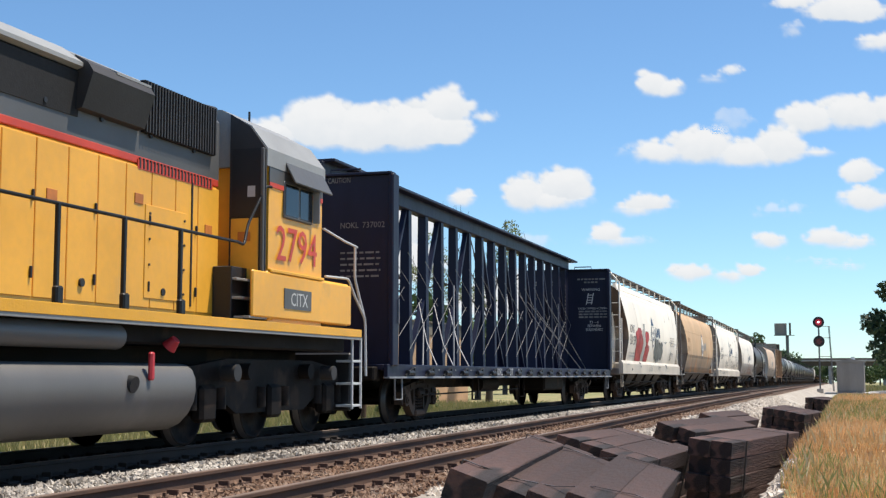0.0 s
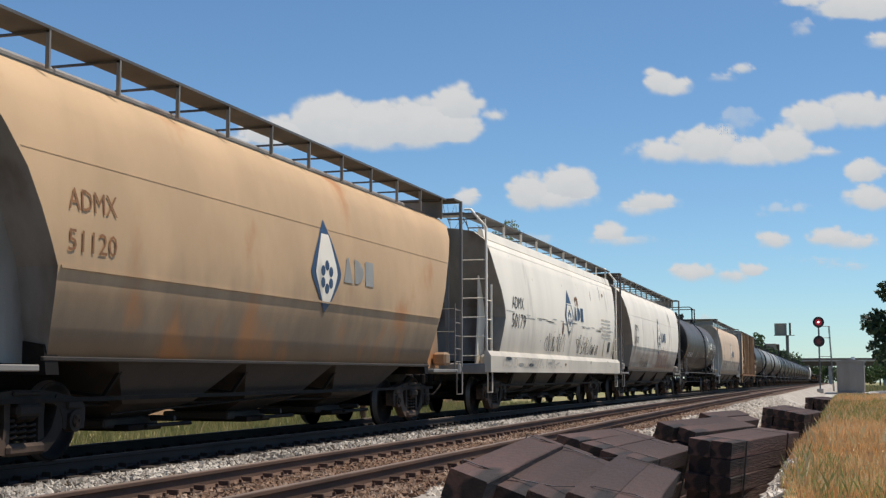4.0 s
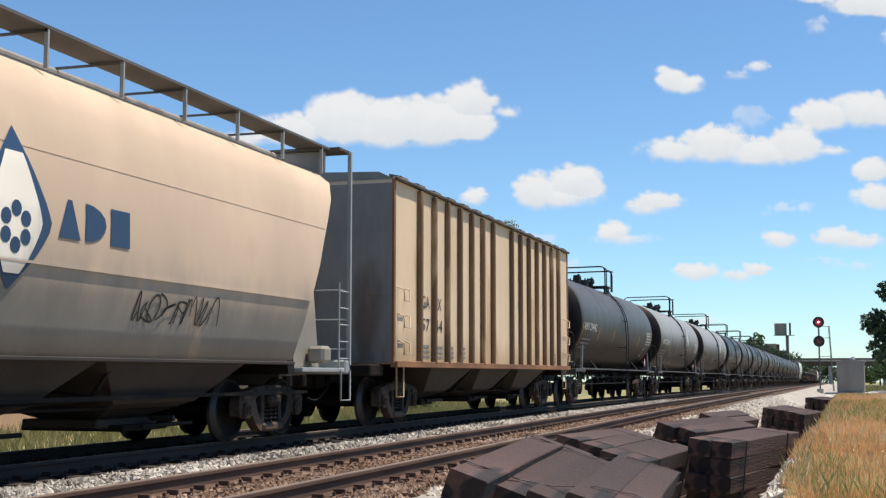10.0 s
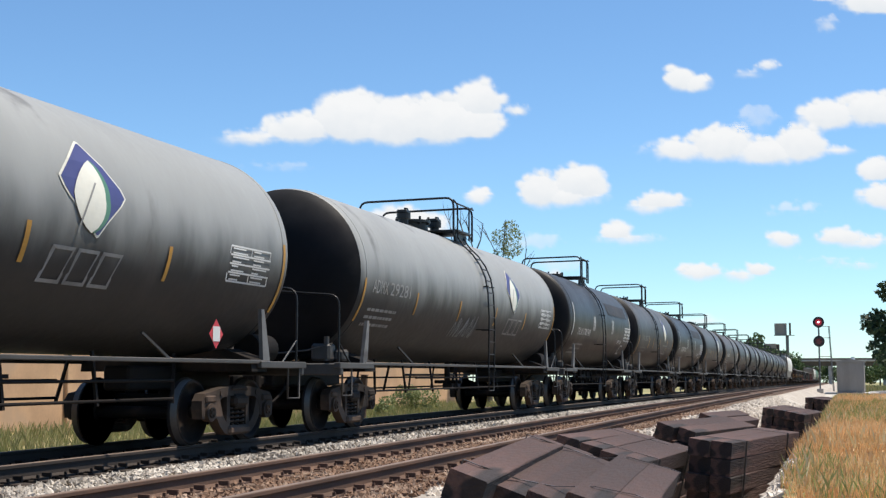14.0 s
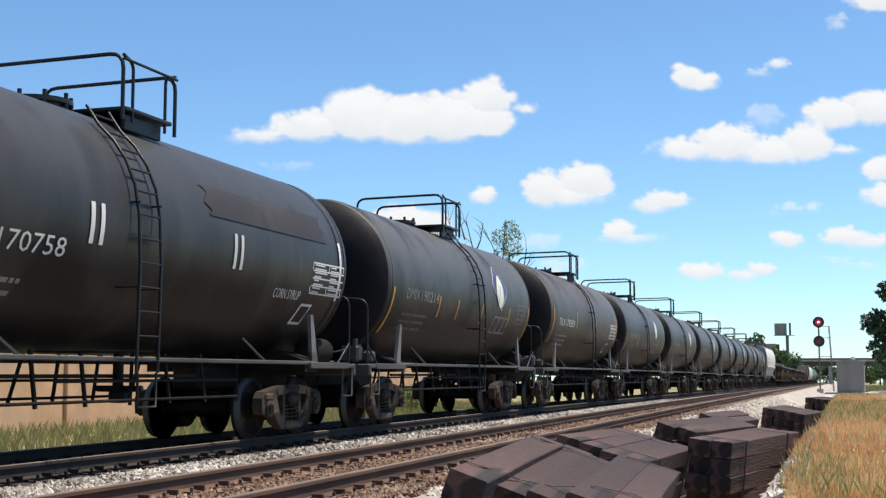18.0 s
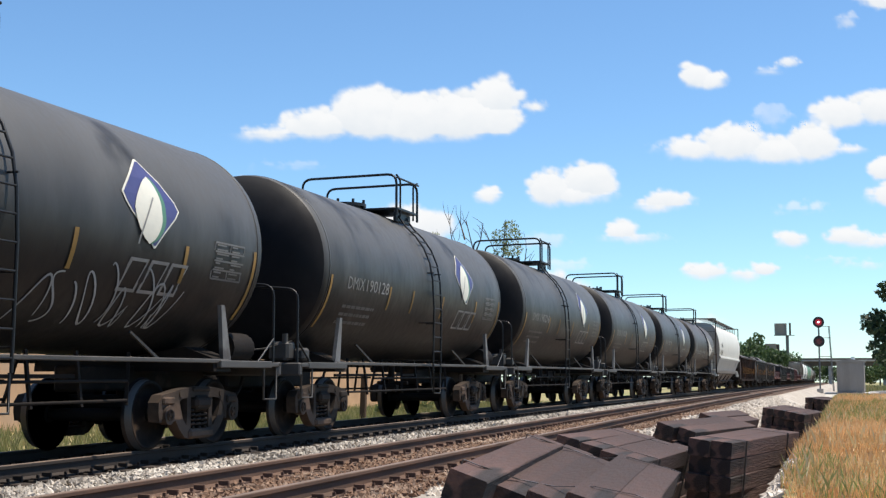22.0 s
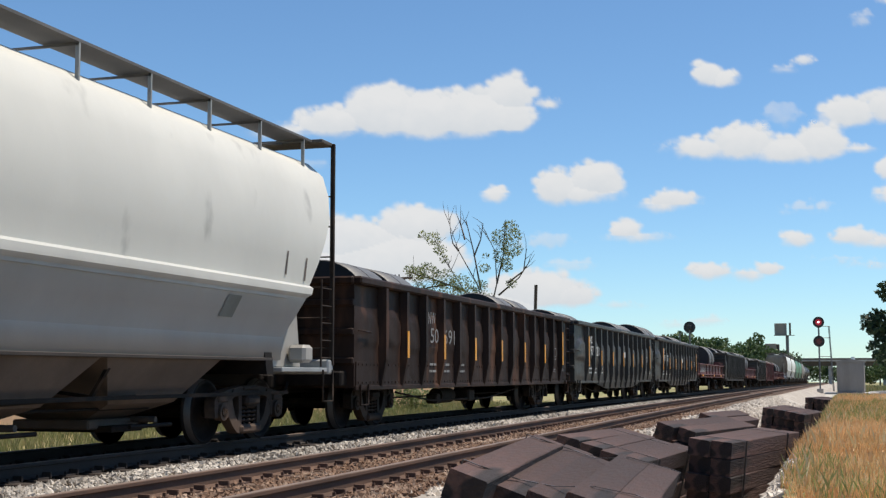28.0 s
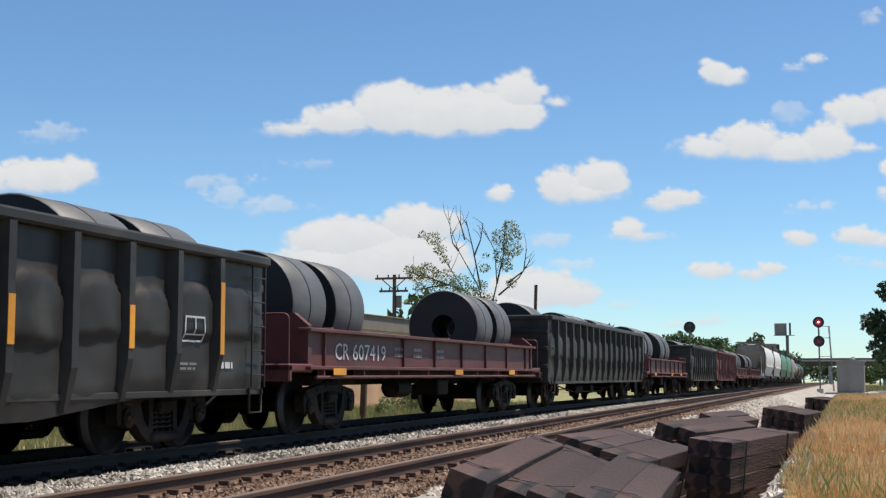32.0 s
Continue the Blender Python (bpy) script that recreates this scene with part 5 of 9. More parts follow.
def tank_car(y0, half, dish, end, truck_y, post_y, shell_mat, label, number, opts):
    car = thing("tank_car", label, "tank car", "train")
    CARS.append((car, y0))
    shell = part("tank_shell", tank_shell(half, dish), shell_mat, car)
    head = [(half + 0.004 + (dish + 0.004) * math.sin(a), (TANK_R + 0.002) * math.cos(a)) for a in [0.2 + 0.137 * i for i in range(10)] + [1.5707]]
    if opts.get("dark_from"):
        head.insert(0, (opts["dark_from"], TANK_R + 0.006))
    for s in (-1, 1):
        g = Geo()
        g.ring_mesh([[(r * math.sin(6.283185 * i / 56), s * y, TANK_Z + r * math.cos(6.283185 * i / 56)) for i in range(56)] for y, r in head], (False, False))
        part("tank_head", g, TANK_HEAD, car, "grimy dished head with end shade painted in")
        g = Geo()
        g.ring_mesh([[((TANK_R + e) * math.sin(6.283 * i / 56), s * half * 0.985 + d, TANK_Z + (TANK_R + e) * math.cos(6.283 * i / 56)) for i in range(56)]
                     for d, e in ((-0.02, -0.01), (-0.02, 0.006), (0.02, 0.006), (0.02, -0.01))], (False, False), True)
        part("seam", g, shell_mat, shell)
    for s in (-1, 1):
        part("stub_sill", Geo().box((0, s * (end - 0.05 - (end - truck_y + 1.5) / 2), 0.93), (0.4, end - truck_y + 1.5, 0.34), 0.03), STEEL_DARK, car)
        coupler(car, s * (end - 0.2), s)
        truck(car, s * truck_y)
        part("bolster_saddle", Geo().prism([(-1.4, 1.02), (1.4, 1.02), (1.38, 1.2), (0.95, 1.35), (0, 1.2), (-0.95, 1.35), (-1.38, 1.2)], s * truck_y - 0.25, s * truck_y + 0.25), STEEL_DARK, car)
        ge = Geo().box((0, s * (end - 0.55), 1.12), (2.9, 1.0, 0.06), 0.01)
        ge.box((0, s * (end - 0.06), 1.06), (2.9, 0.1, 0.2), 0.02)
        ge.box((1.4, s * (post_y + 0.5), 1.12), (0.12, 1.6, 0.1), 0.01)
        ge.box((-1.4, s * (post_y + 0.5), 1.12), (0.12, 1.6, 0.1), 0.01)
        part("end_platform", ge, FRAME_GREY, car)
        for x in (-1, 1):
            gr = Geo()
            gr.pipe([(x * 1.36, s * (end - 0.12), 1.15), (x * 1.36, s * (end - 0.12), 2.3), (x * 0.25, s * (end - 0.02), 2.38)], 0.02, 6, 0.18)
            gr.pipe([(x * 1.36, s * (end - 0.12), 1.5), (x * 1.36, s * (end - 0.65), 1.15)], 0.018, 6)
            part("end_handrail", gr, RAIL_BLACK, car)
        for x in (-1, 1):
            gs = Geo()
            stirrup(gs, x * 1.42, s * (end - 0.35), 1.1, 0.62)
            part("end_step", gs, FRAME_GREY, car)
        for x in (-1, 1):
            lean = 0.16
            part("saddle_post", Geo().plate([(s * post_y - 0.12, 1.1), (s * post_y + 0.12, 1.1), (s * post_y + 0.05 - s * lean, 1.92), (s * post_y - 0.05 - s * lean, 1.92)], x * 1.34, x * 1.4), POST_GREY, car, "worn grey saddle post")
    for x in (-1, 1):
        part("running_sill", Geo().box((x * 1.39, 0, 1.16), (0.07, 2 * post_y, 0.055), 0.01), FRAME_GREY, car)
        for k in (-0.62, 0.62):
            gb = Geo().bar((x * 1.37, post_y * k, 1.16), (x * 1.16, post_y * k - 0.35, 1.5), 0.05, 0.03)
            part("strap", gb, FRAME_GREY, car)
    # top fittings
    py = opts.get("platform_y", 0.42 if half > 7 else -0.2)
    gp = Geo().box((0, py, TANK_Z + TANK_R + 0.02), (1.95, 1.15, 0.05), 0.01)
    for x in (-0.85, 0.85):
        gp.box((x, py, TANK_Z + 1.4), (0.06, 0.9, 0.2), 0.01)
    part("top_platform", gp, RAIL_BLACK, car)
    wide_x = 1.36 if half > 7 else 1.1
    for k, zt in ((-0.85 if half > 7 else -0.62, 5.03 if half > 7 else 4.99), (0.68, 4.97)):
        gq = Geo()
        gq.pipe([(-wide_x, py + k, 4.0), (-wide_x, py + k, zt - 0.03), (0.95, py + k, zt), (0.95, py + k, 4.15)], 0.026, 8, 0.2)
        gq.pipe([(0.95, py + k * 0.62, 4.15), (0.95, py + k * 0.62, 4.9), (0.95, py + k, 4.97)], 0.022, 6, 0.1)
        part("top_railing", gq, RAIL_BLACK, car)
    gx = Geo().pipe([(0.96, py - 0.62, 4.92), (0.98, py + 0.68, 4.92)], 0.02, 6)
    part("side_railing", gx, RAIL_BLACK, car)
    mz = 0.0 if half > 7 else -0.14
    gm = Geo().rod((0, py - 1.0, 4.2), (0, py - 1.0, 4.46 + mz), 0.36, 18).rod((0, py - 1.0, 4.44 + mz), (0, py - 1.0, 4.5 + mz), 0.42, 18)
    for i in range(8):
        a = 0.785 * i
        gm.rod((0.39 * math.cos(a), py - 1.0 + 0.39 * math.sin(a), 4.4 + mz), (0.39 * math.cos(a), py - 1.0 + 0.39 * math.sin(a), 4.57 + mz), 0.03, 6)
    part("manway", gm, RAIL_BLACK, car)
    for a, b in opts.get("valves", ((-1.9, 0.1), (-0.1, 0.25)) if half > 7 else ()):
        gv = Geo().rod((b, py + a, 4.2), (b, py + a, 4.44), 0.11, 12).rod((b, py + a, 4.44), (b, py + a, 4.56), 0.16, 12).box((b, py + a, 4.6), (0.24, 0.3, 0.08), 0.02).box((b + 0.06, py + a, 4.66), (0.06, 0.16, 0.05), 0.01)
        part("valve", gv, RAIL_BLACK, car)
    lad, ly = Geo(), opts.get("ladder_y", py - 0.05)
    arc = [(tank_skin(z) + 0.09, 0, z) for z in (4.12, 3.95, 3.75, 3.5, 3.2, 2.85)] + [(1.64, 0, 2.3), (1.62, 0, 1.0)]
    arc[0] = (0.86, 0, 4.2)
    ladder(lad, [(a, ly - 0.24, c) for a, _, c in arc], [(a, ly + 0.24, c) for a, _, c in arc], 12, 0.02, 0.014)
    for z in (3.0, 2.0, 1.25):
        for e in (-0.24, 0.24):
            lad.rod((tank_skin(z) - 0.02, ly + e, z), (1.63, ly + e, z), 0.014, 6)
    stirrup(lad, 1.62, ly, 1.0, 0.6)
    part("ladder", lad, RAIL_BLACK, car)
    # brake gear and heater pipes between the trucks
    gu = Geo().bar((0.5, -2.6, 0.96), (0.5, 2.4, 0.96), 0.05, 0.05)
    span = truck_y - 1.6
    for x in (-0.9, 0.9):
        gu.rod((x, -span, 0.66), (x, span, 0.66), 0.022, 6).rod((x, -span * 0.55, 0.9), (x, span, 0.9), 0.022, 6)
        for i in range(7):
            yy = -span + 2 * span * i / 6
            gu.bar((x, yy, 0.6), (x * 0.9, yy + (0.18 if i % 3 == 0 else 0), 1.26), 0.045, 0.035)
    gu.rod((0.6, 0.2, 0.7), (0.6, 0.2, 1.26), 0.07, 8).box((0.62, 0.2, 0.7), (0.22, 0.2, 0.16), 0.03).rod((0.3, 0.2, 0.8), (0.95, 0.2, 0.8), 0.04, 8)
    part("underframe_piping", gu, STEEL_DARK, car)
    gk = Geo().rod((0.95, end - 1.0, 1.36), (0.95, end - 0.35, 1.36), 0.22, 16)
    part("brake_cylinder", gk, STEEL_DARK, car)
    gw = Geo().box((0.9, -end + 0.55, 1.35), (0.35, 0.3, 0.3), 0.04).rod((1.0, -end + 0.45, 1.2), (1.0, -end + 0.45, 1.62), 0.05, 8).box((1.15, -end + 0.75, 1.3), (0.2, 0.25, 0.2), 0.04)
    gw.pipe([(1.1, -end + 0.5, 1.5), (0.7, -end + 0.3, 1.38), (0.2, -end + 0.2, 1.33)], 0.015, 5)
    part("brake_stand", gw, FRAME_GREY, car)
    # marks
    mk = opts.get("mark_mat", WHITE_MARK)
    ny = opts.get("mark_y", -half + 1.15)
    if number:
        whole = opts.get("mark_w", 2.05)
        for word, at, wide in zip(number.split(), (0.0, 0.44 * whole), (0.38 * whole, 0.56 * whole)):
            write(car, word, ny + at, opts.get("mark_z", 2.42), 0.24 if half > 7 else 0.21, tank_skin, mk, width=wide)
        v, f = bars(1.5, 3, 0.05, 0.08, 5)
        on_side(car, "small_lettering", v, f, ny, opts.get("mark_z", 2.42) - 0.32, tank_skin, opts.get("small_mat", DULL_MARK), "rows of small figures")
    tape = opts.get("tape", TAPE_WORN)
    for yy, za, zb in opts.get("tapes", ()):
        v, f = slab([(za + (zb - za) * i / 8, -0.04, 0.04) for i in range(9)])
        on_side(car, "reflector_strip", v, f, yy, 0, tank_skin, tape, "upright reflective strip")
    if opts.get("leaf"):
        leaf_mark(car, opts["leaf"], 2.5, 3.58, opts.get("word_y", 0.0))
    if opts.get("diamond"):
        diamond_mark(car, opts["diamond"], 2.08, 3.55, tank_skin, WHITE_LEAF, TANK_BLACK, WHITE_LEAF)
    if opts.get("panel"):
        data_panel(car, opts["panel"], opts.get("panel_z", 2.25), 1.25 if not opts.get("leaf") or half > 7 else 0.85, 0.48, tank_skin, opts.get("panel_mat", WHITE_MARK))
    if opts.get("panel") and not opts.get("leaf"):
        v = [(0, 0), (0.42, 0), (0.5, 0.32), (0.08, 0.32), (0.05, 0.04), (0.38, 0.04), (0.44, 0.28), (0.11, 0.28)]
        on_side(car, "inspection_box", v, [(0, 1, 5, 4), (1, 2, 6, 5), (2, 3, 7, 6), (3, 0, 4, 7)], opts["panel"] - 0.2, 1.76, tank_skin, WHITE_MARK)
    if opts.get("second_tag"):
        gy, gz, gw2, gh, seed = opts["second_tag"]
        v, f = scrawl(gw2, gh, seed, 9)
        on_side(car, "graffiti", v, f, gy, gz, tank_skin, DULL_MARK, "dull spray-painted scrawl")
    if opts.get("graffiti"):
        gy, gz, gw2, gh, seed = opts["graffiti"]
        v, f = scrawl(gw2, gh, seed)
        on_side(car, "graffiti", v, f, gy, gz, tank_skin, CHALK, "pale spray-painted scrawl")
    if opts.get("patch"):
        a, b = opts["patch"]
        v, f = slab([(3.08 + 0.42 * i / 5, a + 0.1 * math.sin(2.1 * i), b + 0.12 * math.cos(2.7 * i)) for i in range(6)])
        on_side(car, "paint_patch", v, f, 0, 0, tank_skin, PRIMER, "long dull brown primer patch")
    if opts.get("placard"):
        yy = opts["placard"]
        v = [(0, -0.2), (0.2, 0), (0, 0.2), (-0.2, 0)]
        on_side(car, "placard", v, [(0, 1, 2, 3)], yy, 1.52, lambda z: 1.42, RED_PLACARD, "red diamond placard")
        on_side(car, "placard_field", [(-0.1, -0.1), (0.1, -0.1), (0.1, 0.1), (-0.1, 0.1)], [(0, 1, 2, 3)], yy, 1.52, lambda z: 1.42, WHITE_MARK, lift=0.018)
    return car


def blob(cx, cz, rx, rz, seed, n=18):
    """An uneven rounded outline, as slab rows."""
    rng = random.Random(seed)
    p = [rng.uniform(0, 6.28) for _ in range(6)]
    rows = []
    for i in range(n + 1):
        u = -1 + 2 * i / n
        w = rx * max(0.04, 1 - abs(u) ** 3.5)
        a = 0.12 * rx * (math.sin(5 * u + p[0]) + math.sin(9 * u + p[1]))
        b = 0.12 * rx * (math.sin(6 * u + p[2]) + math.sin(10 * u + p[3]))
        rows.append((cz + u * rz, cx - w + a, cx + w + b))
    return slab(rows)


def horned_graffiti(car):
    """A pale spray-painted shape with two horns, hatched paint beside it and smeared lines under the number."""
    body = [(2.24, 2.1, 3.25), (2.34, 2.0, 3.4), (2.5, 2.05, 3.7), (2.68, 2.05, 3.75), (2.8, 2.1, 3.35), (2.9, 2.1, 3.05), (3.0, 2.05, 2.65), (3.15, 1.9, 2.45), (3.3, 1.75, 2.1), (3.45, 1.65, 1.72)]
    for mat, grow, lift, nm in ((BLACK_MARK, 0.06, 0.012, "graffiti_outline"), (CREAM_SPRAY, 0.0, 0.016, "graffiti_shape")):
        rows = [tuple(p + (q - p) * j / 3 for p, q in zip(a, b)) for a, b in zip(body, body[1:]) for j in range(3)] + [body[-1]]
        v, f = slab([(z, a - grow, b + grow) for z, a, b in rows])
        on_side(car, nm, v, f, 0, 0, tank_skin, mat, "cream spray-painted shape", lift=lift)
    for y, z, a, b, sd in ((1.3, 2.55, 0.12, 0.3, 1), (1.55, 2.7, 0.1, 0.16, 2), (1.65, 2.4, 0.12, 0.12, 3), (1.15, 2.85, 0.08, 0.1, 4), (-1.2, 2.4, 0.16, 0.07, 5), (-0.75, 2.42, 0.14, 0.08, 6), (-0.2, 2.38, 0.2, 0.07, 7), (0.0, 2.15, 0.12, 0.09, 8), (-0.9, 2.16, 0.2, 0.05, 9), (2.9, 2.6, 0.25, 0.06, 10)):
        v, f = blob(y, z, a, b, sd, 9)
        on_side(car, "graffiti_smear", v, f, 0, 0, tank_skin, DULL_MARK if y < 2 else BROWN_PATCH, lift=0.019)
    v, f = bars(0.95, 3, 0.06, 0.09, 8)
    on_side(car, "small_lettering", v, f, 3.95, 2.8, tank_skin, DULL_MARK)


LONG = dict(half=7.62, dish=0.5, end=8.5, truck_y=7.0, post_y=7.25)
SHORT = dict(half=5.68, dish=0.34, end=6.36, truck_y=4.55, post_y=4.7)
_strips = ((-7.55, 1.9, 2.65), (-4.65, 2.13, 2.56), (-1.7, 2.13, 2.56), (1.3, 2.13, 2.56), (4.2, 2.13, 2.56), (7.52, 1.9, 2.9))
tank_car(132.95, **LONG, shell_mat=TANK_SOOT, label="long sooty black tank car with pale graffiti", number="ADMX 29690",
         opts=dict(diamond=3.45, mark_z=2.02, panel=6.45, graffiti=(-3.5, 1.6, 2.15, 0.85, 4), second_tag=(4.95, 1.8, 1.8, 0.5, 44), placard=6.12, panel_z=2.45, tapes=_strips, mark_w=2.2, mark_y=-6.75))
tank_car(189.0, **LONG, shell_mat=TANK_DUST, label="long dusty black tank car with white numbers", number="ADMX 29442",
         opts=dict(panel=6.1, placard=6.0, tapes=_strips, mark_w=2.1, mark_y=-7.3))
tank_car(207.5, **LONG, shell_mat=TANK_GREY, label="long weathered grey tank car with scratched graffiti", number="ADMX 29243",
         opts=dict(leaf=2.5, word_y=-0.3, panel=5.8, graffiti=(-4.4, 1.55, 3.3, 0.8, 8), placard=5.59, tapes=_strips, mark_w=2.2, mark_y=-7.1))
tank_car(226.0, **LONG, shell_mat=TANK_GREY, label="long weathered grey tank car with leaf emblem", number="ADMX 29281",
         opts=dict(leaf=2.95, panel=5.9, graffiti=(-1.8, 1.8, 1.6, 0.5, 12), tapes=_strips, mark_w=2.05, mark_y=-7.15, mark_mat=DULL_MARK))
_short = [("TILX 170749", "tilx"), ("SYRX 200273", "leaf"), ("TILX 170758", "tilx"), ("DMIX 190214", "leaf"), ("TILX 170559", "tape"), ("DMIX 190076", "leaf"),
          ("DMIX 190140", "scrawl"), ("DMIX 190128", "leaf"), ("DMIX 190216", "leaf"), ("DMIX 191018", "leaf"), ("DMIX 190339", "leaf"), ("DMIX 190223", "old")]
for _i, (_num, _kind) in enumerate(_short):
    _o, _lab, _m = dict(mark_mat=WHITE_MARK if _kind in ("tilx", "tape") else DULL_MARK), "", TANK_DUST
    if _kind == "tilx":
        _o.update(tape=WHITE_MARK, tapes=((-5.18, 2.2, 3.2), (-1.9, 2.43, 2.9), (-1.7, 2.43, 2.9), (1.6, 2.42, 2.9), (1.8, 2.42, 2.9), (5.4, 2.18, 3.14)), panel=4.3, patch=(0.9, 4.8), mark_w=2.05, mark_y=-4.38, mark_z=2.24, dark_from=5.33)
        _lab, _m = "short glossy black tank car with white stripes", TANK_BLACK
    elif _kind == "tape":
        _o.update(tape=TAPE_WORN, tapes=((-5.25, 1.9, 2.9), (-1.94, 2.4, 2.92), (1.19, 2.4, 2.86), (5.25, 2.0, 3.0)), panel=3.95, mark_w=2.2, mark_y=-4.5)
        _lab, _m = "short brown-black tank car with reflector strips", TANK_SOOT
    else:
        _o.update(tapes=((-5.24, 1.75, 2.6), (-2.4, 2.15, 2.58), (-1.08, 2.15, 2.58), (0.85, 2.13, 2.58), (3.3, 2.13, 2.6), (5.24, 1.75, 2.7)), leaf=2.45, panel=4.05, mark_y=-4.5, mark_w=2.0, panel_mat=FADED_MARK, tape=TAPE_DULL if _i >= 6 else TAPE_WORN, small_mat=FADED_MARK)
        _lab = "short dusty black tank car with leaf emblem"
        if _kind == "scrawl":
            _o.update(graffiti=(0.3, 1.55, 3.1, 0.75, 21))
            _lab = "short black tank car with leaf emblem and graffiti"
        if _kind == "old":
            _o.update(leaf=None, panel=None, mark_mat=CHALK, mark_y=-4.14, mark_z=2.25, mark_w=2.3, second_tag=(-5.2, 2.25, 0.9, 0.75, 33))
            _lab, _m = "short tank car with a pale horned graffiti shape", TANK_SOOT
    _o["platform_y"] = {1: -0.26, 2: 0.2, 3: 0.15, 4: 0.36, 5: -0.42, 7: 0.1, 11: -0.32}.get(_i, -0.55)
    _o["ladder_y"] = {1: -0.69, 2: -0.83, 3: 0.39, 4: 0.3, 7: 0.05, 11: 0.5}.get(_i, -0.6)
    _size = dict(SHORT, half=5.42, dish=0.5) if _kind != "tilx" else SHORT
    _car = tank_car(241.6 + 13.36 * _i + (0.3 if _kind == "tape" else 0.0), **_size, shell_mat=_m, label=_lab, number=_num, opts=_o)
    if _kind == "old":
        horned_graffiti(_car)
    if _kind == "tilx":
        write(_car, "CORN SYRUP", 3.05, 2.12, 0.14, tank_skin, WHITE_MARK, width=0.95)


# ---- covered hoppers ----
RUSTY_TAN = surface("rust_stained_tan_paint", (0.26, 0.19, 0.125), 0.65, 0, 0.16, 8, (0.46, 0.22, 0.09), 0.6, 0.7, 0.05, streak=1.8, lit_or_clean=(0.6, 0.4, 0.225), lit_or_clean_z=(1.3, 2.6))
# Darker lower side: shade on the inward slope painted in with grime.
PALE_TAN = surface("faded_tan_paint", (0.3, 0.27, 0.225), 0.6, 0, 0.14, 8, (0.56, 0.39, 0.25), 0.68, 0.8, 0.05, streak=2, lit_or_clean=(0.65, 0.48, 0.335), lit_or_clean_z=(1.55, 2.5))
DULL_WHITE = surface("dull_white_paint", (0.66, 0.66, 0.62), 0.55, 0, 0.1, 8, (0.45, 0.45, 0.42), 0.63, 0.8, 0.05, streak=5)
# Darker below z 2.3: the shade under the ridge is painted in.
LIGHT_GREY = surface("light_grey_hopper_paint", (0.36, 0.34, 0.31), 0.5, 0, 0.07, 8, (0.33, 0.32, 0.29), 0.68, 1.1, 0.04, streak=1.6, lit_or_clean=(0.6, 0.585, 0.53), lit_or_clean_z=(2.05, 2.3), ragged=0.12)
END_GREY = surface("pale_blue_grey_end_paint", (0.35, 0.365, 0.36), 0.6, 0, 0.15, 8, (0.3, 0.29, 0.27), 0.66, 0.9, streak=3)
# Grey of roofs and trim; on end walls it also paints in their shade.
SHADE_GREY = surface("shade_grey_end_paint", (0.27, 0.25, 0.225), 0.6, 0, 0.2, 8, (0.15, 0.11, 0.085), 0.58, 0.9, streak=3)
RUSTY_END = surface("rusty_brown_end_paint", (0.13, 0.088, 0.06), 0.7, 0, 0.3, 8, (0.3, 0.24, 0.18), 0.6, 0.8, streak=4)
WALK_STEEL = surface("dull_walkway_steel", (0.15, 0.14, 0.13), 0.6, 0.3, 0.25, 30)
BOARD_DARK = surface("dirty_walkway_brown", (0.1, 0.085, 0.07), 0.7, 0.1, 0.25, 20)
RUST = surface("rust_stain", (0.28, 0.13, 0.055), 0.8, 0, 0.35, 14)
PALE_SPRAY = surface("pale_grey_spray_paint", (0.5, 0.48, 0.43), 0.6, 0, 0.2, 3, bump=0)
DARK_RED_SPRAY = surface("dark_red_spray_outline", (0.16, 0.02, 0.018), 0.55, 0, 0.25, 3, bump=0)
RED_SPRAY = surface("red_spray_paint", (0.5, 0.03, 0.025), 0.5, 0, 0.25, 3, (0.28, 0.012, 0.012), 0.55, 2.5, bump=0)
FAINT_MARK = surface("faded_lettering", (0.5, 0.47, 0.41), 0.6, 0, 0.2, bump=0)
GREY_SPRAY = surface("grey_spray_paint", (0.36, 0.35, 0.32), 0.55, 0, 0.2, 3, bump=0)
GREEN_GREY_SPRAY = surface("dull_green_grey_spray_paint", (0.23, 0.24, 0.215), 0.6, 0, 0.3, 4, bump=0)
CHUTE_BROWN = surface("dark_brown_chute_paint", (0.038, 0.029, 0.023), 0.75, 0, 0.3, 8)
GREEN_PAINT = surface("green_hopper_paint", (0.10, 0.24, 0.15), 0.55, 0, 0.15)

TEARDROP = [(4.44, 0.0), (4.44, 0.62), (4.36, 1.05), (4.16, 1.3), (3.85, 1.44), (3.5, 1.52), (3.1, 1.58), (2.7, 1.61), (2.35, 1.61), (2.121, 1.6), (2.12, 1.6), (1.85, 1.54), (1.5, 1.45), (1.14, 1.36)]
SILLED = [(4.44, 0.0), (4.44, 0.62), (4.36, 1.1), (4.14, 1.38), (3.8, 1.47), (3.4, 1.54), (3.0, 1.6), (2.6, 1.62), (2.35, 1.62), (2.0, 1.58), (1.7, 1.53), (1.5, 1.5), (1.3, 1.48)]
RIDGED = [(4.5, 0.0), (4.5, 0.7), (4.42, 1.12), (4.2, 1.36), (3.85, 1.5), (3.45, 1.6), (3.05, 1.63), (2.7, 1.615), (2.345, 1.57), (2.344, 1.57), (2.3, 1.65), (2.299, 1.65), (2.2, 1.65), (2.199, 1.65), (2.15, 1.57), (2.149, 1.57), (1.85, 1.465), (1.536, 1.35), (1.535, 1.35), (1.19, 1.35)]


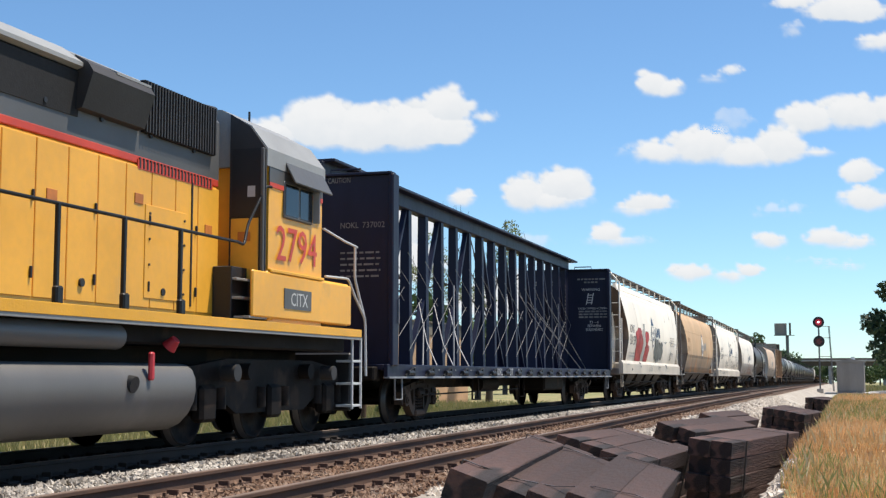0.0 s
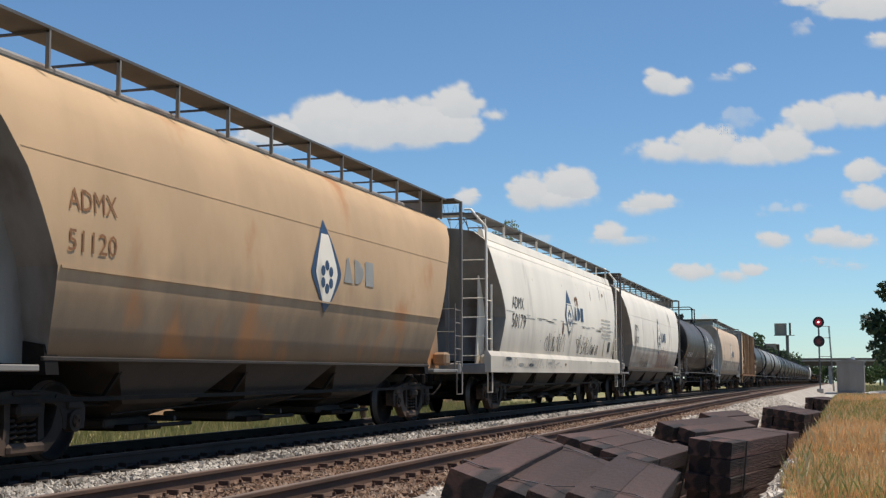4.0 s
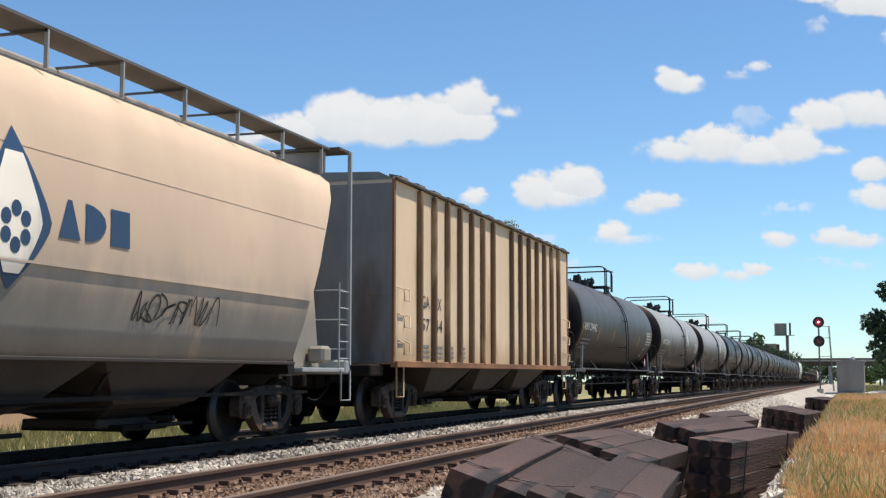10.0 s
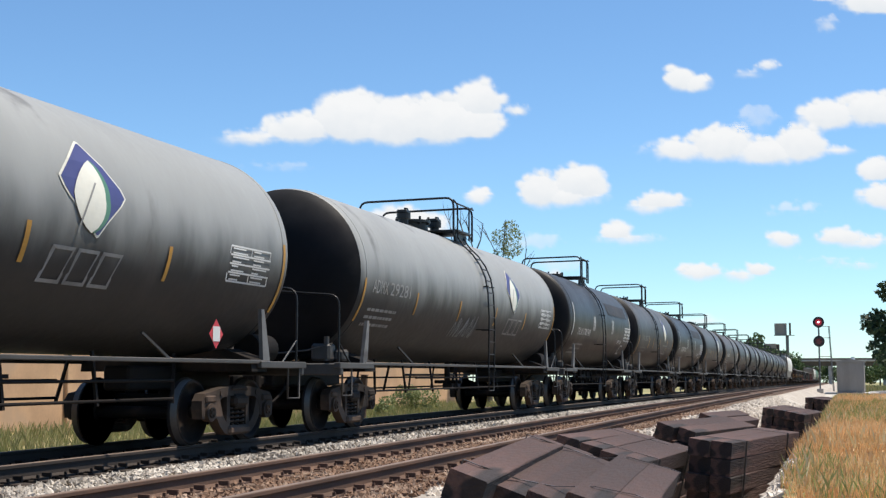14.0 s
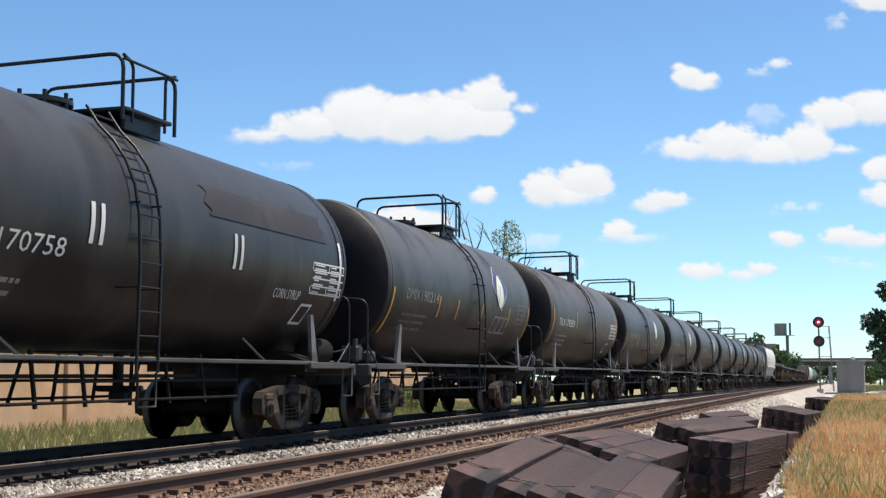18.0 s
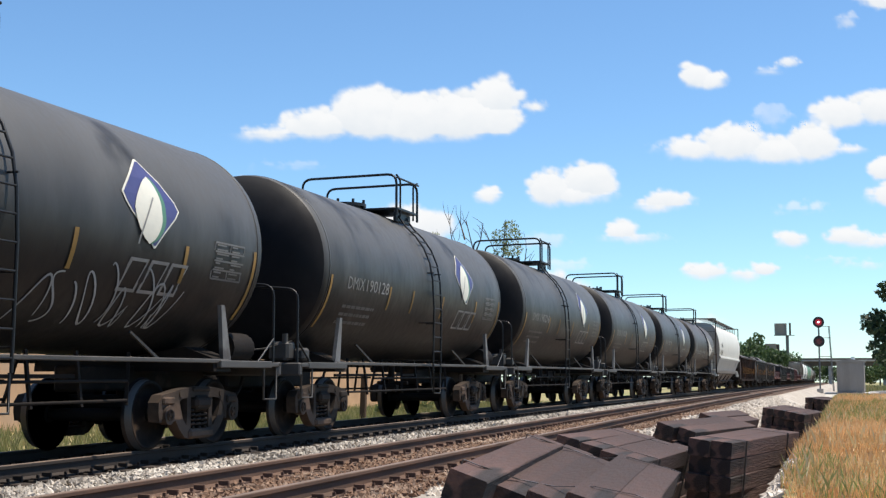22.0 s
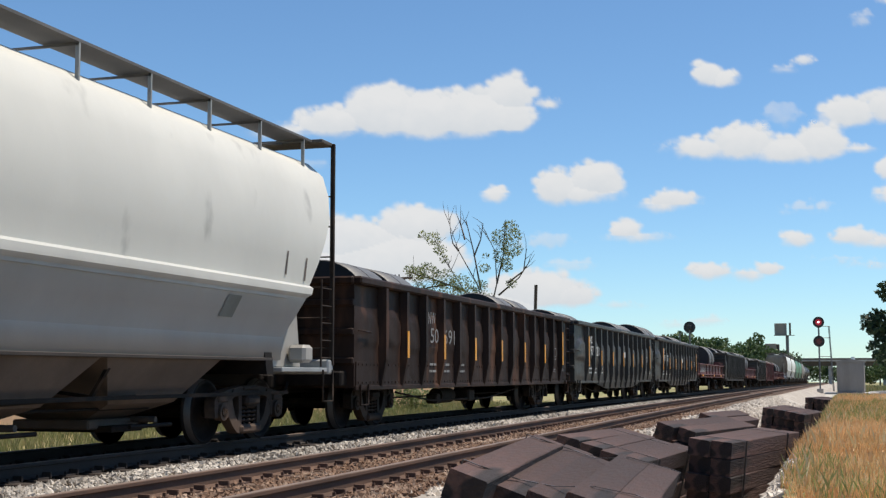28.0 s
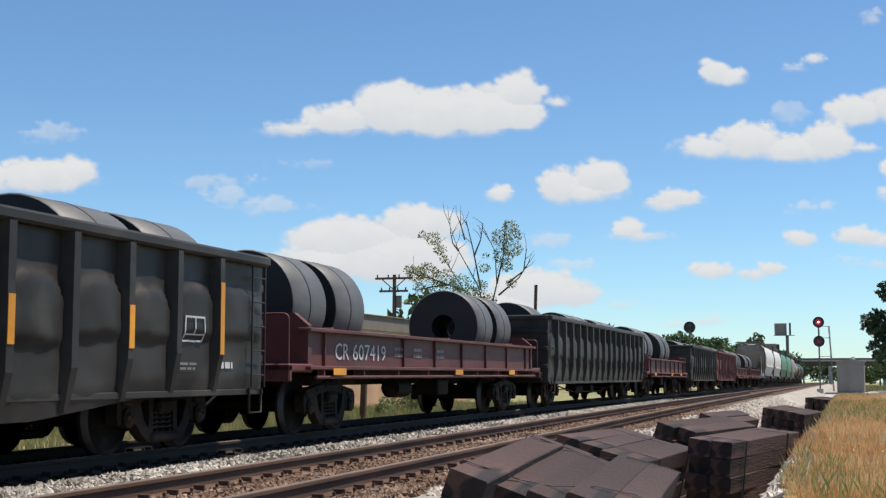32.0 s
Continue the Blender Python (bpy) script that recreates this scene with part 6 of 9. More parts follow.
def hopper_end(z, kind):
    """How far the side sheet starts in from the car's end at height z."""
    rows = {"teardrop": [(4.44, 0.35), (4.2, 0.55), (3.2, 1.4), (2.12, 2.0), (1.5, 2.12), (1.1, 2.2)],
            "silled": [(4.44, 0.25), (4.2, 0.35), (3.4, 0.75), (2.45, 1.35), (1.55, 1.15), (1.2, 1.1)],
            "ridged": [(4.5, 0.3), (4.2, 0.25), (3.66, 0.38), (2.25, 1.3), (2.0, 1.42), (1.55, 1.75), (1.19, 1.8)]}[kind]
    return stretch(rows, z)


def hopper_shell(prof, half, kind):
    g = Geo()
    pts = [(x, z) for z, x in prof]
    ring = pts + [(-x, z) for x, z in pts[::-1] if x > 0]
    rows = []
    for k in range(9):
        u = -1 + 2 * k / 8
        rows.append([(x, u * (half - hopper_end(z, kind)), z) for x, z in ring])
    g.ring_mesh(rows, (False, False), True)
    for s in (-1, 1):
        v, f = [], []
        for x, z in pts:
            e = half - hopper_end(z, kind) - 0.003
            v += [(-x, s * e, z), (x, s * e, z)]
        n = len(pts)
        f = [(2 * i, 2 * i + 1, 2 * i + 3, 2 * i + 2) for i in range(1, n - 1)]
        f.append((0, 3, 2))
        g.slot = 1
        g.add(v, f)
        g.slot = 0
    return g


def hopper_car(y0, length, kind, paint, label, end_paint=SHADE_GREY, bays=3, extra=None, chute=None, trim=None):
    chute, trim = chute or CHUTE_BROWN, trim or (STEEL_GREY if kind == "ridged" else SHADE_GREY)
    car = thing("covered_hopper", label, "hopper car", "train")
    CARS.append((car, y0))
    half = length / 2
    prof = {"teardrop": TEARDROP, "silled": SILLED, "ridged": RIDGED}[kind]
    skin = lambda z: stretch(prof, z)
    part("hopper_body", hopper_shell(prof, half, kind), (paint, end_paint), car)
    low = prof[-1][0]
    part("centre_sill", Geo().box((0, 0, 0.98), (0.42, length - 0.2, 0.36), 0.03), STEEL_DARK, car)
    ty = half - 2.25
    for s in (-1, 1):
        coupler(car, s * (half - 0.05), s)
        truck(car, s * ty)
        ge = Geo().box((0, s * (half - 0.12), 1.1), (2.95, 0.22, 0.24), 0.03)
        ge.box((0, s * (half - 1.0), 1.05), (2.9, 1.9, 0.07), 0.01)
        part("end_sill", ge, trim if kind != "ridged" else GREY_PAINT, car)
        gb = Geo().prism([(-1.4, 0.98), (1.4, 0.98), (1.36, 1.3), (0.4, 1.45), (-0.4, 1.45), (-1.36, 1.3)], s * ty - 0.12, s * ty + 0.12)
        part("bolster", gb, STEEL_DARK, car)
        # end bulkhead web between the slope sheet and the sill
        for x in (-1, 1):
            gw = Geo()
            gw.plate([(s * (half - 0.5), 1.1), (s * (half - hopper_end(1.3, kind) - 0.1), 1.1), (s * (half - hopper_end(2.5, kind) - 0.1), 2.5), (s * (half - hopper_end(3.6, kind) - 0.15), 3.6), (s * (half - 0.75), 2.4)], x * 1.06, x * 1.1)
            part("end_web", gw, end_paint if kind == "teardrop" and s < 0 else paint, car)
        for x in (-0.45, 0.45):
            part("end_post", Geo().bar((x, s * (half - 0.28), 1.15), (x, s * (half - 0.28), 4.45), 0.09, 0.07), end_paint, car)
        for x in (-1, 1):
            gl = Geo()
            ya, yb = s * (half - 0.06), s * (half - 0.5)
            if kind == "silled":
                ladder(gl, [(x * 0.95, ya, 4.86), (x * 1.1, ya, 4.86), (x * 1.48, ya, 4.42), (x * 1.48, ya, 1.1)], [(x * 1.48, yb, 3.1), (x * 1.48, yb, 1.1)], 0, 0.03)
                for z in (1.35, 1.8, 2.25, 2.7):
                    gl.rod((x * 1.48, ya, z), (x * 1.48, yb, z), 0.014, 6)
            else:
                gl.box((x * 1.46, ya, 2.95), (0.07, 0.06, 3.65), 0.008)
                ladder(gl, [(x * 1.46, ya, 1.1), (x * 1.46, ya, 2.5)], [(x * 1.46, yb, 1.1), (x * 1.46, yb, 2.5)], 5, 0.018)
            for i in range(6 if kind != "teardrop" else 3):
                z = 1.4 + i * (0.5 if kind != "silled" else 0.45)
                gl.rod((x * 1.46, ya, z), (x * 0.85, ya, z), 0.014, 6)
            stirrup(gl, x * 1.5, s * (half - 0.3), 1.05, 0.55, 0.4)
            part("ladder", gl, paint if kind == "silled" else trim, car)
        gt = Geo().box((1.28, s * (half - 0.9), 1.3), (0.3, 0.35, 0.28), 0.05)
        part("brake_box" if s < 0 else "jacking_pad", gt, paint, car)
    if kind == "teardrop":
        part("air_reservoir", Geo().rod((0.4, -half + 0.42, 1.62), (1.02, -half + 0.42, 1.62), 0.26, 18), STEEL_DARK, car, "dark round air reservoir")
        part("brake_wheel", Geo().rod((0.75, -half + 0.1, 2.05), (0.75, -half + 0.13, 2.05), 0.24, 18), STEEL_DARK, car)
    # roof: trough hatches and running boards
    if kind == "teardrop":
        part("roof_hatch", Geo().box((0, 0, prof[0][0] + 0.15), (0.7, length - 1.2, 0.26), 0.04), SHADE_GREY, car, "raised grey trough hatch")
        for s in (-1, 1):
            part("end_panel", Geo().box((0, s * (half - 0.42), 4.56), (2.3, 0.05, 0.36), 0.01), end_paint, car)
    else:
        part("roof_hatch", Geo().box((0, 0, prof[0][0] + 0.05), (0.62, length - 3.0, 0.1), 0.03), paint, car)
    zb = 4.76
    for x in (-1, 1):
        part("running_board", Geo().box((x * 1.02, 0, zb), (0.5, length - 0.1, 0.035)), WALK_STEEL, car, "grated running board")
        n = 10 if kind == "silled" else 12
        for i in range(n):
            y = -half + 0.8 + (length - 1.6) * i / (n - 1)
            part("board_bracket", Geo().bar((x * 1.24, y, 4.3), (x * 1.24, y, zb - 0.02), 0.05, 0.03), paint if kind == "silled" else end_paint, car)
            part("cross_bearer", Geo().bar((x * 0.3, y, zb - 0.04), (x * 1.26, y, zb - 0.04), 0.03, 0.03), WALK_STEEL, car)
        for zs in (4.02,) if kind == "silled" else (3.3,) if kind == "teardrop" else ():
            part("weld_seam", Geo().box((x * (skin(zs) + 0.002), 0, zs), (0.008, 2 * (half - hopper_end(zs, kind)) - 0.1, 0.012)), paint, car)
    for s in (-1, 1):
        part("end_board", Geo().box((0, s * (half - 0.25), zb), (2.9 if kind != "silled" else 1.9, 0.5, 0.06), 0.01), WALK_STEEL if kind == "silled" else BOARD_DARK, car)
    # discharge bays
    span = length - 7.2
    for i in range(bays):
        yc = -span / 2 + span * (i + 0.5) / bays
        w = span / bays / 2 * 0.98
        g = Geo()
        g.ring_mesh([[(sx * a, yc + sy * b, z) for sx, sy in ((-1, -1), (1, -1), (1, 1), (-1, 1))] for a, b, z in ((1.34, w, low + 0.02), (0.95, w * 0.55, 0.62), (0.42, w * 0.3, 0.42))], (False, True), False)
        g.box((0, yc, 0.36), (1.1, w * 0.8, 0.12), 0.02)
        g.rod((-0.9, yc + w * 0.3, 0.4), (0.9, yc + w * 0.3, 0.4), 0.04, 8)
        part("discharge_chute", g, chute, car)
        part("outlet_gate", Geo().box((0, yc, 0.3), (1.5, w * 0.5, 0.08), 0.01).rod((0.95, yc - w * 0.2, 0.33), (0.95, yc + w * 0.5, 0.33), 0.03, 6), STEEL_DARK, car)
        part("chute_brace", Geo().bar((1.3, yc - w * 0.85, low), (1.0, yc - w * 0.85, 0.72), 0.06, 0.04).bar((1.0, yc - w * 0.85, 0.72), (0.3, yc - w * 0.85, 0.8), 0.06, 0.04), STEEL_DARK, car)
    part("brake_rigging", Geo().rod((0.75, -half + 3.4, 0.62), (0.75, half - 4.6, 0.55), 0.022, 6).rod((0.9, -half + 4.2, 0.5), (1.05, half - 5.4, 0.72), 0.016, 6), STEEL_DARK, car)
    if kind == "silled":
        for x in (-1, 1):
            part("roof_coaming", Geo().prism([(x * 1.16, 4.2), (x * 1.33, 4.2), (x * 1.27, 4.42), (x * 1.16, 4.44)], -half + 0.45, half - 0.45), paint, car)
            part("side_sill", Geo().prism([(x * 1.44, 1.02), (x * 1.6, 1.02), (x * 1.6, 1.4), (x * 1.52, 1.52), (x * 1.44, 1.52)], -half + 0.02, half - 0.02), paint, car)
    else:
        for x in (-1, 1):
            part("lower_flange", Geo().box((x * skin(low + 0.03), 0, low + 0.01), (0.05, length - 4.2, 0.05), 0.01), CHUTE_BROWN, car)
            part("side_stiffener", Geo().box((x * (skin(2.12) + 0.004), 0, 2.12), (0.02, length - 4.1, 0.03)), paint, car)
    g = Geo().bar((1.1, -half + 1.0, 0.7), (1.1, half - 1.0, 0.7), 0.05, 0.05)
    part("train_line", g, STEEL_DARK, car)
    if extra:
        extra(car, half, skin)
    return car


def throw_up(car, y, z, wide, count, high, skin, seed):
    """Puffy sprayed letters that cannot be read: dark edges, grey fill and slits."""
    rng = random.Random(seed)
    for k in range(count):
        cx, cz = y + wide * 0.82 * k + wide / 2, z + high / 2 + rng.uniform(-0.06, 0.06)
        for q, m, lift in ((1.0, SPRAY_EDGE, 0.01), (0.82, GREEN_GREY_SPRAY, 0.013)):
            v, f = blob(cx, cz, wide * (0.52 - 0.06 * (1 - q) + 0.1 * math.sin(k * 2.4)) * q, high * (0.5 + 0.07 * math.sin(k * 1.7)) * q, seed + k)
            on_side(car, "graffiti_letter", v, f, 0, 0, skin, m, "puffy grey sprayed letter", lift=lift + 0.004 * (k % 2))
        for j in range(1 + k % 2):
            v, f = blob(cx + rng.uniform(-0.22, 0.22) * wide, cz + high * (0.22 * (-1) ** (j + k) + rng.uniform(-0.08, 0.08)), rng.uniform(0.025, 0.06), high * rng.uniform(0.1, 0.26), seed + 7 * k + j, 6)
            on_side(car, "graffiti_slit", v, f, 0, 0, skin, SPRAY_EDGE, lift=0.022)


def scrapes(car, half, skin, seed):
    """Scraped paint along the side at coupling height, drips and chips."""
    rng = random.Random(seed)
    for i in range(34):
        y = rng.uniform(-half + 1.6, half - 1.6)
        v, f = blob(y, 2.46 + rng.uniform(-0.07, 0.07), rng.uniform(0.15, 0.5), rng.uniform(0.008, 0.022), seed + i, 6)
        on_side(car, "paint_scrape", v, f, 0, 0, skin, rng.choice((FAINT_MARK, GREY_SPRAY, PALE_SPRAY)), lift=0.006)
    for i in range(16):
        y, z = rng.uniform(-half + 1.4, half - 1.4), rng.uniform(1.7, 4.0)
        v, f = blob(y, z, rng.uniform(0.006, 0.014), rng.uniform(0.015, 0.05), seed + 90 + i, 6)
        on_side(car, "paint_chip", v, f, 0, 0, skin, rng.choice((RUST, DULL_MARK, GREY_SPRAY)), lift=0.006)


SPRAY_EDGE = surface("dark_spray_edge", (0.11, 0.11, 0.1), 0.6, 0, 0.3, 4, bump=0)


def marks_first(car, half, skin):
    write(car, "ADMX", -6.92, 2.62, 0.3, skin, BLACK_MARK, 1.1)
    write(car, "50159", -6.92, 2.14, 0.36, skin, BLACK_MARK, 1.35)
    diamond_mark(car, -0.74, 2.12, 3.5, skin, BLUE_MARK, WHITE_PAINT, BLUE_MARK)
    first = [(1.53, -5.4, -4.0), (1.62, -5.42, -3.98), (1.8, -5.38, -3.97), (1.93, -5.42, -3.8), (2.1, -5.36, -3.66), (2.3, -5.35, -3.6), (2.42, -5.37, -3.68), (2.5, -5.5, -3.84), (2.6, -5.52, -3.95), (2.68, -5.46, -4.05), (2.72, -5.2, -4.0), (2.78, -4.95, -4.1), (2.83, -4.85, -4.25)]
    second = [(1.53, -3.22, -2.3), (1.7, -3.2, -2.12), (1.85, -3.08, -2.02), (2.02, -3.0, -1.9), (2.1, -3.02, -1.85), (2.16, -2.86, -1.95), (2.26, -2.78, -2.4), (2.38, -2.9, -2.2), (2.5, -3.02, -2.08), (2.62, -3.05, -2.05), (2.7, -3.0, -2.12), (2.75, -2.9, -2.3)]
    third = [(1.56, -3.95, -3.3), (1.8, -3.9, -3.25), (2.1, -3.62, -2.95), (2.4, -3.6, -2.95), (2.62, -3.75, -3.0), (2.8, -3.7, -3.1), (2.86, -3.42, -3.05), (3.04, -3.46, -3.02)]
    for rows, fill, edge, lift, grow in ((third, PALE_SPRAY, GREY_SPRAY, 0.008, 0.035), (first, RED_SPRAY, DARK_RED_SPRAY, 0.014, 0.045), (second, RED_SPRAY, DARK_RED_SPRAY, 0.018, 0.04)):
        fine_rows = [(z, a + 0.02 * math.sin(31 * z), b + 0.02 * math.sin(23 * z + 1)) for z, a, b in
                     [tuple(p + (q - p) * j / 3 for p, q in zip(r, s)) for r, s in zip(rows, rows[1:]) for j in range(3)] + [rows[-1]]]
        v, f = slab([(z + (0.03 if i == len(fine_rows) - 1 else 0), a - grow, b + grow * 0.6) for i, (z, a, b) in enumerate(fine_rows)])
        on_side(car, "graffiti_outline", v, f, 0, 0, skin, edge, "spray-painted outline", lift=lift)
        v, f = slab(fine_rows)
        on_side(car, "graffiti_shape", v, f, 0, 0, skin, fill, "spray-painted graffiti shape", lift=lift + 0.002)
    for y, z, rx, rz, sd in ((-4.72, 2.2, 0.035, 0.42, 1), (-4.3, 1.78, 0.03, 0.2, 2), (-4.45, 2.5, 0.05, 0.14, 3), (-2.48, 2.6, 0.05, 0.13, 4), (-2.62, 1.95, 0.03, 0.28, 5), (-5.05, 2.4, 0.16, 0.02, 6), (-2.35, 2.14, 0.3, 0.02, 7)):
        v, f = blob(y, z, rx, rz, sd, 8)
        on_side(car, "graffiti_slit", v, f, 0, 0, skin, DARK_RED_SPRAY, lift=0.024)
    throw_up(car, -0.3, 1.57, 0.74, 4, 1.0, skin, 15)
    scrapes(car, half, skin, 7)
    v, f = scrawl(1.2, 0.5, 5, 5)
    on_side(car, "graffiti_tag", v, f, 4.8, 1.65, skin, BLACK_MARK, "black spray scrawl")
    v, f = bars(1.5, 4, 0.05, 0.07, 2)
    on_side(car, "small_lettering", v, f, 4.9, 2.7, skin, FAINT_MARK)
    v, f = bars(1.4, 2, 0.05, 0.07, 3)
    on_side(car, "small_lettering", v, f, -6.9, 1.8, skin, PALE_SPRAY)
    sill_dirt(car, half, 3)


def sill_dirt(car, half, seed):
    """Rust and spray marks along a deep side sill."""
    rng = random.Random(seed)
    for i in range(9):
        y = rng.uniform(-half + 0.6, half - 0.6)
        v, f = blob(y, 1.15 + rng.uniform(0.0, 0.3), rng.uniform(0.05, 0.35), rng.uniform(0.015, 0.045), seed + i, 8)
        on_side(car, "rust_patch", v, f, 0, 0, lambda z: 1.6 - max(0, z - 1.4) * 0.67, rng.choice((RUST, BLACK_MARK, GREY_SPRAY)))
    for i in range(4):
        y = rng.uniform(-half + 1, half - 2.5)
        v, f = scrawl(rng.uniform(0.8, 1.6), 0.26, seed + 40 + i, 5, 0.02)
        on_side(car, "graffiti_tag", v, f, y, 1.14, lambda z: 1.6, GREY_SPRAY)


def marks_rusty(car, half, skin):
    write(car, "ADMX", -6.5, 2.75, 0.24, skin, RUST, 0.95)
    write(car, "51120", -6.5, 2.3, 0.24, skin, RUST, 0.95)
    diamond_mark(car, 0.6, 1.95, 3.45, skin, BLUE_MARK, WHITE_PAINT, GREY_SPRAY, True)


def marks_third(car, half, skin):
    write(car, "ADMX", -7.0, 2.62, 0.3, skin, BLACK_MARK, 1.2)
    write(car, "50179", -7.0, 2.14, 0.36, skin, BLACK_MARK, 1.4)
    diamond_mark(car, -0.1, 2.12, 3.5, skin, BLUE_MARK, WHITE_PAINT, BLUE_MARK)
    for y, w, h, sd in ((-3.2, 2.4, 0.55, 61), (1.0, 2.6, 0.6, 62), (3.4, 1.3, 0.35, 63)):
        v, f = scrawl(w, h, sd, 10)
        on_side(car, "graffiti_tag", v, f, y, 1.62, skin, BLACK_MARK, "black spray scrawl")
    scrapes(car, half, skin, 17)
    for i, (y, z, a, b) in enumerate(((1.15, 3.3, 0.2, 0.06), (0.95, 3.2, 0.04, 0.14), (1.2, 3.18, 0.03, 0.16), (1.32, 3.2, 0.03, 0.12), (-1.0, 2.3, 0.1, 0.2), (6.0, 3.7, 0.1, 0.06))):
        v, f = blob(y, z, a, b, 70 + i, 10)
        on_side(car, "rust_patch", v, f, 0, 0, skin, RUST, "flaking rust patch")
    v, f = bars(1.7, 6, 0.05, 0.07, 2)
    on_side(car, "small_lettering", v, f, 5.2, 2.8, skin, FAINT_MARK)
    for y in (2.7, 5.75, 7.5):
        on_side(car, "reflector_strip", [(0, 0), (0.08, 0), (0.08, 0.55), (0, 0.55)], [(0, 1, 2, 3)], y, 1.6, skin, surface("faded_reflector", (0.4, 0.28, 0.08), 0.5, bump=0))
    on_side(car, "inspection_box", [(0, 0), (0.4, 0), (0.4, 0.35), (0, 0.35)], [(0, 1, 2, 3)], 6.55, 1.75, skin, BLACK_MARK)
    sill_dirt(car, half, 9)


RED_BROWN_SPRAY = surface("red_brown_spray_paint", (0.33, 0.14, 0.085), 0.6, 0, 0.25, 3, bump=0)
TAN_SPRAY = surface("tan_spray_paint", (0.45, 0.33, 0.22), 0.6, 0, 0.25, 3, bump=0)


def marks_fourth(car, half, skin):
    write(car, "ADMX", -6.45, 2.72, 0.25, skin, BLACK_MARK, 0.9)
    write(car, "51037", -6.45, 2.25, 0.25, skin, BLACK_MARK, 0.95)
    diamond_mark(car, 0.35, 1.86, 3.5, skin, BLUE_MARK, WHITE_PAINT, BLUE_MARK, True)
    for y, w, h, sd, m in ((0.1, 3.4, 1.0, 81, RED_BROWN_SPRAY), (0.3, 3.0, 0.7, 84, RED_BROWN_SPRAY), (-4.6, 2.4, 0.4, 82, BLACK_MARK), (-5.6, 3.0, 0.8, 83, TAN_SPRAY), (3.9, 1.5, 0.45, 85, BROWN_PATCH)):
        v, f = scrawl(w, h, sd, 12)
        on_side(car, "graffiti_tag", v, f, y, 1.3, skin, m, "spray-painted scrawl")
    v, f = bars(5.6, 1, 0.14, 0.1, 9)
    on_side(car, "small_lettering", v, f, -6.4, 1.3, skin, GREY_SPRAY)


def marks_fifth(car, half, skin):
    write(car, "ADMX", -6.4, 2.75, 0.27, skin, GREY_SPRAY, 0.95)
    write(car, "51352", -6.4, 2.2, 0.25, skin, BLACK_MARK, 0.95)
    diamond_mark(car, -0.2, 1.82, 3.48, skin, BLUE_MARK, WHITE_PAINT, BLUE_MARK, True)
    for y, w, h, sd in ((-6.2, 2.6, 0.4, 91), (2.2, 2.0, 0.4, 92)):
        v, f = scrawl(w, h, sd, 12)
        on_side(car, "graffiti_tag", v, f, y, 1.6, skin, BLACK_MARK, "black spray scrawl")


def marks_last(car, half, skin):
    write(car, "AHX", -7.0, 2.92, 0.36, skin, BLACK_MARK, 1.0)
    write(car, "110839", -7.9, 2.42, 0.36, skin, BLACK_MARK, 2.0)
    on_side(car, "inspection_box", [(0, 0), (0.4, 0), (0.5, 0.3), (0.1, 0.3)], [(0, 1, 2, 3)], 5.5, 1.76, skin, GREEN_GREY_SPRAY)
    for y, z in ((7.3, 2.45), (8.0, 2.4)):
        on_side(car, "streak_mark", [(0, 0), (0.05, 0), (0.05, 0.35), (0, 0.35)], [(0, 1, 2, 3)], y, z, skin, BROWN_PATCH)


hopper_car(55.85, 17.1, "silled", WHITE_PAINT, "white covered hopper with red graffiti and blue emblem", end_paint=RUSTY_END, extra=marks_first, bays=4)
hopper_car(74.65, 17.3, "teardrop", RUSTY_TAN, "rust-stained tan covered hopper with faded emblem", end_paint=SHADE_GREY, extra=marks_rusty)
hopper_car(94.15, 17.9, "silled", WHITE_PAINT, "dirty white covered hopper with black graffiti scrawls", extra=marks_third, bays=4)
WHITE_DIRTY = surface("soiled_white_hopper_paint", (0.33, 0.285, 0.245), 0.55, 0, 0.14, 8, (0.26, 0.2, 0.155), 0.64, 0.9, 0.05, streak=3, lit_or_clean=(0.86, 0.79, 0.68), lit_or_clean_z=(1.75, 2.3), ragged=0.5)
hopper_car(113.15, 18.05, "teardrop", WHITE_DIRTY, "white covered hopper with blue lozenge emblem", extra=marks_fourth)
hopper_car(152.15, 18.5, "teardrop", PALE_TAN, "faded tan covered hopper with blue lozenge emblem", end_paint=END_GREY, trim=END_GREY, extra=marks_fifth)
hopper_car(405.3, 19.0, "ridged", LIGHT_GREY, "clean light grey covered hopper with curved sides", end_paint=GREY_PAINT, extra=marks_last, bays=4, chute=surface("tan_brown_chute_paint", (0.115, 0.085, 0.066), 0.8, 0, 0.3, 8))


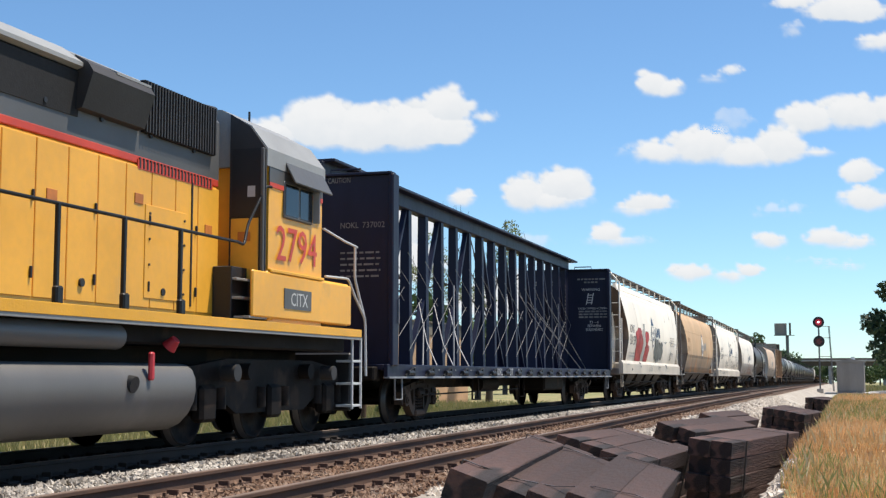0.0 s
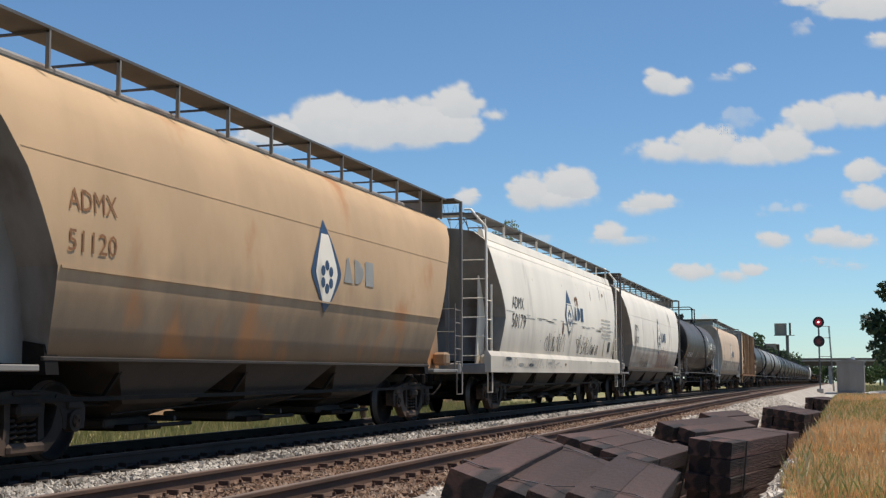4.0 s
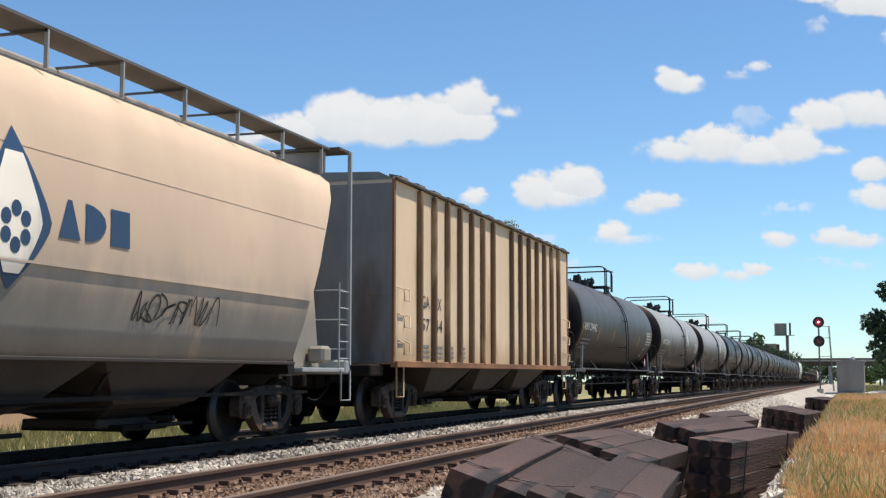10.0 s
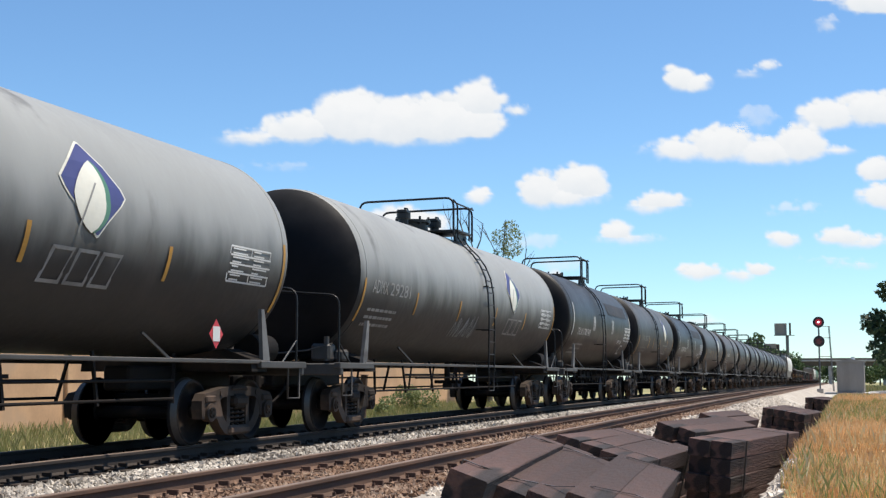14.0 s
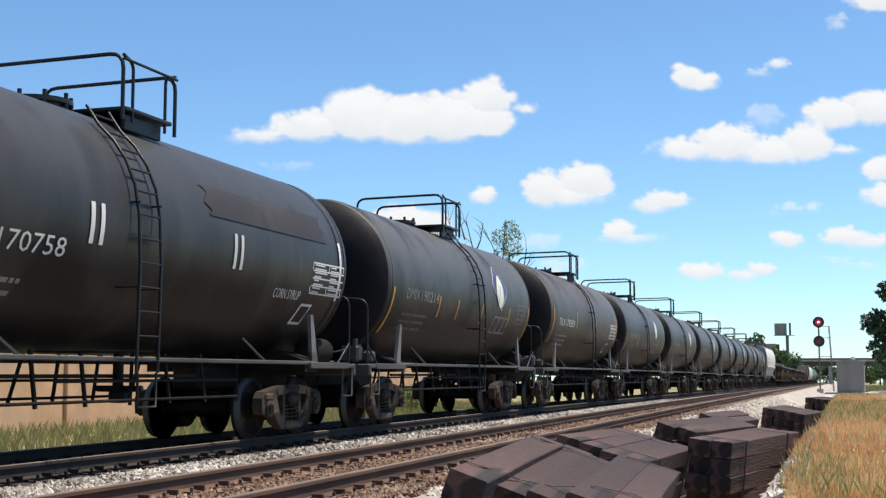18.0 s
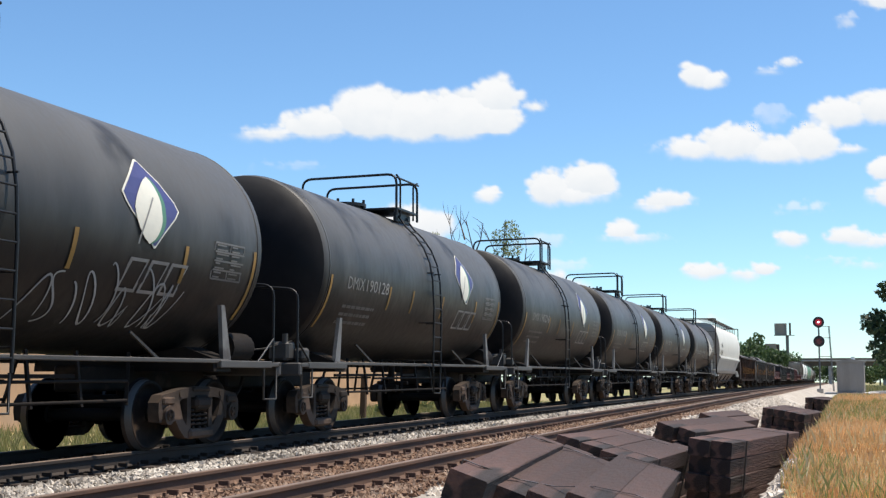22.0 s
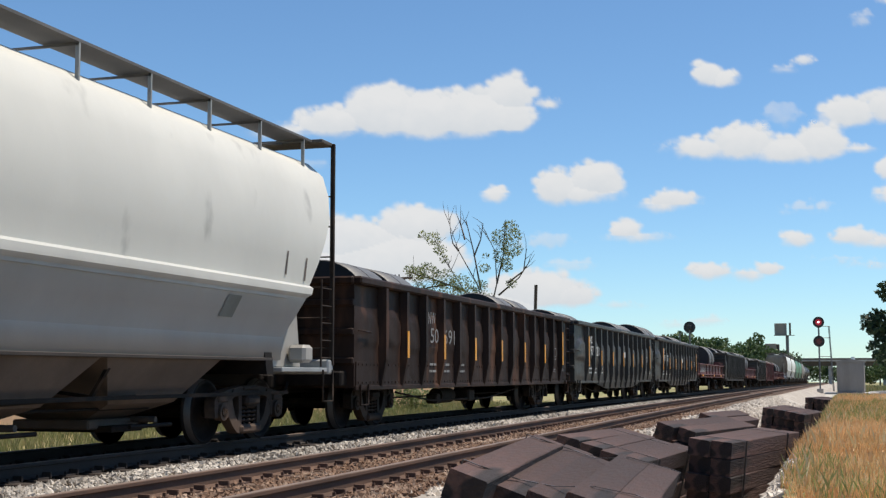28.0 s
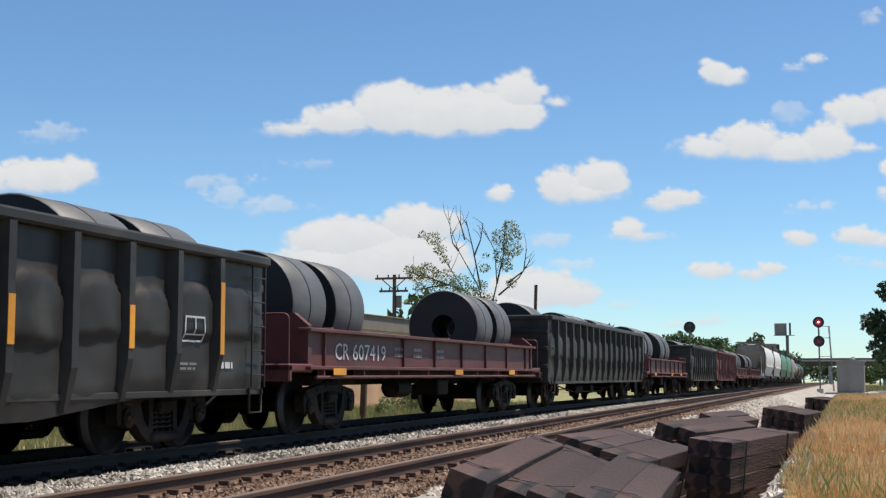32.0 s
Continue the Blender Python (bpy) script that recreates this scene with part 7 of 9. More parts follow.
def ribbed_hopper(y0, length):
    car = thing("ribbed_hopper", "faded yellow ribbed covered hopper with rusty edges", "hopper car", "train")
    CARS.append((car, y0))
    half, m = length / 2, surface("faded_yellow_paint", (0.5, 0.35, 0.2), 0.65, 0, 0.14, 8, (0.5, 0.32, 0.17), 0.64, 0.9, 0.06, streak=4, spots=(0.22, 0.13, 0.07), spot_at=0.72, spot_size=2.6, lit_or_clean=(0.74, 0.56, 0.37), lit_or_clean_z=(1.1, 2.0))
    rib = surface("rusty_rib_paint", (0.2, 0.12, 0.065), 0.75, 0, 0.25, 9, (0.4, 0.28, 0.16), 0.6, 1.6, 0.1, streak=3)
    part("hopper_body", Geo().box((0, 0, 2.9), (3.0, length, 3.46), 0.03), (m,), car)
    skin = lambda z: 1.5
    for s in (-1, 1):
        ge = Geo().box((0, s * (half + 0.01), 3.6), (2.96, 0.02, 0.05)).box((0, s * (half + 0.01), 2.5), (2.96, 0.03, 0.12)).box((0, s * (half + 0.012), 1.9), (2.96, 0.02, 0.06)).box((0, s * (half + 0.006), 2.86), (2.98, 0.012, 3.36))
        # the end wall's shade is put into this grey
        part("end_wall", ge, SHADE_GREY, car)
        for x in (-1, 1):
            part("corner_edge", Geo().box((x * 1.5, s * (half - 0.03), 2.9), (0.05, 0.1, 3.48), 0.01), RUST, car)
        coupler(car, s * (half + 0.35), s)
        truck(car, s * (half - 1.5))
        part("end_sill", Geo().box((0, s * (half + 0.3), 1.05), (2.6, 0.7, 0.22), 0.03), STEEL_DARK, car)
        for x in (-1, 1):
            for z in (1.35, 1.85, 2.35):
                gl = Geo().pipe([(x * 1.5, s * (half - 0.25), z + 0.25), (x * 1.62, s * (half - 0.28), z + 0.2), (x * 1.62, s * (half - 0.3), z), (x * 1.62, s * (half - 0.62), z), (x * 1.62, s * (half - 0.62), z + 0.2), (x * 1.5, s * (half - 0.65), z + 0.25)], 0.015, 6)
                part("grab_iron", gl, m, car)
            part("end_step", stirrup(Geo(), x * 1.48, s * (half - 0.45), 1.15, 0.55, 0.4), m, car)
    for x in (-1, 1):
        for i in range(14):
            y = (0.89 + 0.913 * (i // 2)) * (1 if i % 2 else -1)
            part("side_rib", Geo().box((x * 1.55, y, 2.88), (0.11, 0.105, 3.38), 0.02), rib, car)
        for i in range(15):
            yc = -half + 0.5 + (length - 1.0) * i / 14
            part("roof_ridge", Geo().prism([(x * 1.6, 4.6), (x * 1.3, 4.6), (x * 1.3, 4.76), (x * 1.54, 4.71)], yc - 0.2, yc + 0.2), BOARD_DARK, car)
        part("roof_edge", Geo().box((x * 1.53, 0, 4.63), (0.14, length, 0.06), 0.02), BOARD_DARK, car)
        part("side_sill", Geo().box((x * 1.52, 0, 1.16), (0.14, length, 0.12), 0.01), RUST, car)
    part("roof", Geo().prism([(-1.5, 4.62), (1.5, 4.62), (1.2, 4.76), (0, 4.8), (-1.2, 4.76)], -half, half), SHADE_GREY, car)
    span = length - 4.6
    for i in range(3):
        yc = -span / 2 + span * (i + 0.5) / 3
        g = Geo().ring_mesh([[(a * sx, yc + sy * b, z) for sx, sy in ((-1, -1), (1, -1), (1, 1), (-1, 1))] for a, b, z in ((1.42, 1.55, 1.14), (1.0, 0.8, 0.62), (0.5, 0.45, 0.45))], (False, True), False)
        part("discharge_chute", g, CHUTE_BROWN, car)
        part("outlet_gate", Geo().box((0, yc, 0.38), (1.6, 0.8, 0.12), 0.02).rod((0.98, yc - 0.6, 0.42), (0.98, yc + 0.5, 0.42), 0.035, 6), STEEL_DARK, car)
        part("chute_brace", Geo().bar((1.4, yc + 1.5, 1.12), (0.9, yc + 1.5, 0.6), 0.08, 0.06).bar((0.9, yc + 1.5, 0.6), (0.3, yc + 1.5, 0.6), 0.08, 0.06), STEEL_DARK, car)
    part("brake_rigging", Geo().rod((0.75, -half + 2.6, 0.6), (0.75, half - 3.2, 0.55), 0.025, 6), STEEL_DARK, car)
    part("centre_sill", Geo().box((0, 0, 0.98), (0.42, length, 0.36), 0.03), STEEL_DARK, car)
    write(car, "GA", -6.15, 2.28, 0.25, skin, BLACK_MARK, 0.5)
    write(car, "CX", -5.36, 2.28, 0.25, skin, BLACK_MARK, 0.5)
    write(car, "57", -6.15, 1.83, 0.25, skin, BLACK_MARK, 0.5)
    write(car, "44", -5.3, 1.83, 0.25, skin, BLACK_MARK, 0.5)
    for y, w in ((-6.15, 0.5), (-5.25, 0.5), (-4.4, 0.4), (-3.45, 0.35), (5.7, 0.4)):
        v, f = bars(w, 3, 0.05, 0.05, int(y * 10) % 7)
        on_side(car, "small_lettering", v, f, y, 1.5, skin, DULL_MARK)


ribbed_hopper(171.25, 15.6)


# ---- gondolas and coil cars ----
GON_BROWN = surface("rusty_brown_black_gondola_paint", (0.03, 0.0175, 0.013), 0.6, 0, 0.35, 8, (0.095, 0.045, 0.026), 0.6, 1.3, 0.15, streak=3)
GON_BROWN.node_tree.nodes["Principled BSDF"].inputs["Specular IOR Level"].default_value = 0.15
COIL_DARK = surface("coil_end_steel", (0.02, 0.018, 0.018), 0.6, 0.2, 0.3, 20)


def steel_coil(parent_label, x, y, z, r, width, y0):
    """A steel coil with its eye along the car; it rides on the car as a thing of its own."""
    c = thing("steel_coil", parent_label, "steel coil", "coils on the train")
    n, eye = 44, 0.3
    prof = [(-width / 2, eye), (-width / 2 + 0.004, r - 0.02), (-width / 2 + 0.02, r), (width / 2 - 0.02, r), (width / 2 - 0.004, r - 0.02), (width / 2, eye)]
    ring = lambda yy, q: [(q * math.sin(6.283185 * i / n), yy, q * math.cos(6.283185 * i / n)) for i in range(n)]
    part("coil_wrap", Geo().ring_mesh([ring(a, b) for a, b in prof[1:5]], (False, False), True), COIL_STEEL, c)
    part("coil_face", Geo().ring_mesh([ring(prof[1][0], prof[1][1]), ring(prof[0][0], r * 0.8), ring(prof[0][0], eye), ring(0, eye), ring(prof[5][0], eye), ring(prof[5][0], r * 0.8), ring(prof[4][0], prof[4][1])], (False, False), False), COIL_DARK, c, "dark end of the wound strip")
    part("steel_band", Geo().ring_mesh([ring(-0.02, r + 0.001), ring(-0.02, r + 0.005), ring(0.02, r + 0.005), ring(0.02, r + 0.001)], (False, False), True), COIL_DARK, c)
    LOADS.append((c, y0, Vector((x, y, z))))
    return c


LOADS = []


def dented_side(x, half, w, bot, low, top, ribs, margin, margin_far, seed, deep_most):
    """A side sheet whose bays bulge out below a rounded crease, with a second swelling near the floor; gives the mesh and its half width at (y, z)."""
    g, pitch = Geo(), (2 * half - margin - margin_far) / (ribs - 1)
    edges = [-half] + [-half + margin + pitch * i for i in range(ribs)] + [half]

    def foot_z(y):
        return bot + (low - bot) * max(0, min(1, (half - 2.9 - abs(y)) / 2.5))

    def surf(y, z):
        i = max(k for k in range(len(edges) - 1) if y >= edges[k] - 1e-6 or k == 0)
        u = min(1.0, max(0.0, (y - edges[i]) / (edges[i + 1] - edges[i])))
        zb = foot_z(y)
        v = min(1.0, max(0.0, (z - zb) / (top - zb)))
        crest = 0.765 + 0.05 * noise.noise(Vector((i * 2.3, seed, 0.5))) - 0.15 * abs(2 * u - 1 + 0.2 * noise.noise(Vector((i * 1.7, seed, 2.5)))) ** 2.6 + 0.03 * noise.noise(Vector((y * 5, i, seed)))
        deep = deep_most * (1 + 0.5 * noise.noise(Vector((i * 3.1 + seed, 1.3, x))))
        upper = max(0.0, min(1.0, (crest - v) / 0.06))
        fold = max(0.0, min(1.0, (v - 0.37 - 0.02 * math.sin(i * 2.1) - 0.03 * noise.noise(Vector((y * 3, i, seed)))) / 0.05))
        waist = 0.45 + 0.55 * fold
        across = math.sin(math.pi * u) ** 0.35
        return w + across * upper * upper * (3 - 2 * upper) * waist * min(1.0, v / 0.12) * deep + across * 0.022 * noise.noise(Vector((y * 2.4, v * 5, seed)))
    ys = [a + (b - a) * k / 12 for a, b in zip(edges, edges[1:]) for k in range(12)] + [half]
    n = 32
    cols = [[(x * surf(y, z), y, z) for z in [foot_z(y) + (top - foot_z(y)) * j / n for j in range(n + 1)]] for y in ys]
    g.add([p for c in cols for p in c], [(i * (n + 1) + j, (i + 1) * (n + 1) + j, (i + 1) * (n + 1) + j + 1, i * (n + 1) + j + 1) for i in range(len(cols) - 1) for j in range(n)], True)
    g.add([(x * (w - 0.04), p[1], p[2]) for c in cols for p in (c[0], c[-1])], [(2 * i, 2 * i + 1, 2 * i + 3, 2 * i + 2) for i in range(len(cols) - 1)], True)
    return g, surf


def cut_fine(v, f, step=0.07):
    """Cuts four-sided faces into small ones."""
    out_v, out_f = [], []
    for q in f:
        a, b, c, d = (Vector(v[i]) for i in q)
        n, m = max(1, math.ceil((b - a).length / step)), max(1, math.ceil((d - a).length / step))
        k = len(out_v)
        out_v += [tuple(a.lerp(b, i / n).lerp(d.lerp(c, i / n), j / m)) for j in range(m + 1) for i in range(n + 1)]
        out_f += [(k + j * (n + 1) + i, k + j * (n + 1) + i + 1, k + (j + 1) * (n + 1) + i + 1, k + (j + 1) * (n + 1) + i) for j in range(m) for i in range(n)]
    return out_v, out_f


def gondola(y0, length, paint, label, ribs=14, number=None, belly=True, coils=(), tape=True, top=2.56, logo=False, group="train", margin=0.75, num_at=0, tape_from=0, margin_far=None, riveted=False):
    car = thing("gondola", label, "gondola car", group)
    CARS.append((car, y0))
    half, w, bot, seed = length / 2, 1.48, 0.74, y0
    low = 0.5 if belly else bot - 0.02
    margin_far = margin if margin_far is None else margin_far
    for x in (-1, 1):
        sheet, surf = dented_side(x, half, w, bot, low, top, ribs, margin, margin_far, seed, 0.045 if riveted else 0.095)
        part("side_wall", sheet, paint, car)
        part("top_chord", Geo().box((x * (w + 0.04), 0, top + 0.02), (0.2, length + 0.04, 0.14), 0.03), paint, car)
        part("bottom_sill", Geo().box((x * (w + 0.01), 0, bot + 0.0), (0.06, length, 0.08), 0.01), paint, car)
        for i in range(ribs):
            y = -half + margin + (length - margin - margin_far) * i / (ribs - 1)
            zb = bot + (low - bot) * max(0, min(1, (half - 2.9 - abs(y)) / 2.5))
            part("side_rib", Geo().ring_mesh([[(x * w, y - a, z), (x * (w + b), y - a * 0.6, z), (x * (w + b), y + a * 0.6, z), (x * w, y + a, z)] for z, a, b in ((zb + 0.02, 0.07, 0.05), (zb + 0.5, 0.1, 0.15), (top - 0.05, 0.1, 0.15))], (True, True), False), paint, car)
    for s in (-1, 1):
        ge = Geo().box((0, s * (half - 0.02), (bot + top) / 2), (2 * w, 0.05, top - bot))
        wall = part("end_wall", ge, paint, car)
        for z in (1.2, 1.7, 2.2):
            part("end_rib", Geo().box((0, s * (half + 0.03), z), (2 * w, 0.08, 0.12), 0.02), paint, wall)
        part("end_chord", Geo().box((0, s * half, top + 0.02), (2 * w, 0.16, 0.14), 0.03), paint, car)
        part("end_sill", Geo().box((0, s * (half + 0.12), 0.9), (2.7, 0.3, 0.26), 0.03), STEEL_DARK, car)
        coupler(car, s * (half + 0.25), s)
        truck(car, s * (half - 2.0), True)
        for x in (-1, 1):
            if s * x < 0:
                gi = Geo().pipe([(x * w, s * (half - 0.12), 1.72), (x * (w + 0.09), s * (half - 0.12), 1.72), (x * (w + 0.09), s * (half - 0.6), 1.7), (x * w, s * (half - 0.6), 1.7)], 0.014, 6)
                part("grab_iron", gi, paint, car)
                part("end_step", stirrup(Geo(), x * (w + 0.06), s * (half - 0.35), 0.8, 0.45, 0.38), paint, car)
                continue
            gl = ladder(Geo(), [(x * (w + 0.1), s * (half - 0.1), 0.8), (x * (w + 0.1), s * (half - 0.1), 2.5)], [(x * (w + 0.1), s * (half - 0.5), 0.8), (x * (w + 0.1), s * (half - 0.5), 2.5)], 5)
            stirrup(gl, x * (w + 0.06), s * (half - 0.3), 0.8, 0.45, 0.38)
            part("ladder", gl, paint, car)
    part("floor", Geo().box((0, 0, 0.98), (2 * w - 0.1, length - 0.1, 0.08)), STEEL_DARK, car)
    part("centre_sill", Geo().box((0, 0, 0.8), (0.42, length, 0.3), 0.03), STEEL_DARK, car)
    gb = Geo().rod((0.75, -1.9, 0.5), (0.75, -0.9, 0.5), 0.17, 14).box((0.85, 0.0, 0.5), (0.4, 0.5, 0.3), 0.04).box((0.9, -2.5, 0.45), (0.25, 0.3, 0.22), 0.03)
    gb.pipe([(0.95, -half + 3.6, 0.62), (1.0, -3.0, 0.42), (1.0, 1.5, 0.4), (0.9, half - 3.6, 0.62)], 0.022, 6, 0.2)
    gb.pipe([(0.6, -half + 3.6, 0.5), (0.6, half - 3.6, 0.5)], 0.018, 6).rod((0.9, -0.1, 0.3), (0.9, -0.1, 0.6), 0.05, 8)
    part("brake_gear", gb, STEEL_DARK, car)
    pitch = (length - margin - margin_far) / (ribs - 1)
    rib_y = lambda i: -half + margin + pitch * i

    def lay(name, v, f, y, z, ink, label=""):
        """Lays flat faces on the uneven near side, cut fine enough to follow it."""
        if name != "letter":
            v, f = cut_fine(v, f)
        for verts, faces in (pieces(v, f) if name == "letter" else ((v, f),)):
            out = [surf(y + a, z + b) for a, b in verts]
            if name == "letter":
                out = [max(out)] * len(out)
            ob = part(name, Geo().add([(x + 0.018, y + a, z + b) for x, (a, b) in zip(out, verts)], faces), ink, car, label)
            if name == "small_lettering":
                tagged(ob, label, kind="stuff")

    if number:
        ink = WHITE_MARK if logo else DULL_MARK
        for text, y, z, tall, wide in ((number[0], rib_y(num_at) + 0.34, 1.98, 0.24, 0.44), (number[1][:3], rib_y(num_at) + 0.24, 1.6, 0.3, 0.74), (number[1][3:], rib_y(num_at + 1) + 0.2, 1.6, 0.3, 0.78)):
            lay("letter", *lettering(text, tall, wide), y, z, ink)
        for i, y in ((num_at, 0.5), (num_at + 1, 0.3), (num_at + 2, 0.25)):
            lay("small_lettering", *bars(0.42, 2, 0.045, 0.09, i), rib_y(i) + y, 1.15, ink)
        lay("inspection_box", [(0, 0), (0.5, 0), (0.5, 0.33), (0, 0.33), (0.025, 0.025), (0.475, 0.025), (0.475, 0.305), (0.025, 0.305), (0.24, 0.1), (0.265, 0.1), (0.265, 0.305), (0.24, 0.305), (0.025, 0.085), (0.475, 0.085), (0.475, 0.105), (0.025, 0.105)],
            [(0, 1, 5, 4), (1, 2, 6, 5), (2, 3, 7, 6), (3, 0, 4, 7), (8, 9, 10, 11), (12, 13, 14, 15)], rib_y(ribs - 2) + 0.22, 1.39, ink)
        lay("small_lettering", *bars(0.36, 1, 0.085, 0.05, 3), rib_y(ribs - 1) + 0.18, 1.06, ink)
        lay("small_lettering", *bars(0.4, 2, 0.03, 0.03, 6), rib_y(ribs - 2) + 0.2, 1.1, DULL_MARK)
    if riveted:
        for x in (-1, 1):
            part("lower_band", Geo().box((x * (w + 0.012), 0, 0.98), (0.02, length - 0.1, 0.42), 0.004), paint, car, "riveted plate along the foot of the side")
        g = Geo()
        for i in range(int(length / 0.19)):
            for z in (0.83, 1.14):
                g.box((w + 0.026, -half + 0.15 + 0.19 * i, z), (0.014, 0.035, 0.035))
        tagged(part("rivet", g, paint, car), kind="stuff")
    if logo:
        v, f = bars(0.36, 5, 0.026, 0.018, 1, False)
        lay("striped_mark", v, f, rib_y(6) + 0.12, 1.82, WHITE_MARK, "white striped block mark")
        lay("block_mark", [(0, 0), (0.36, 0), (0.42, 0.2), (0.06, 0.2)], [(0, 1, 2, 3)], rib_y(6) + 0.47, 1.62, WHITE_MARK)
    if logo:
        v, f = bars(1.6, 1, 0.045, 0.05, 4)
        on_side(car, "small_lettering", v, f, -0.4, top - 0.01, lambda z: w + 0.14, DULL_MARK)
    if tape:
        for i in range(tape_from, ribs, 2):
            z0, z1 = (1.24, 2.19) if i in (0, ribs - 1, ribs - 2) else (1.28, 1.78)
            part("reflector_strip", Geo().box((w + 0.156, rib_y(i), (z0 + z1) / 2), (0.008, 0.11, z1 - z0)), YELLOW_MARK, car, "orange-yellow reflective strip")
    for y, r, n_c in coils:
        for k in range(n_c):
            steel_coil("large dark steel coil resting in a gondola", 0.0, y + k * 1.85, 1.08 + r, r, 1.5, y0)
    return car


_gon = "black gondola with dented ribbed sides carrying steel coils"
gondola(424.4, 17.4, GON_BROWN, "rusty brown-black gondola carrying steel coils", 14, ("NW", "150691"), False, ((-6.0, 1.03, 2), (4.4, 1.03, 2)), margin=1.25, margin_far=1.2, num_at=2, tape_from=1, riveted=True)
gondola(442.59, 16.55, GON_BLACK, _gon, 13, ("NS", "197121"), True, ((-6.1, 1.0, 2), (4.9, 1.03, 2)), logo=True, margin=1.6, margin_far=1.5)
gondola(460.26, 16.55, GON_BLACK, _gon, 13, ("NS", "197071"), True, ((-6.5, 1.1, 2), (-0.4, 1.0, 2), (5.15, 1.03, 2)), logo=True, margin=1.6, margin_far=1.5)


def coil_car(y0, length, label, coils, number=None, paint=MAROON):
    car = thing("coil_car", label, "coil car", "train")
    CARS.append((car, y0))
    half = length / 2
    for x in (-1, 1):
        part("side_girder", Geo().plate([(-half + 1.0, 1.08), (half - 1.0, 1.08), (half - 0.9, 1.66), (-half + 0.9, 1.66)], x * 1.3, x * 1.36), paint, car)
        part("girder_flange", Geo().box((x * 1.38, 0, 1.68), (0.22, length - 1.4, 0.06), 0.01), paint, car)
        gl = Geo().box((x * 1.44, 0, 1.08), (0.2, length - 1.2, 0.06), 0.01).rod((x * 1.5, -half + 0.9, 0.93), (x * 1.5, half - 0.9, 0.93), 0.03, 6)
        for i in range(9):
            y = -half + 1.2 + (length - 2.4) * i / 8
            gl.box((x * 1.46, y, 1.0), (0.12, 0.05, 0.18), 0.005)
        part("side_step", gl, paint, car)
        for i in range(8):
            y = -half + 1.5 + (length - 3.0) * i / 7
            if number and -6.5 < y < -3.9:
                continue
            part("girder_rib", Geo().box((x * 1.385, y, 1.37), (0.05, 0.04, 0.56)), paint, car)
        part("trough", Geo().prism([(x * 0.25, 1.06), (x * 0.3, 1.02), (x * 1.26, 1.6), (x * 1.26, 1.66)], -half + 1.1, half - 1.1), paint, car)
        for y in (-half + 2.2, 0.5, half - 2.4):
            part("coil_stop", Geo().box((x * 1.0, y, 1.62), (0.5, 0.1, 0.28), 0.02), paint, car)
        for y in (-half + 1.75, 0.2, half - 3.6):
            part("reflector_strip", Geo().box((x * 1.56, y, 1.02), (0.01, 0.55, 0.11)), YELLOW_MARK, car, "yellow reflective plate")
    for s in (-1, 1):
        part("end_bulkhead", Geo().prism([(-1.4, 1.0), (1.4, 1.0), (1.4, 1.75), (1.15, 1.95), (-1.15, 1.95), (-1.4, 1.75)], s * (half - 0.95), s * (half - 0.8)), paint, car)
        part("end_platform", Geo().box((0, s * (half - 0.45), 1.08), (2.9, 0.9, 0.12), 0.02).box((0, s * (half - 0.05), 1.0), (2.9, 0.1, 0.26), 0.02), paint, car)
        gr = Geo().pipe([(1.38, s * (half - 0.1), 1.1), (1.38, s * (half - 0.1), 1.9), (-1.38, s * (half - 0.1), 1.9), (-1.38, s * (half - 0.1), 1.1)], 0.02, 6, 0.1)
        part("end_handrail", gr, paint, car)
        coupler(car, s * (half + 0.1), s)
        truck(car, s * (half - 2.5), True)
    part("centre_sill", Geo().box((0, 0, 0.92), (0.5, length - 0.2, 0.3), 0.03), STEEL_DARK, car)
    part("underframe", Geo().box((0, 0, 1.0), (2.4, length - 6.5, 0.1), 0.01).rod((0.6, -1.5, 0.7), (0.6, -0.7, 0.7), 0.2, 14).box((0.7, 1.0, 0.7), (0.5, 0.8, 0.35), 0.04), STEEL_DARK, car)
    if number:
        skin = lambda z: 1.36
        write(car, number[0], -6.35, 1.22, 0.28, skin, WHITE_MARK, 0.62)
        write(car, number[1], -5.55, 1.22, 0.28, skin, WHITE_MARK, 1.65)
        for y in (-3.4, -2.3, -0.8):
            v, f = bars(0.5, 2, 0.06, 0.06, int(-y * 3))
            on_side(car, "small_lettering", v, f, y, 1.42, skin, DULL_MARK)
    for y, r, n_c in coils:
        for k in range(n_c):
            steel_coil("large steel coil lying in a maroon coil car", 0.0, y + k * 1.85, 1.24 + r, r, 1.38, y0)
    return car


coil_car(477.95, 16.7, "maroon coil car with white numbers and four coils", ((-6.3, 0.9, 2), (4.7, 0.9, 2)), ("CR", "607419"))
gondola(495.9, 17.6, GON_BLACK, "black gondola loaded with steel coils", 16, None, False, ((-7.0, 1.0, 1), (-1.0, 1.0, 2), (4.5, 1.0, 2)), tape=False)
coil_car(513.5, 14.5, "weathered maroon coil car with steel coils", ((-4.5, 0.95, 2), (1.5, 0.95, 2)))
gondola(529.0, 13.5, GON_BLACK, "short black gondola with coils", 12, None, False, ((-4.5, 0.95, 2), (2.0, 0.95, 2)), tape=False)
gondola(544.5, 14.5, MAROON, "red-brown gondola loaded with coils", 12, None, False, ((-4.8, 1.0, 2), (1.0, 1.0, 2)), tape=False)
coil_car(560.5, 14.8, "maroon coil car with steel coils", ((-5.0, 0.95, 2), (0.0, 0.95, 2), (4.0, 0.95, 1)))
coil_car(576.5, 14.8, "dark maroon coil car with steel coils", ((-5.0, 0.95, 2), (0.5, 0.95, 2)))
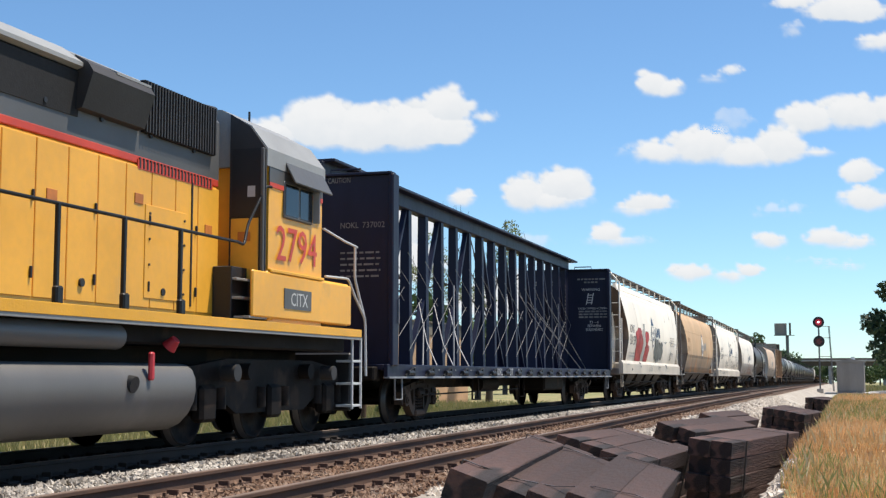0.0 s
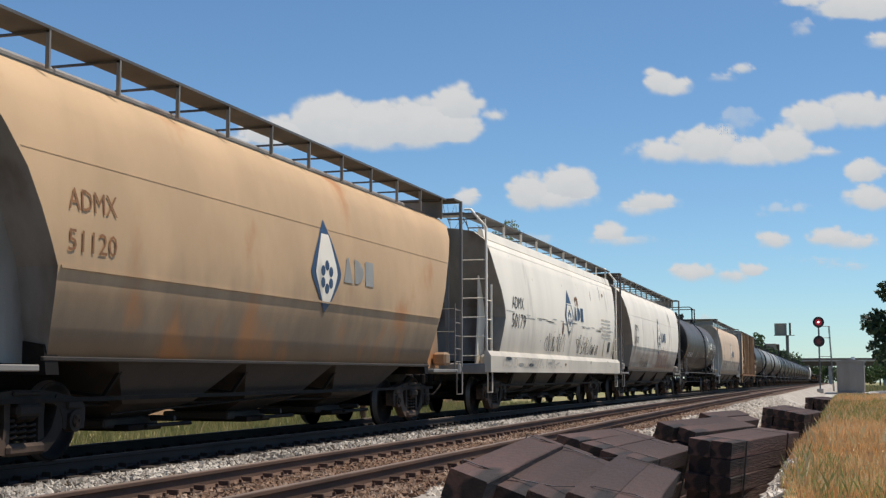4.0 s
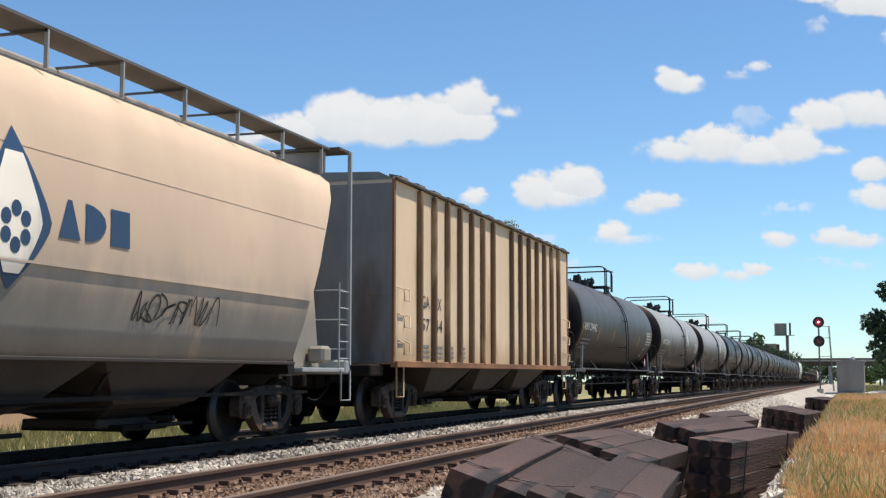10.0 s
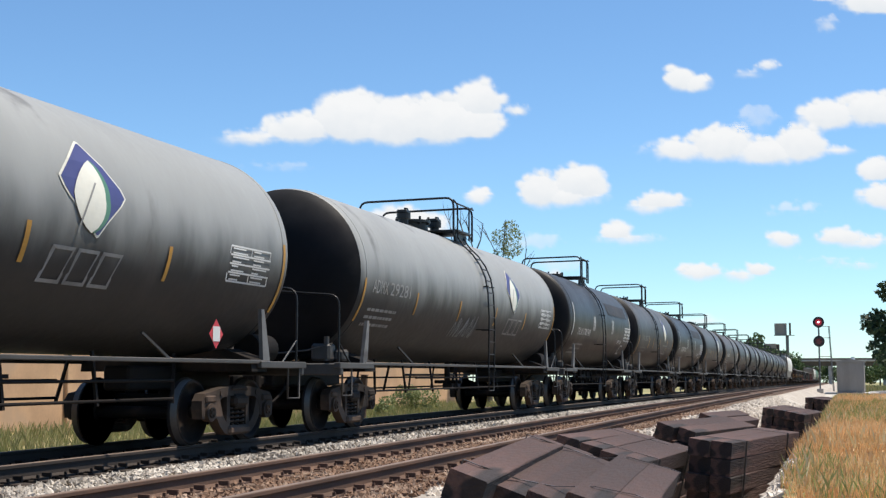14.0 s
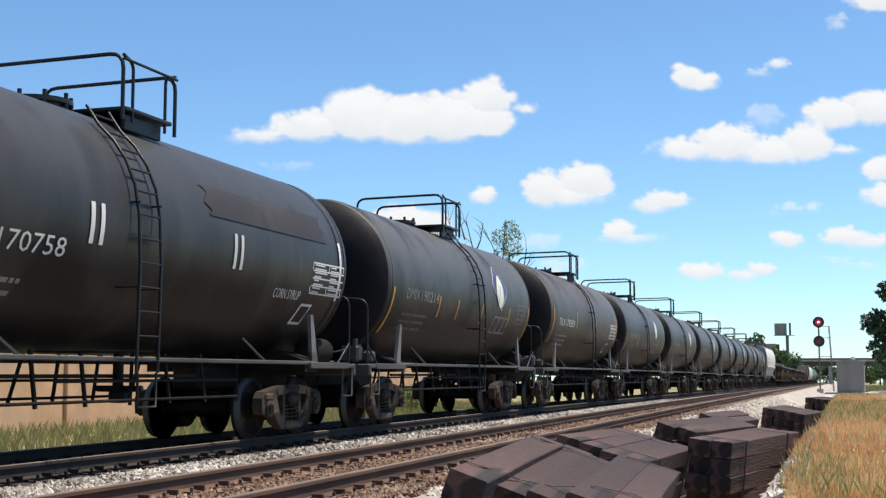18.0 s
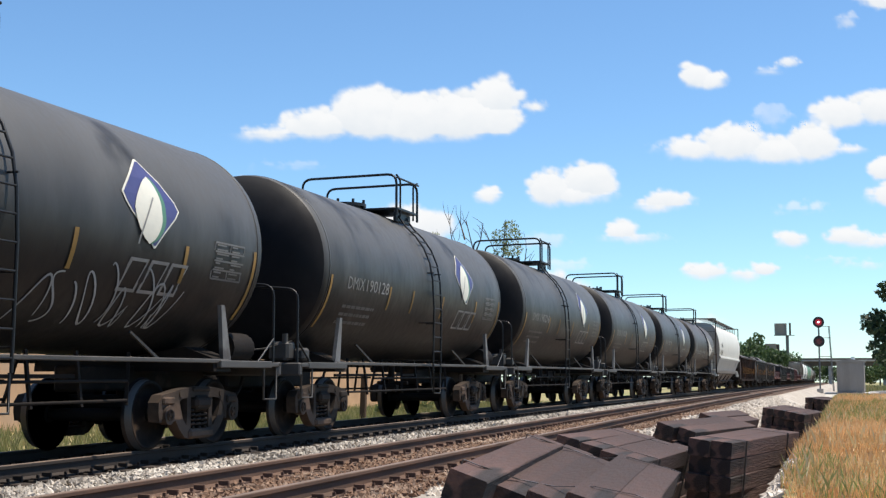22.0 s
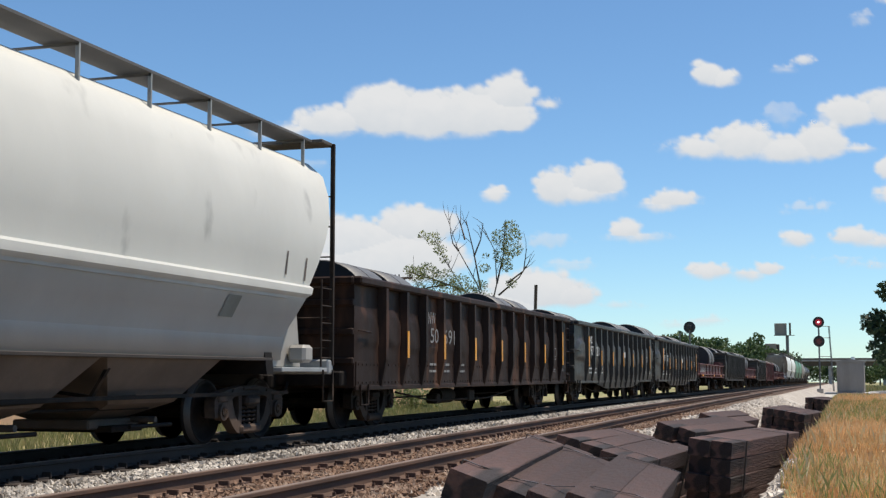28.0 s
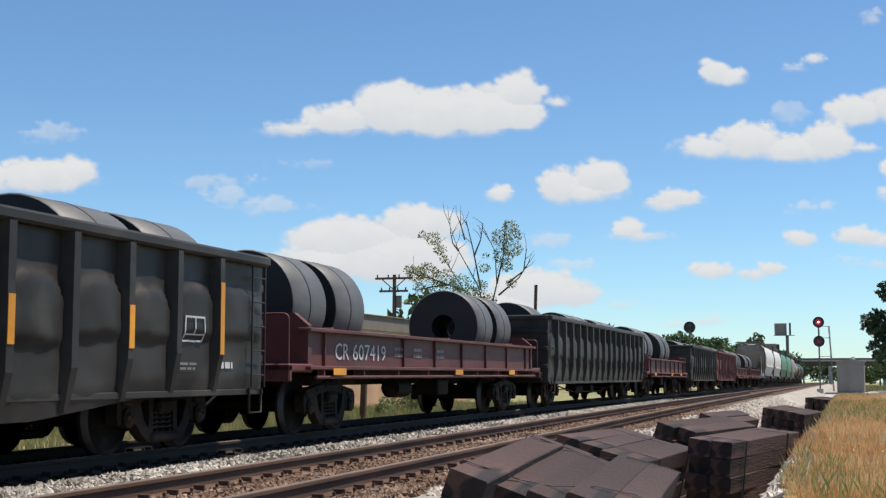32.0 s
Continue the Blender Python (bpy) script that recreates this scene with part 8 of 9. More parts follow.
for _y, _m, _l in ((600.5, DULL_WHITE, "dull white covered hopper with curved sides"), (619.3, DULL_WHITE, "dull white covered hopper with curved sides"), (638.1, GREEN_PAINT, "green covered hopper with curved sides"),
                   (656.9, GREEN_PAINT, "green covered hopper with curved sides"), (675.7, SHADE_GREY, "dark grey covered hopper with curved sides")):
    hopper_car(_y, 17.8, "ridged", _m, _l)
for _k in range(3):
    tank_car(695.0 + 18.6 * _k, **LONG, shell_mat=TANK_GREY if _k == 0 else TANK_DUST, label="long grey tank car far down the train" if _k == 0 else "long black tank car far down the train", number="", opts={})


# ---- locomotive ----
LOCO_DARK = surface("dark_engine_grey", (0.036, 0.033, 0.032), 0.6, 0, 0.25, 8)
LOCO_GREY = surface("grey_engine_paint", (0.1, 0.099, 0.097), 0.5, 0, 0.15, 10, (0.1, 0.1, 0.1), 0.62, 1.2, 0.05)
LOCO_ROOF = surface("light_grey_roof_paint", (0.3, 0.3, 0.29), 0.5, 0, 0.12)
LOCO_ORANGE = surface("faded_orange_label", (0.62, 0.2, 0.035), 0.5, 0, 0.3, bump=0)
LOCO_RED = surface("red_stripe_paint", (0.6, 0.06, 0.03), 0.5, 0, 0.15, bump=0)
TANK_PAINT = surface("grey_fuel_tank_paint", (0.125, 0.12, 0.113), 0.5, 0, 0.12, 10, (0.15, 0.145, 0.138), 0.64, 1.0, 0.05, streak=3)
GRILLE = surface("black_grille", (0.008, 0.008, 0.009), 0.8, 0, 0.3)
STRIPE_YELLOW = surface("bright_yellow_sill_paint", (0.82, 0.4, 0.02), 0.4, 0, 0.1)
GLASS_DARK = surface("dark_cab_glass", (0.01, 0.012, 0.015), 0.08, 0, 0.1, bump=0)
PALE_STEEL = surface("pale_handrail_paint", (0.55, 0.56, 0.56), 0.45, 0, 0.15)


def locomotive():
    c0 = 10.2
    car = thing("locomotive", "yellow and grey diesel locomotive with red stripe", "locomotive", "train")
    CARS.append((car, c0))
    Y = lambda y: y - c0
    # frame and walkways
    part("frame", Geo().box((0, Y(10.16), 1.5), (2.6, 20.4, 0.3), 0.03), STEEL_DARK, car)
    part("underframe", Geo().box((0, Y(10.16), 1.15), (1.15, 19.6, 0.5), 0.03), STEEL_DARK, car)
    for x in (-1, 1):
        part("walkway", Geo().box((x * 1.26, Y(10.16), 1.68), (0.58, 20.6, 0.06), 0.01), LOCO_GREY, car)
        part("sill_band", Geo().box((x * 1.545, Y(10.16), 1.67), (0.03, 20.66, 0.13), 0.005), STRIPE_YELLOW, car, "bright yellow sill band")
        part("sill_edge", Geo().box((x * 1.53, Y(10.16), 1.585), (0.04, 20.62, 0.05), 0.005), LOCO_ROOF, car)
    # long hood: lower yellow, red stripe, upper grey
    part("hood", Geo().box((0, Y(8.0), 2.68), (1.9, 16.6, 1.95), 0.03), YELLOW, car, "yellow hood with many doors")
    part("hood_stripe", Geo().box((0, Y(8.0), 3.7), (1.92, 16.62, 0.1), 0.01), LOCO_RED, car, "red stripe along the hood")
    part("hood_top", Geo().prism([(-0.955, 3.745), (0.955, 3.745), (0.955, 4.58), (0.8, 4.76), (-0.8, 4.76), (-0.955, 4.58)], Y(-0.3), Y(16.32)), LOCO_GREY, car, "grey upper hood")
    part("hood_roof", Geo().box((0, Y(8.0), 4.79), (1.5, 16.5, 0.06), 0.02), LOCO_ROOF, car)
    for x in (-1, 1):
        y = 0.2
        i = 0
        while y < 16.0:
            w = 0.62
            d = part("hood_door", Geo().box((x * 0.957, Y(y + w / 2), 2.72), (0.025, w - 0.02, 1.78), 0.006), YELLOW, car)
            if i % 2 == 0:
                gh = Geo()
                for z in (2.1, 2.95):
                    gh.box((x * 0.985, Y(y + w - 0.06), z), (0.03, 0.03, 0.13), 0.006)
                part("door_latch", gh, BLACK, d)
            if i % 3 == 1:
                part("door_vent", Geo().box((x * 0.972, Y(y + 0.3), 3.2 - 0.2 * (i % 2)), (0.02, 0.2, 0.13), 0.004), LOCO_ORANGE, d, "faded orange label plate")
            if i % 3 == 2:
                part("door_lug", Geo().rod((x * 0.96, Y(y + 0.3), 2.05), (x * 1.0, Y(y + 0.3), 2.05), 0.05, 10), BLACK, d)
            y += w
            i += 1
        for k in range(14):
            part("lifting_lug", Geo().rod((x * 0.955, Y(0.6 + 1.15 * k), 4.05), (x * 0.985, Y(0.6 + 1.15 * k), 4.05), 0.035, 8), BLACK, car)
        # long upper grille over the engine room, hooded box, cooling grille
        part("upper_grille", Geo().prism([(x * 0.95, 3.98), (x * 0.97, 3.98), (x * 1.0, 4.5), (x * 0.95, 4.54)], Y(2.0), Y(12.75)), GRILLE, car)
        part("roof_edge", Geo().prism([(x * 0.98, 4.53), (x * 1.06, 4.56), (x * 1.06, 4.61), (x * 0.78, 4.81), (x * 0.76, 4.76)], Y(-0.3), Y(12.7)), LOCO_ROOF, car, "light grey rounded roof edge")
        part("blower_duct", Geo().prism([(x * 0.94, 4.06), (x * 1.06, 4.08), (x * 1.2, 4.5), (x * 1.12, 4.62), (x * 0.94, 4.72)], Y(12.7), Y(14.1)), LOCO_DARK, car, "dark grey boxed duct")
        part("duct_lid", Geo().prism([(x * 0.8, 4.765), (x * 1.14, 4.63), (x * 1.14, 4.6), (x * 0.8, 4.735)], Y(13.3), Y(14.1)), LOCO_ROOF, car)
        inlet = part("inlet_screen", Geo().box((x * 0.97, Y(15.13), 4.4), (0.09, 1.92, 0.68), 0.01), GRILLE, car)
        for k in range(26):
            part("screen_rib", kept("screen_rib", lambda: Geo().box((0, 0, 0), (0.03, 0.028, 0.66)).mesh("screen_rib", LOCO_DARK)), None, inlet, at=pose(x * 1.022, Y(14.2 + 0.0745 * k), 4.4))
        row = part("vent_strip", Geo().box((x * 0.965, Y(15.1), 3.64), (0.02, 2.0, 0.12)), LOCO_RED, car)
        for k in range(22):
            part("vent_slot", kept("vent_slot", lambda: Geo().box((0, 0, 0), (0.02, 0.03, 0.13)).mesh("vent_slot", LOCO_DARK)), None, row, at=pose(x * 0.972, Y(14.15 + 0.09 * k), 3.66))
        part("panel_gap", Geo().box((x * 0.972, Y(15.52), 2.75), (0.02, 0.035, 1.7)), BLACK, car)
        for k in range(8):
            part("panel_bolt", kept("panel_bolt", lambda: Geo().rod((-0.012, 0, 0), (0.012, 0, 0), 0.018, 6).mesh("panel_bolt", LOCO_DARK)), None, car, at=pose(x * 0.985, Y(14.4 + 0.9 * (k % 2)), 2.05 + 0.33 * (k // 2)))
        part("access_panel", Geo().box((x * 0.972, Y(14.85), 2.55), (0.02, 1.1, 1.2), 0.005), YELLOW, car)
    # cab
    cab = part("cab", Geo().prism([(-1.52, 1.72), (1.52, 1.72), (1.52, 4.2), (-1.52, 4.2)], Y(16.8), Y(18.78)), YELLOW, car, "yellow cab with red numbers")
    part("cab_roof", Geo().prism([(-1.54, 4.0), (1.54, 4.0), (1.54, 4.26), (1.28, 4.6), (0.8, 4.86), (0, 4.95), (-0.8, 4.86), (-1.28, 4.6), (-1.54, 4.26)], Y(16.7), Y(18.86)), LOCO_ROOF, cab, "light grey rounded roof")
    for x in (-1, 1):
        part("cab_upper_band", Geo().box((x * 1.523, Y(17.79), 3.92), (0.02, 1.98, 0.3)), LOCO_GREY, cab)
        part("cab_stripe", Geo().box((x * 1.526, Y(17.79), 3.74), (0.02, 1.98, 0.07)), LOCO_RED, cab)
        win = part("side_window", Geo().box((x * 1.53, Y(17.82), 3.58), (0.05, 1.06, 0.56), 0.02), LOCO_GREY, cab)
        for k in (17.55, 18.08):
            part("pane", Geo().box((x * 1.556, Y(k), 3.58), (0.01, 0.46, 0.46)), GLASS_DARK, win)
        part("sun_visor", Geo().box((x * 1.62, Y(18.05), 3.98), (0.03, 1.42, 0.36), 0.008, Euler((0, -x * 0.5, 0)).to_matrix()), LOCO_GREY, cab, "grey canvas sun visor")
        part("wind_deflector", Geo().box((x * 1.6, Y(18.38), 3.58), (0.12, 0.03, 0.5), 0.01), LOCO_ROOF, cab)
        part("cab_ledge", Geo().box((x * 1.54, Y(17.8), 2.48), (0.06, 2.0, 0.05), 0.01), STRIPE_YELLOW, cab)
        part("lower_panel", Geo().box((x * 1.54, Y(18.1), 2.12), (0.05, 3.75, 0.66), 0.02), YELLOW, cab)
        # black box paints in the shade of the step recess
        part("step_recess", Geo().box((x * 1.12, Y(16.45), 2.1), (0.3, 0.6, 0.8), 0.01), BLACK, car, "black box painting in the shaded step recess")
        for k in range(3):
            part("tread", Geo().box((x * (1.42 - 0.1 * k), Y(16.46), 1.78 + 0.27 * k), (0.24, 0.58, 0.035), 0.005), LOCO_ROOF, car)
        part("battery_box", Geo().box((x * 1.42, Y(16.88), 2.12), (0.26, 0.22, 0.74), 0.04), YELLOW, car)
        part("nose_box", Geo().box((x * 1.3, Y(19.4), 2.13), (0.5, 1.18, 0.7), 0.05), YELLOW, car)
        part("name_board", Geo().box((x * 1.57, Y(17.77), 2.1), (0.012, 1.0, 0.3)), LOCO_GREY, cab, "grey board with white letters")
    # dark sheet: grey paint with the rear wall's shade put into it
    g = Geo().ring_mesh([[(a, Y(yy), b) for a, b in ((0.96, 1.75), (1.535, 1.75), (1.535, 4.24), (1.28, 4.58), (0.96, 4.78))] for yy in (16.66, 16.69)], (True, True), False)
    part("rear_wall", g, LOCO_DARK, cab, "dark rear wall of the cab with its shade painted in")
    # flat black panel stands in for the shaded doorway
    part("doorway", Geo().box((1.235, Y(16.65), 3.75), (0.46, 0.02, 1.0), 0.01), BLACK, cab, "black panel painting in the shaded doorway")
    part("door_frame", Geo().box((1.5, Y(16.64), 3.3), (0.05, 0.06, 1.9), 0.01), LOCO_GREY, cab)
    part("door_leaf", Geo().box((1.22, Y(16.64), 2.78), (0.44, 0.03, 0.9), 0.01), YELLOW, cab, "yellow lower door leaf")
    part("door_label", Geo().box((1.22, Y(16.62), 2.96), (0.2, 0.008, 0.14)), LOCO_ORANGE, cab)
    part("far_window", Geo().box((1.32, Y(16.636), 3.62), (0.12, 0.006, 0.16)), PALE_STEEL, cab)
    skin = lambda z: 1.53
    write(cab, "2794", Y(17.05), 2.66, 0.52, skin, LOCO_RED, 1.5, "large red number")
    v, f = lettering("CITX", 0.2, 0.62)
    on_side(cab, "lettering", v, f, Y(17.5), 2.0, lambda z: 1.578, WHITE_MARK, "white letters on a grey board", lift=0.003)
    part("short_hood", Geo().box((0, Y(19.4), 2.55), (1.8, 1.3, 1.6), 0.08), YELLOW, car)
    # roof gear
    part("horn", Geo().rod((0.3, Y(16.9), 4.98), (0.3, Y(17.4), 5.02), 0.06, 10).rod((0.3, Y(17.0), 4.86), (0.3, Y(17.0), 5.0), 0.03, 8), BLACK, car)
    part("antenna", Geo().rod((0.6, Y(18.0), 4.85), (0.6, Y(18.0), 5.1), 0.02, 6), BLACK, car)
    for y in (3.0, 5.5, 8.0):
        part("roof_fan", Geo().rod((0, Y(y), 4.6), (0, Y(y), 4.82), 0.62, 20), LOCO_GREY, car)
    # handrails
    for x in (-1, 1):
        rail = Geo().pipe([(x * 1.5, Y(0.3), 2.8), (x * 1.5, Y(15.9), 2.8), (x * 1.48, Y(16.1), 2.78), (x * 1.44, Y(16.3), 3.1), (x * 1.5, Y(16.75), 3.7), (x * 1.54, Y(16.85), 3.7)], 0.022, 8, 0.08)
        part("handrail", rail, RAIL_BLACK, car)
        for k in range(12):
            y = 14.28 - 1.32 * k
            part("stanchion", Geo().box((x * 1.5, Y(y), 2.3), (0.05, 0.06, 1.02), 0.01).box((x * 1.52, Y(y), 1.82), (0.08, 0.13, 0.2), 0.02), RAIL_BLACK, car)
        g = Geo().pipe([(x * 1.54, Y(18.8), 3.3), (x * 1.5, Y(19.8), 3.2), (x * 1.5, Y(20.4), 3.15)], 0.02, 6)
        g.pipe([(x * 1.5, Y(20.3), 3.15), (x * 1.5, Y(20.3), 2.6), (x * 1.52, Y(20.75), 1.9), (x * 1.52, Y(20.8), 0.95)], 0.024, 6, 0.1)
        g.pipe([(x * 1.5, Y(19.0), 2.55), (x * 1.5, Y(20.0), 2.58), (x * 1.5, Y(20.3), 2.3), (x * 1.52, Y(20.72), 1.95)], 0.022, 6, 0.1)
        part("end_handrail", g, PALE_STEEL, car, "pale bent handrail")
    # steps, pilot, coupler
    for s, y in ((1, 20.62), (-1, -0.3)):
        for x in (-1, 1):
            g = Geo()
            for e in (0.02, 0.42):
                g.box((x * 1.5, Y(y) - s * e, 1.0), (0.03, 0.04, 1.2))
            for z in (0.45, 0.82, 1.2):
                g.box((x * 1.36, Y(y) - s * 0.22, z), (0.3, 0.42, 0.04), 0.005)
            part("step_well", g, PALE_STEEL if s > 0 else BLACK, car)
        part("pilot", Geo().box((0, Y(y) + s * 0.06, 0.85), (2.6, 0.12, 1.0), 0.03), BLACK, car)
        coupler(car, Y(y) + s * 0.25, s)
    # fuel tank, air reservoirs, small gear
    part("fuel_tank", Geo().prism([(sx * x, z) for sx, seq in ((1, 1), (-1, -1)) for x, z in [(0.9, 0.26), (1.1, 0.28), (1.26, 0.35), (1.39, 0.48), (1.47, 0.63), (1.5, 0.78), (1.49, 0.93), (1.44, 1.04), (1.36, 1.1), (1.2, 1.12)][::seq]], Y(6.2), Y(14.75), True, True), TANK_PAINT, car, "large grey fuel tank")
    for x in (-1, 1):
        part("air_reservoir", Geo().rod((x * 1.3, Y(8.2), 1.42), (x * 1.3, Y(13.15), 1.42), 0.15, 20), TANK_PAINT, car)
        part("fuel_filler", Geo().rod((x * 1.45, Y(13.2), 0.88), (x * 1.54, Y(13.2), 0.86), 0.1, 16), BLACK, car)
        part("fuel_gauge", Geo().box((x * 1.52, Y(13.6), 1.08), (0.06, 0.09, 0.34), 0.02), RED_PLACARD, car)
        part("bell", Geo().rod((x * 1.35, Y(14.3), 1.32), (x * 1.45, Y(14.3), 1.42), 0.1, 12, 0.06), RED_PLACARD, car)
        part("sand_pipe", Geo().rod((x * 1.2, Y(19.6), 1.0), (x * 1.42, Y(19.6), 1.0), 0.12, 14).rod((x * 1.2, Y(16.1), 1.0), (x * 1.42, Y(16.1), 1.0), 0.12, 14), LOCO_DARK, car)
    # two three-axle trucks
    for cy in (17.85, 2.6):
        t = part("truck", Geo().box((0, Y(cy), 0.75), (2.0, 2.2, 0.25), 0.03), STEEL_DARK, car)
        for x in (-1, 1):
            g = Geo().plate([(Y(cy - 2.7), 0.72), (Y(cy - 2.4), 0.6), (Y(cy - 1.6), 0.6), (Y(cy - 1.2), 0.42), (Y(cy + 1.2), 0.42), (Y(cy + 1.6), 0.6), (Y(cy + 2.4), 0.6), (Y(cy + 2.7), 0.72), (Y(cy + 2.6), 1.08), (Y(cy + 1.5), 1.2), (Y(cy - 1.5), 1.2), (Y(cy - 2.6), 1.08)], x * 1.02, x * 1.12)
            for e in (-2.13, 0, 2.13):
                g.box((x * 1.1, Y(cy + e), 0.58), (0.2, 0.44, 0.5), 0.05)
                for q in (-0.42, 0.42):
                    g.rod((x * 1.12, Y(cy + e + q), 0.5), (x * 1.12, Y(cy + e + q), 0.8), 0.09, 10)
            for e in (-1.07, 1.07):
                g.rod((x * 1.12, Y(cy + e), 1.02), (x * 1.3, Y(cy + e), 1.02), 0.12, 12)
            part("side_frame", g, STEEL_DARK, t)
        for e in (-2.13, 0, 2.13):
            w = part("wheelset", kept("big_wheelset", lambda: wheelset_mesh(0.508)), None, t)
            w.matrix_parent_inverse = Matrix.Translation((0, Y(cy + e), 0.508))
            BIG_WHEELSETS.append(w)


locomotive()


# ---- centre-beam flatcar ----
CABLE = surface("pale_tie_down_cable", (0.4, 0.4, 0.4), 0.6, 0.2, 0.2)
DARK_WIRE = surface("dull_wire_rope", (0.24, 0.235, 0.23), 0.6, 0.1, 0.2)
SILL_PALE = surface("pale_sill_and_lit_edge", (0.3, 0.31, 0.33), 0.6, 0, 0.25)


def centre_beam():
    c0 = 33.0
    car = thing("centre_beam_flatcar", "empty navy blue centre-beam flatcar with end bulkheads", "flatcar", "train")
    CARS.append((car, c0))
    Y = lambda y: y - c0
    y0, y1 = 21.95, 45.05
    part("deck", Geo().box((0, Y(33.4), 1.1), (2.9, y1 - y0, 0.1), 0.01), NAVY, car)
    part("centre_sill", Geo().box((0, Y(33.4), 0.86), (0.5, y1 - y0, 0.4), 0.03), STEEL_DARK, car)
    for x in (-1, 1):
        part("side_sill", Geo().box((x * 1.5, Y(33.4), 1.03), (0.08, y1 - y0, 0.24), 0.01), NAVY, car)
        part("sill_edge", Geo().box((x * 1.52, Y(33.4), 0.91), (0.12, y1 - y0, 0.035)), SILL_PALE, car)
        for k in range(18):
            y = 23.0 + 1.206 * k
            w = Geo().rod((x * 1.58, Y(y - 0.16), 1.0), (x * 1.58, Y(y + 0.16), 1.0), 0.05, 10).box((x * 1.57, Y(y + 0.2), 1.02), (0.1, 0.05, 0.16), 0.01)
            w.bar((x * 1.56, Y(y - 0.22), 0.94), (x * 1.62, Y(y + 0.1), 1.1), 0.03, 0.03)
            part("winch", w, BLACK, car)
        for k in range(3):
            y = 25.9 + 1.17 * k
            part("tie_down_cable", Geo().pipe([(x * 1.55, Y(y - 1.0), 1.05), (x * 0.8, Y(y + 0.5), 1.65), (x * 0.14, Y(y + 1.9), 2.6)], 0.013, 5), CABLE, car)
        for k in range(2):
            part("hanging_cable", Geo().rod((x * 1.5, Y(24.0 + 2.1 * k), 1.1), (x * 1.35, Y(24.5 + 2.1 * k), 2.0 + 0.9 * k), 0.018, 5), CABLE, car)
        g = Geo()
        for y in (28.2, 32.6):
            g.pipe([(x * 1.3, Y(y), 0.9), (x * 1.3, Y(y), 0.4), (x * 1.3, Y(y + 0.5), 0.4), (x * 1.3, Y(y + 0.5), 0.9)], 0.022, 5)
        g.pipe([(x * 1.2, Y(24.9), 0.25 + 0.3), (x * 1.2, Y(33.0), 0.6)], 0.018, 5)
        part("pull_rod", g, STEEL_DARK, car)
    # centre columns, chord and braces
    part("top_chord", Geo().box((0, Y(33.75), 5.02), (0.66, 23.1, 0.06), 0.01).box((0, Y(33.4), 4.84), (0.26, 22.6, 0.32), 0.02), NAVY, car)
    for k in range(19):
        y, q = 22.4 + 1.224 * k, 0.2 if k == 18 else 0.1
        part("column", Geo().ring_mesh([[(-a, Y(y) - q, z), (a, Y(y) - q, z), (a, Y(y) + q, z), (-a, Y(y) + q, z)] for z, a in ((1.12, 0.14), (2.6, 0.115), (4.8, 0.095))], (True, True), False), NAVY, car)
    for k in range(18):
        y = 22.4 + 1.224 * k
        a, b = (y + 0.05, y + 1.15) if k < 9 else (y + 1.15, y + 0.05)
        if k % 2:
            part("brace", Geo().bar((0, Y(a), 2.7), (0, Y(b), 4.75), 0.12, 0.08), NAVY, car)
        else:
            part("brace", Geo().bar((0.02, Y(a), 1.15), (0.02, Y(b), 2.7), 0.12, 0.08), NAVY, car)
        for x in (-0.15, 0.15) if k % 3 == 0 else (0.15,):
            part("cross_wire", Geo().rod((x, Y(y - 0.3), 3.7 - 0.1 * (k % 2)), (x, Y(y + 1.9), 2.6), 0.007, 5), DARK_WIRE, car)
            part("cross_wire", Geo().rod((x, Y(y - 0.2), 1.5), (x, Y(y + 1.9), 2.7 + 0.1 * (k % 3)), 0.007, 5), DARK_WIRE, car)
        if k > 11 and k < 16:
            part("tie_down_cable", Geo().rod((0.16, Y(y), 3.4 - 0.2 * (k % 3)), (0.5 + 0.2 * (k % 2), Y(min(y + 5.5, 44.7)), 1.18), 0.011, 5), DARK_WIRE, car)
    part("equipment_box", Geo().box((0.7, Y(38.0), 0.72), (0.7, 2.6, 0.42), 0.06), STEEL_DARK, car)
    part("air_reservoir", Geo().rod((0.6, Y(31.0), 0.72), (0.6, Y(32.6), 0.72), 0.18, 14), STEEL_DARK, car)
    # bulkheads
    for s, yb in ((-1, y0), (1, y1)):
        bh = part("bulkhead", Geo().box((0, Y(yb) - s * 0.14, 2.9), (3.16, 0.06, 3.55), 0.02), NAVY, car, "solid navy end bulkhead")
        for x in (-1.54, 1.54):
            part("bulkhead_post", Geo().box((x, Y(yb) - s * 0.2, 2.9), (0.1, 0.32, 3.56), 0.02), NAVY, bh)
        for k in range(5 if s > 0 else 0):
            part("bulkhead_stiffener", Geo().box((0, Y(yb) - s * 0.04, 1.5 + 0.75 * k), (3.1, 0.14, 0.1), 0.02), NAVY, bh)
        part("bulkhead_cap", Geo().box((0, Y(yb) - s * 0.15, 4.69), (3.1, 0.26, 0.05), 0.01).pipe([(0.9, Y(yb) - s * 0.15, 4.7), (0.9, Y(yb) - s * 0.15, 4.8), (0.3, Y(yb) - s * 0.15, 4.8), (0.3, Y(yb) - s * 0.15, 4.7)], 0.02, 6), NAVY, bh)
        coupler(car, Y(yb) + s * 0.35, s)
        part("end_sill", Geo().box((0, Y(yb) + s * 0.12, 0.98), (2.7, 0.4, 0.26), 0.03), STEEL_DARK, car)
        truck(car, Y(yb) - s * 3.1)
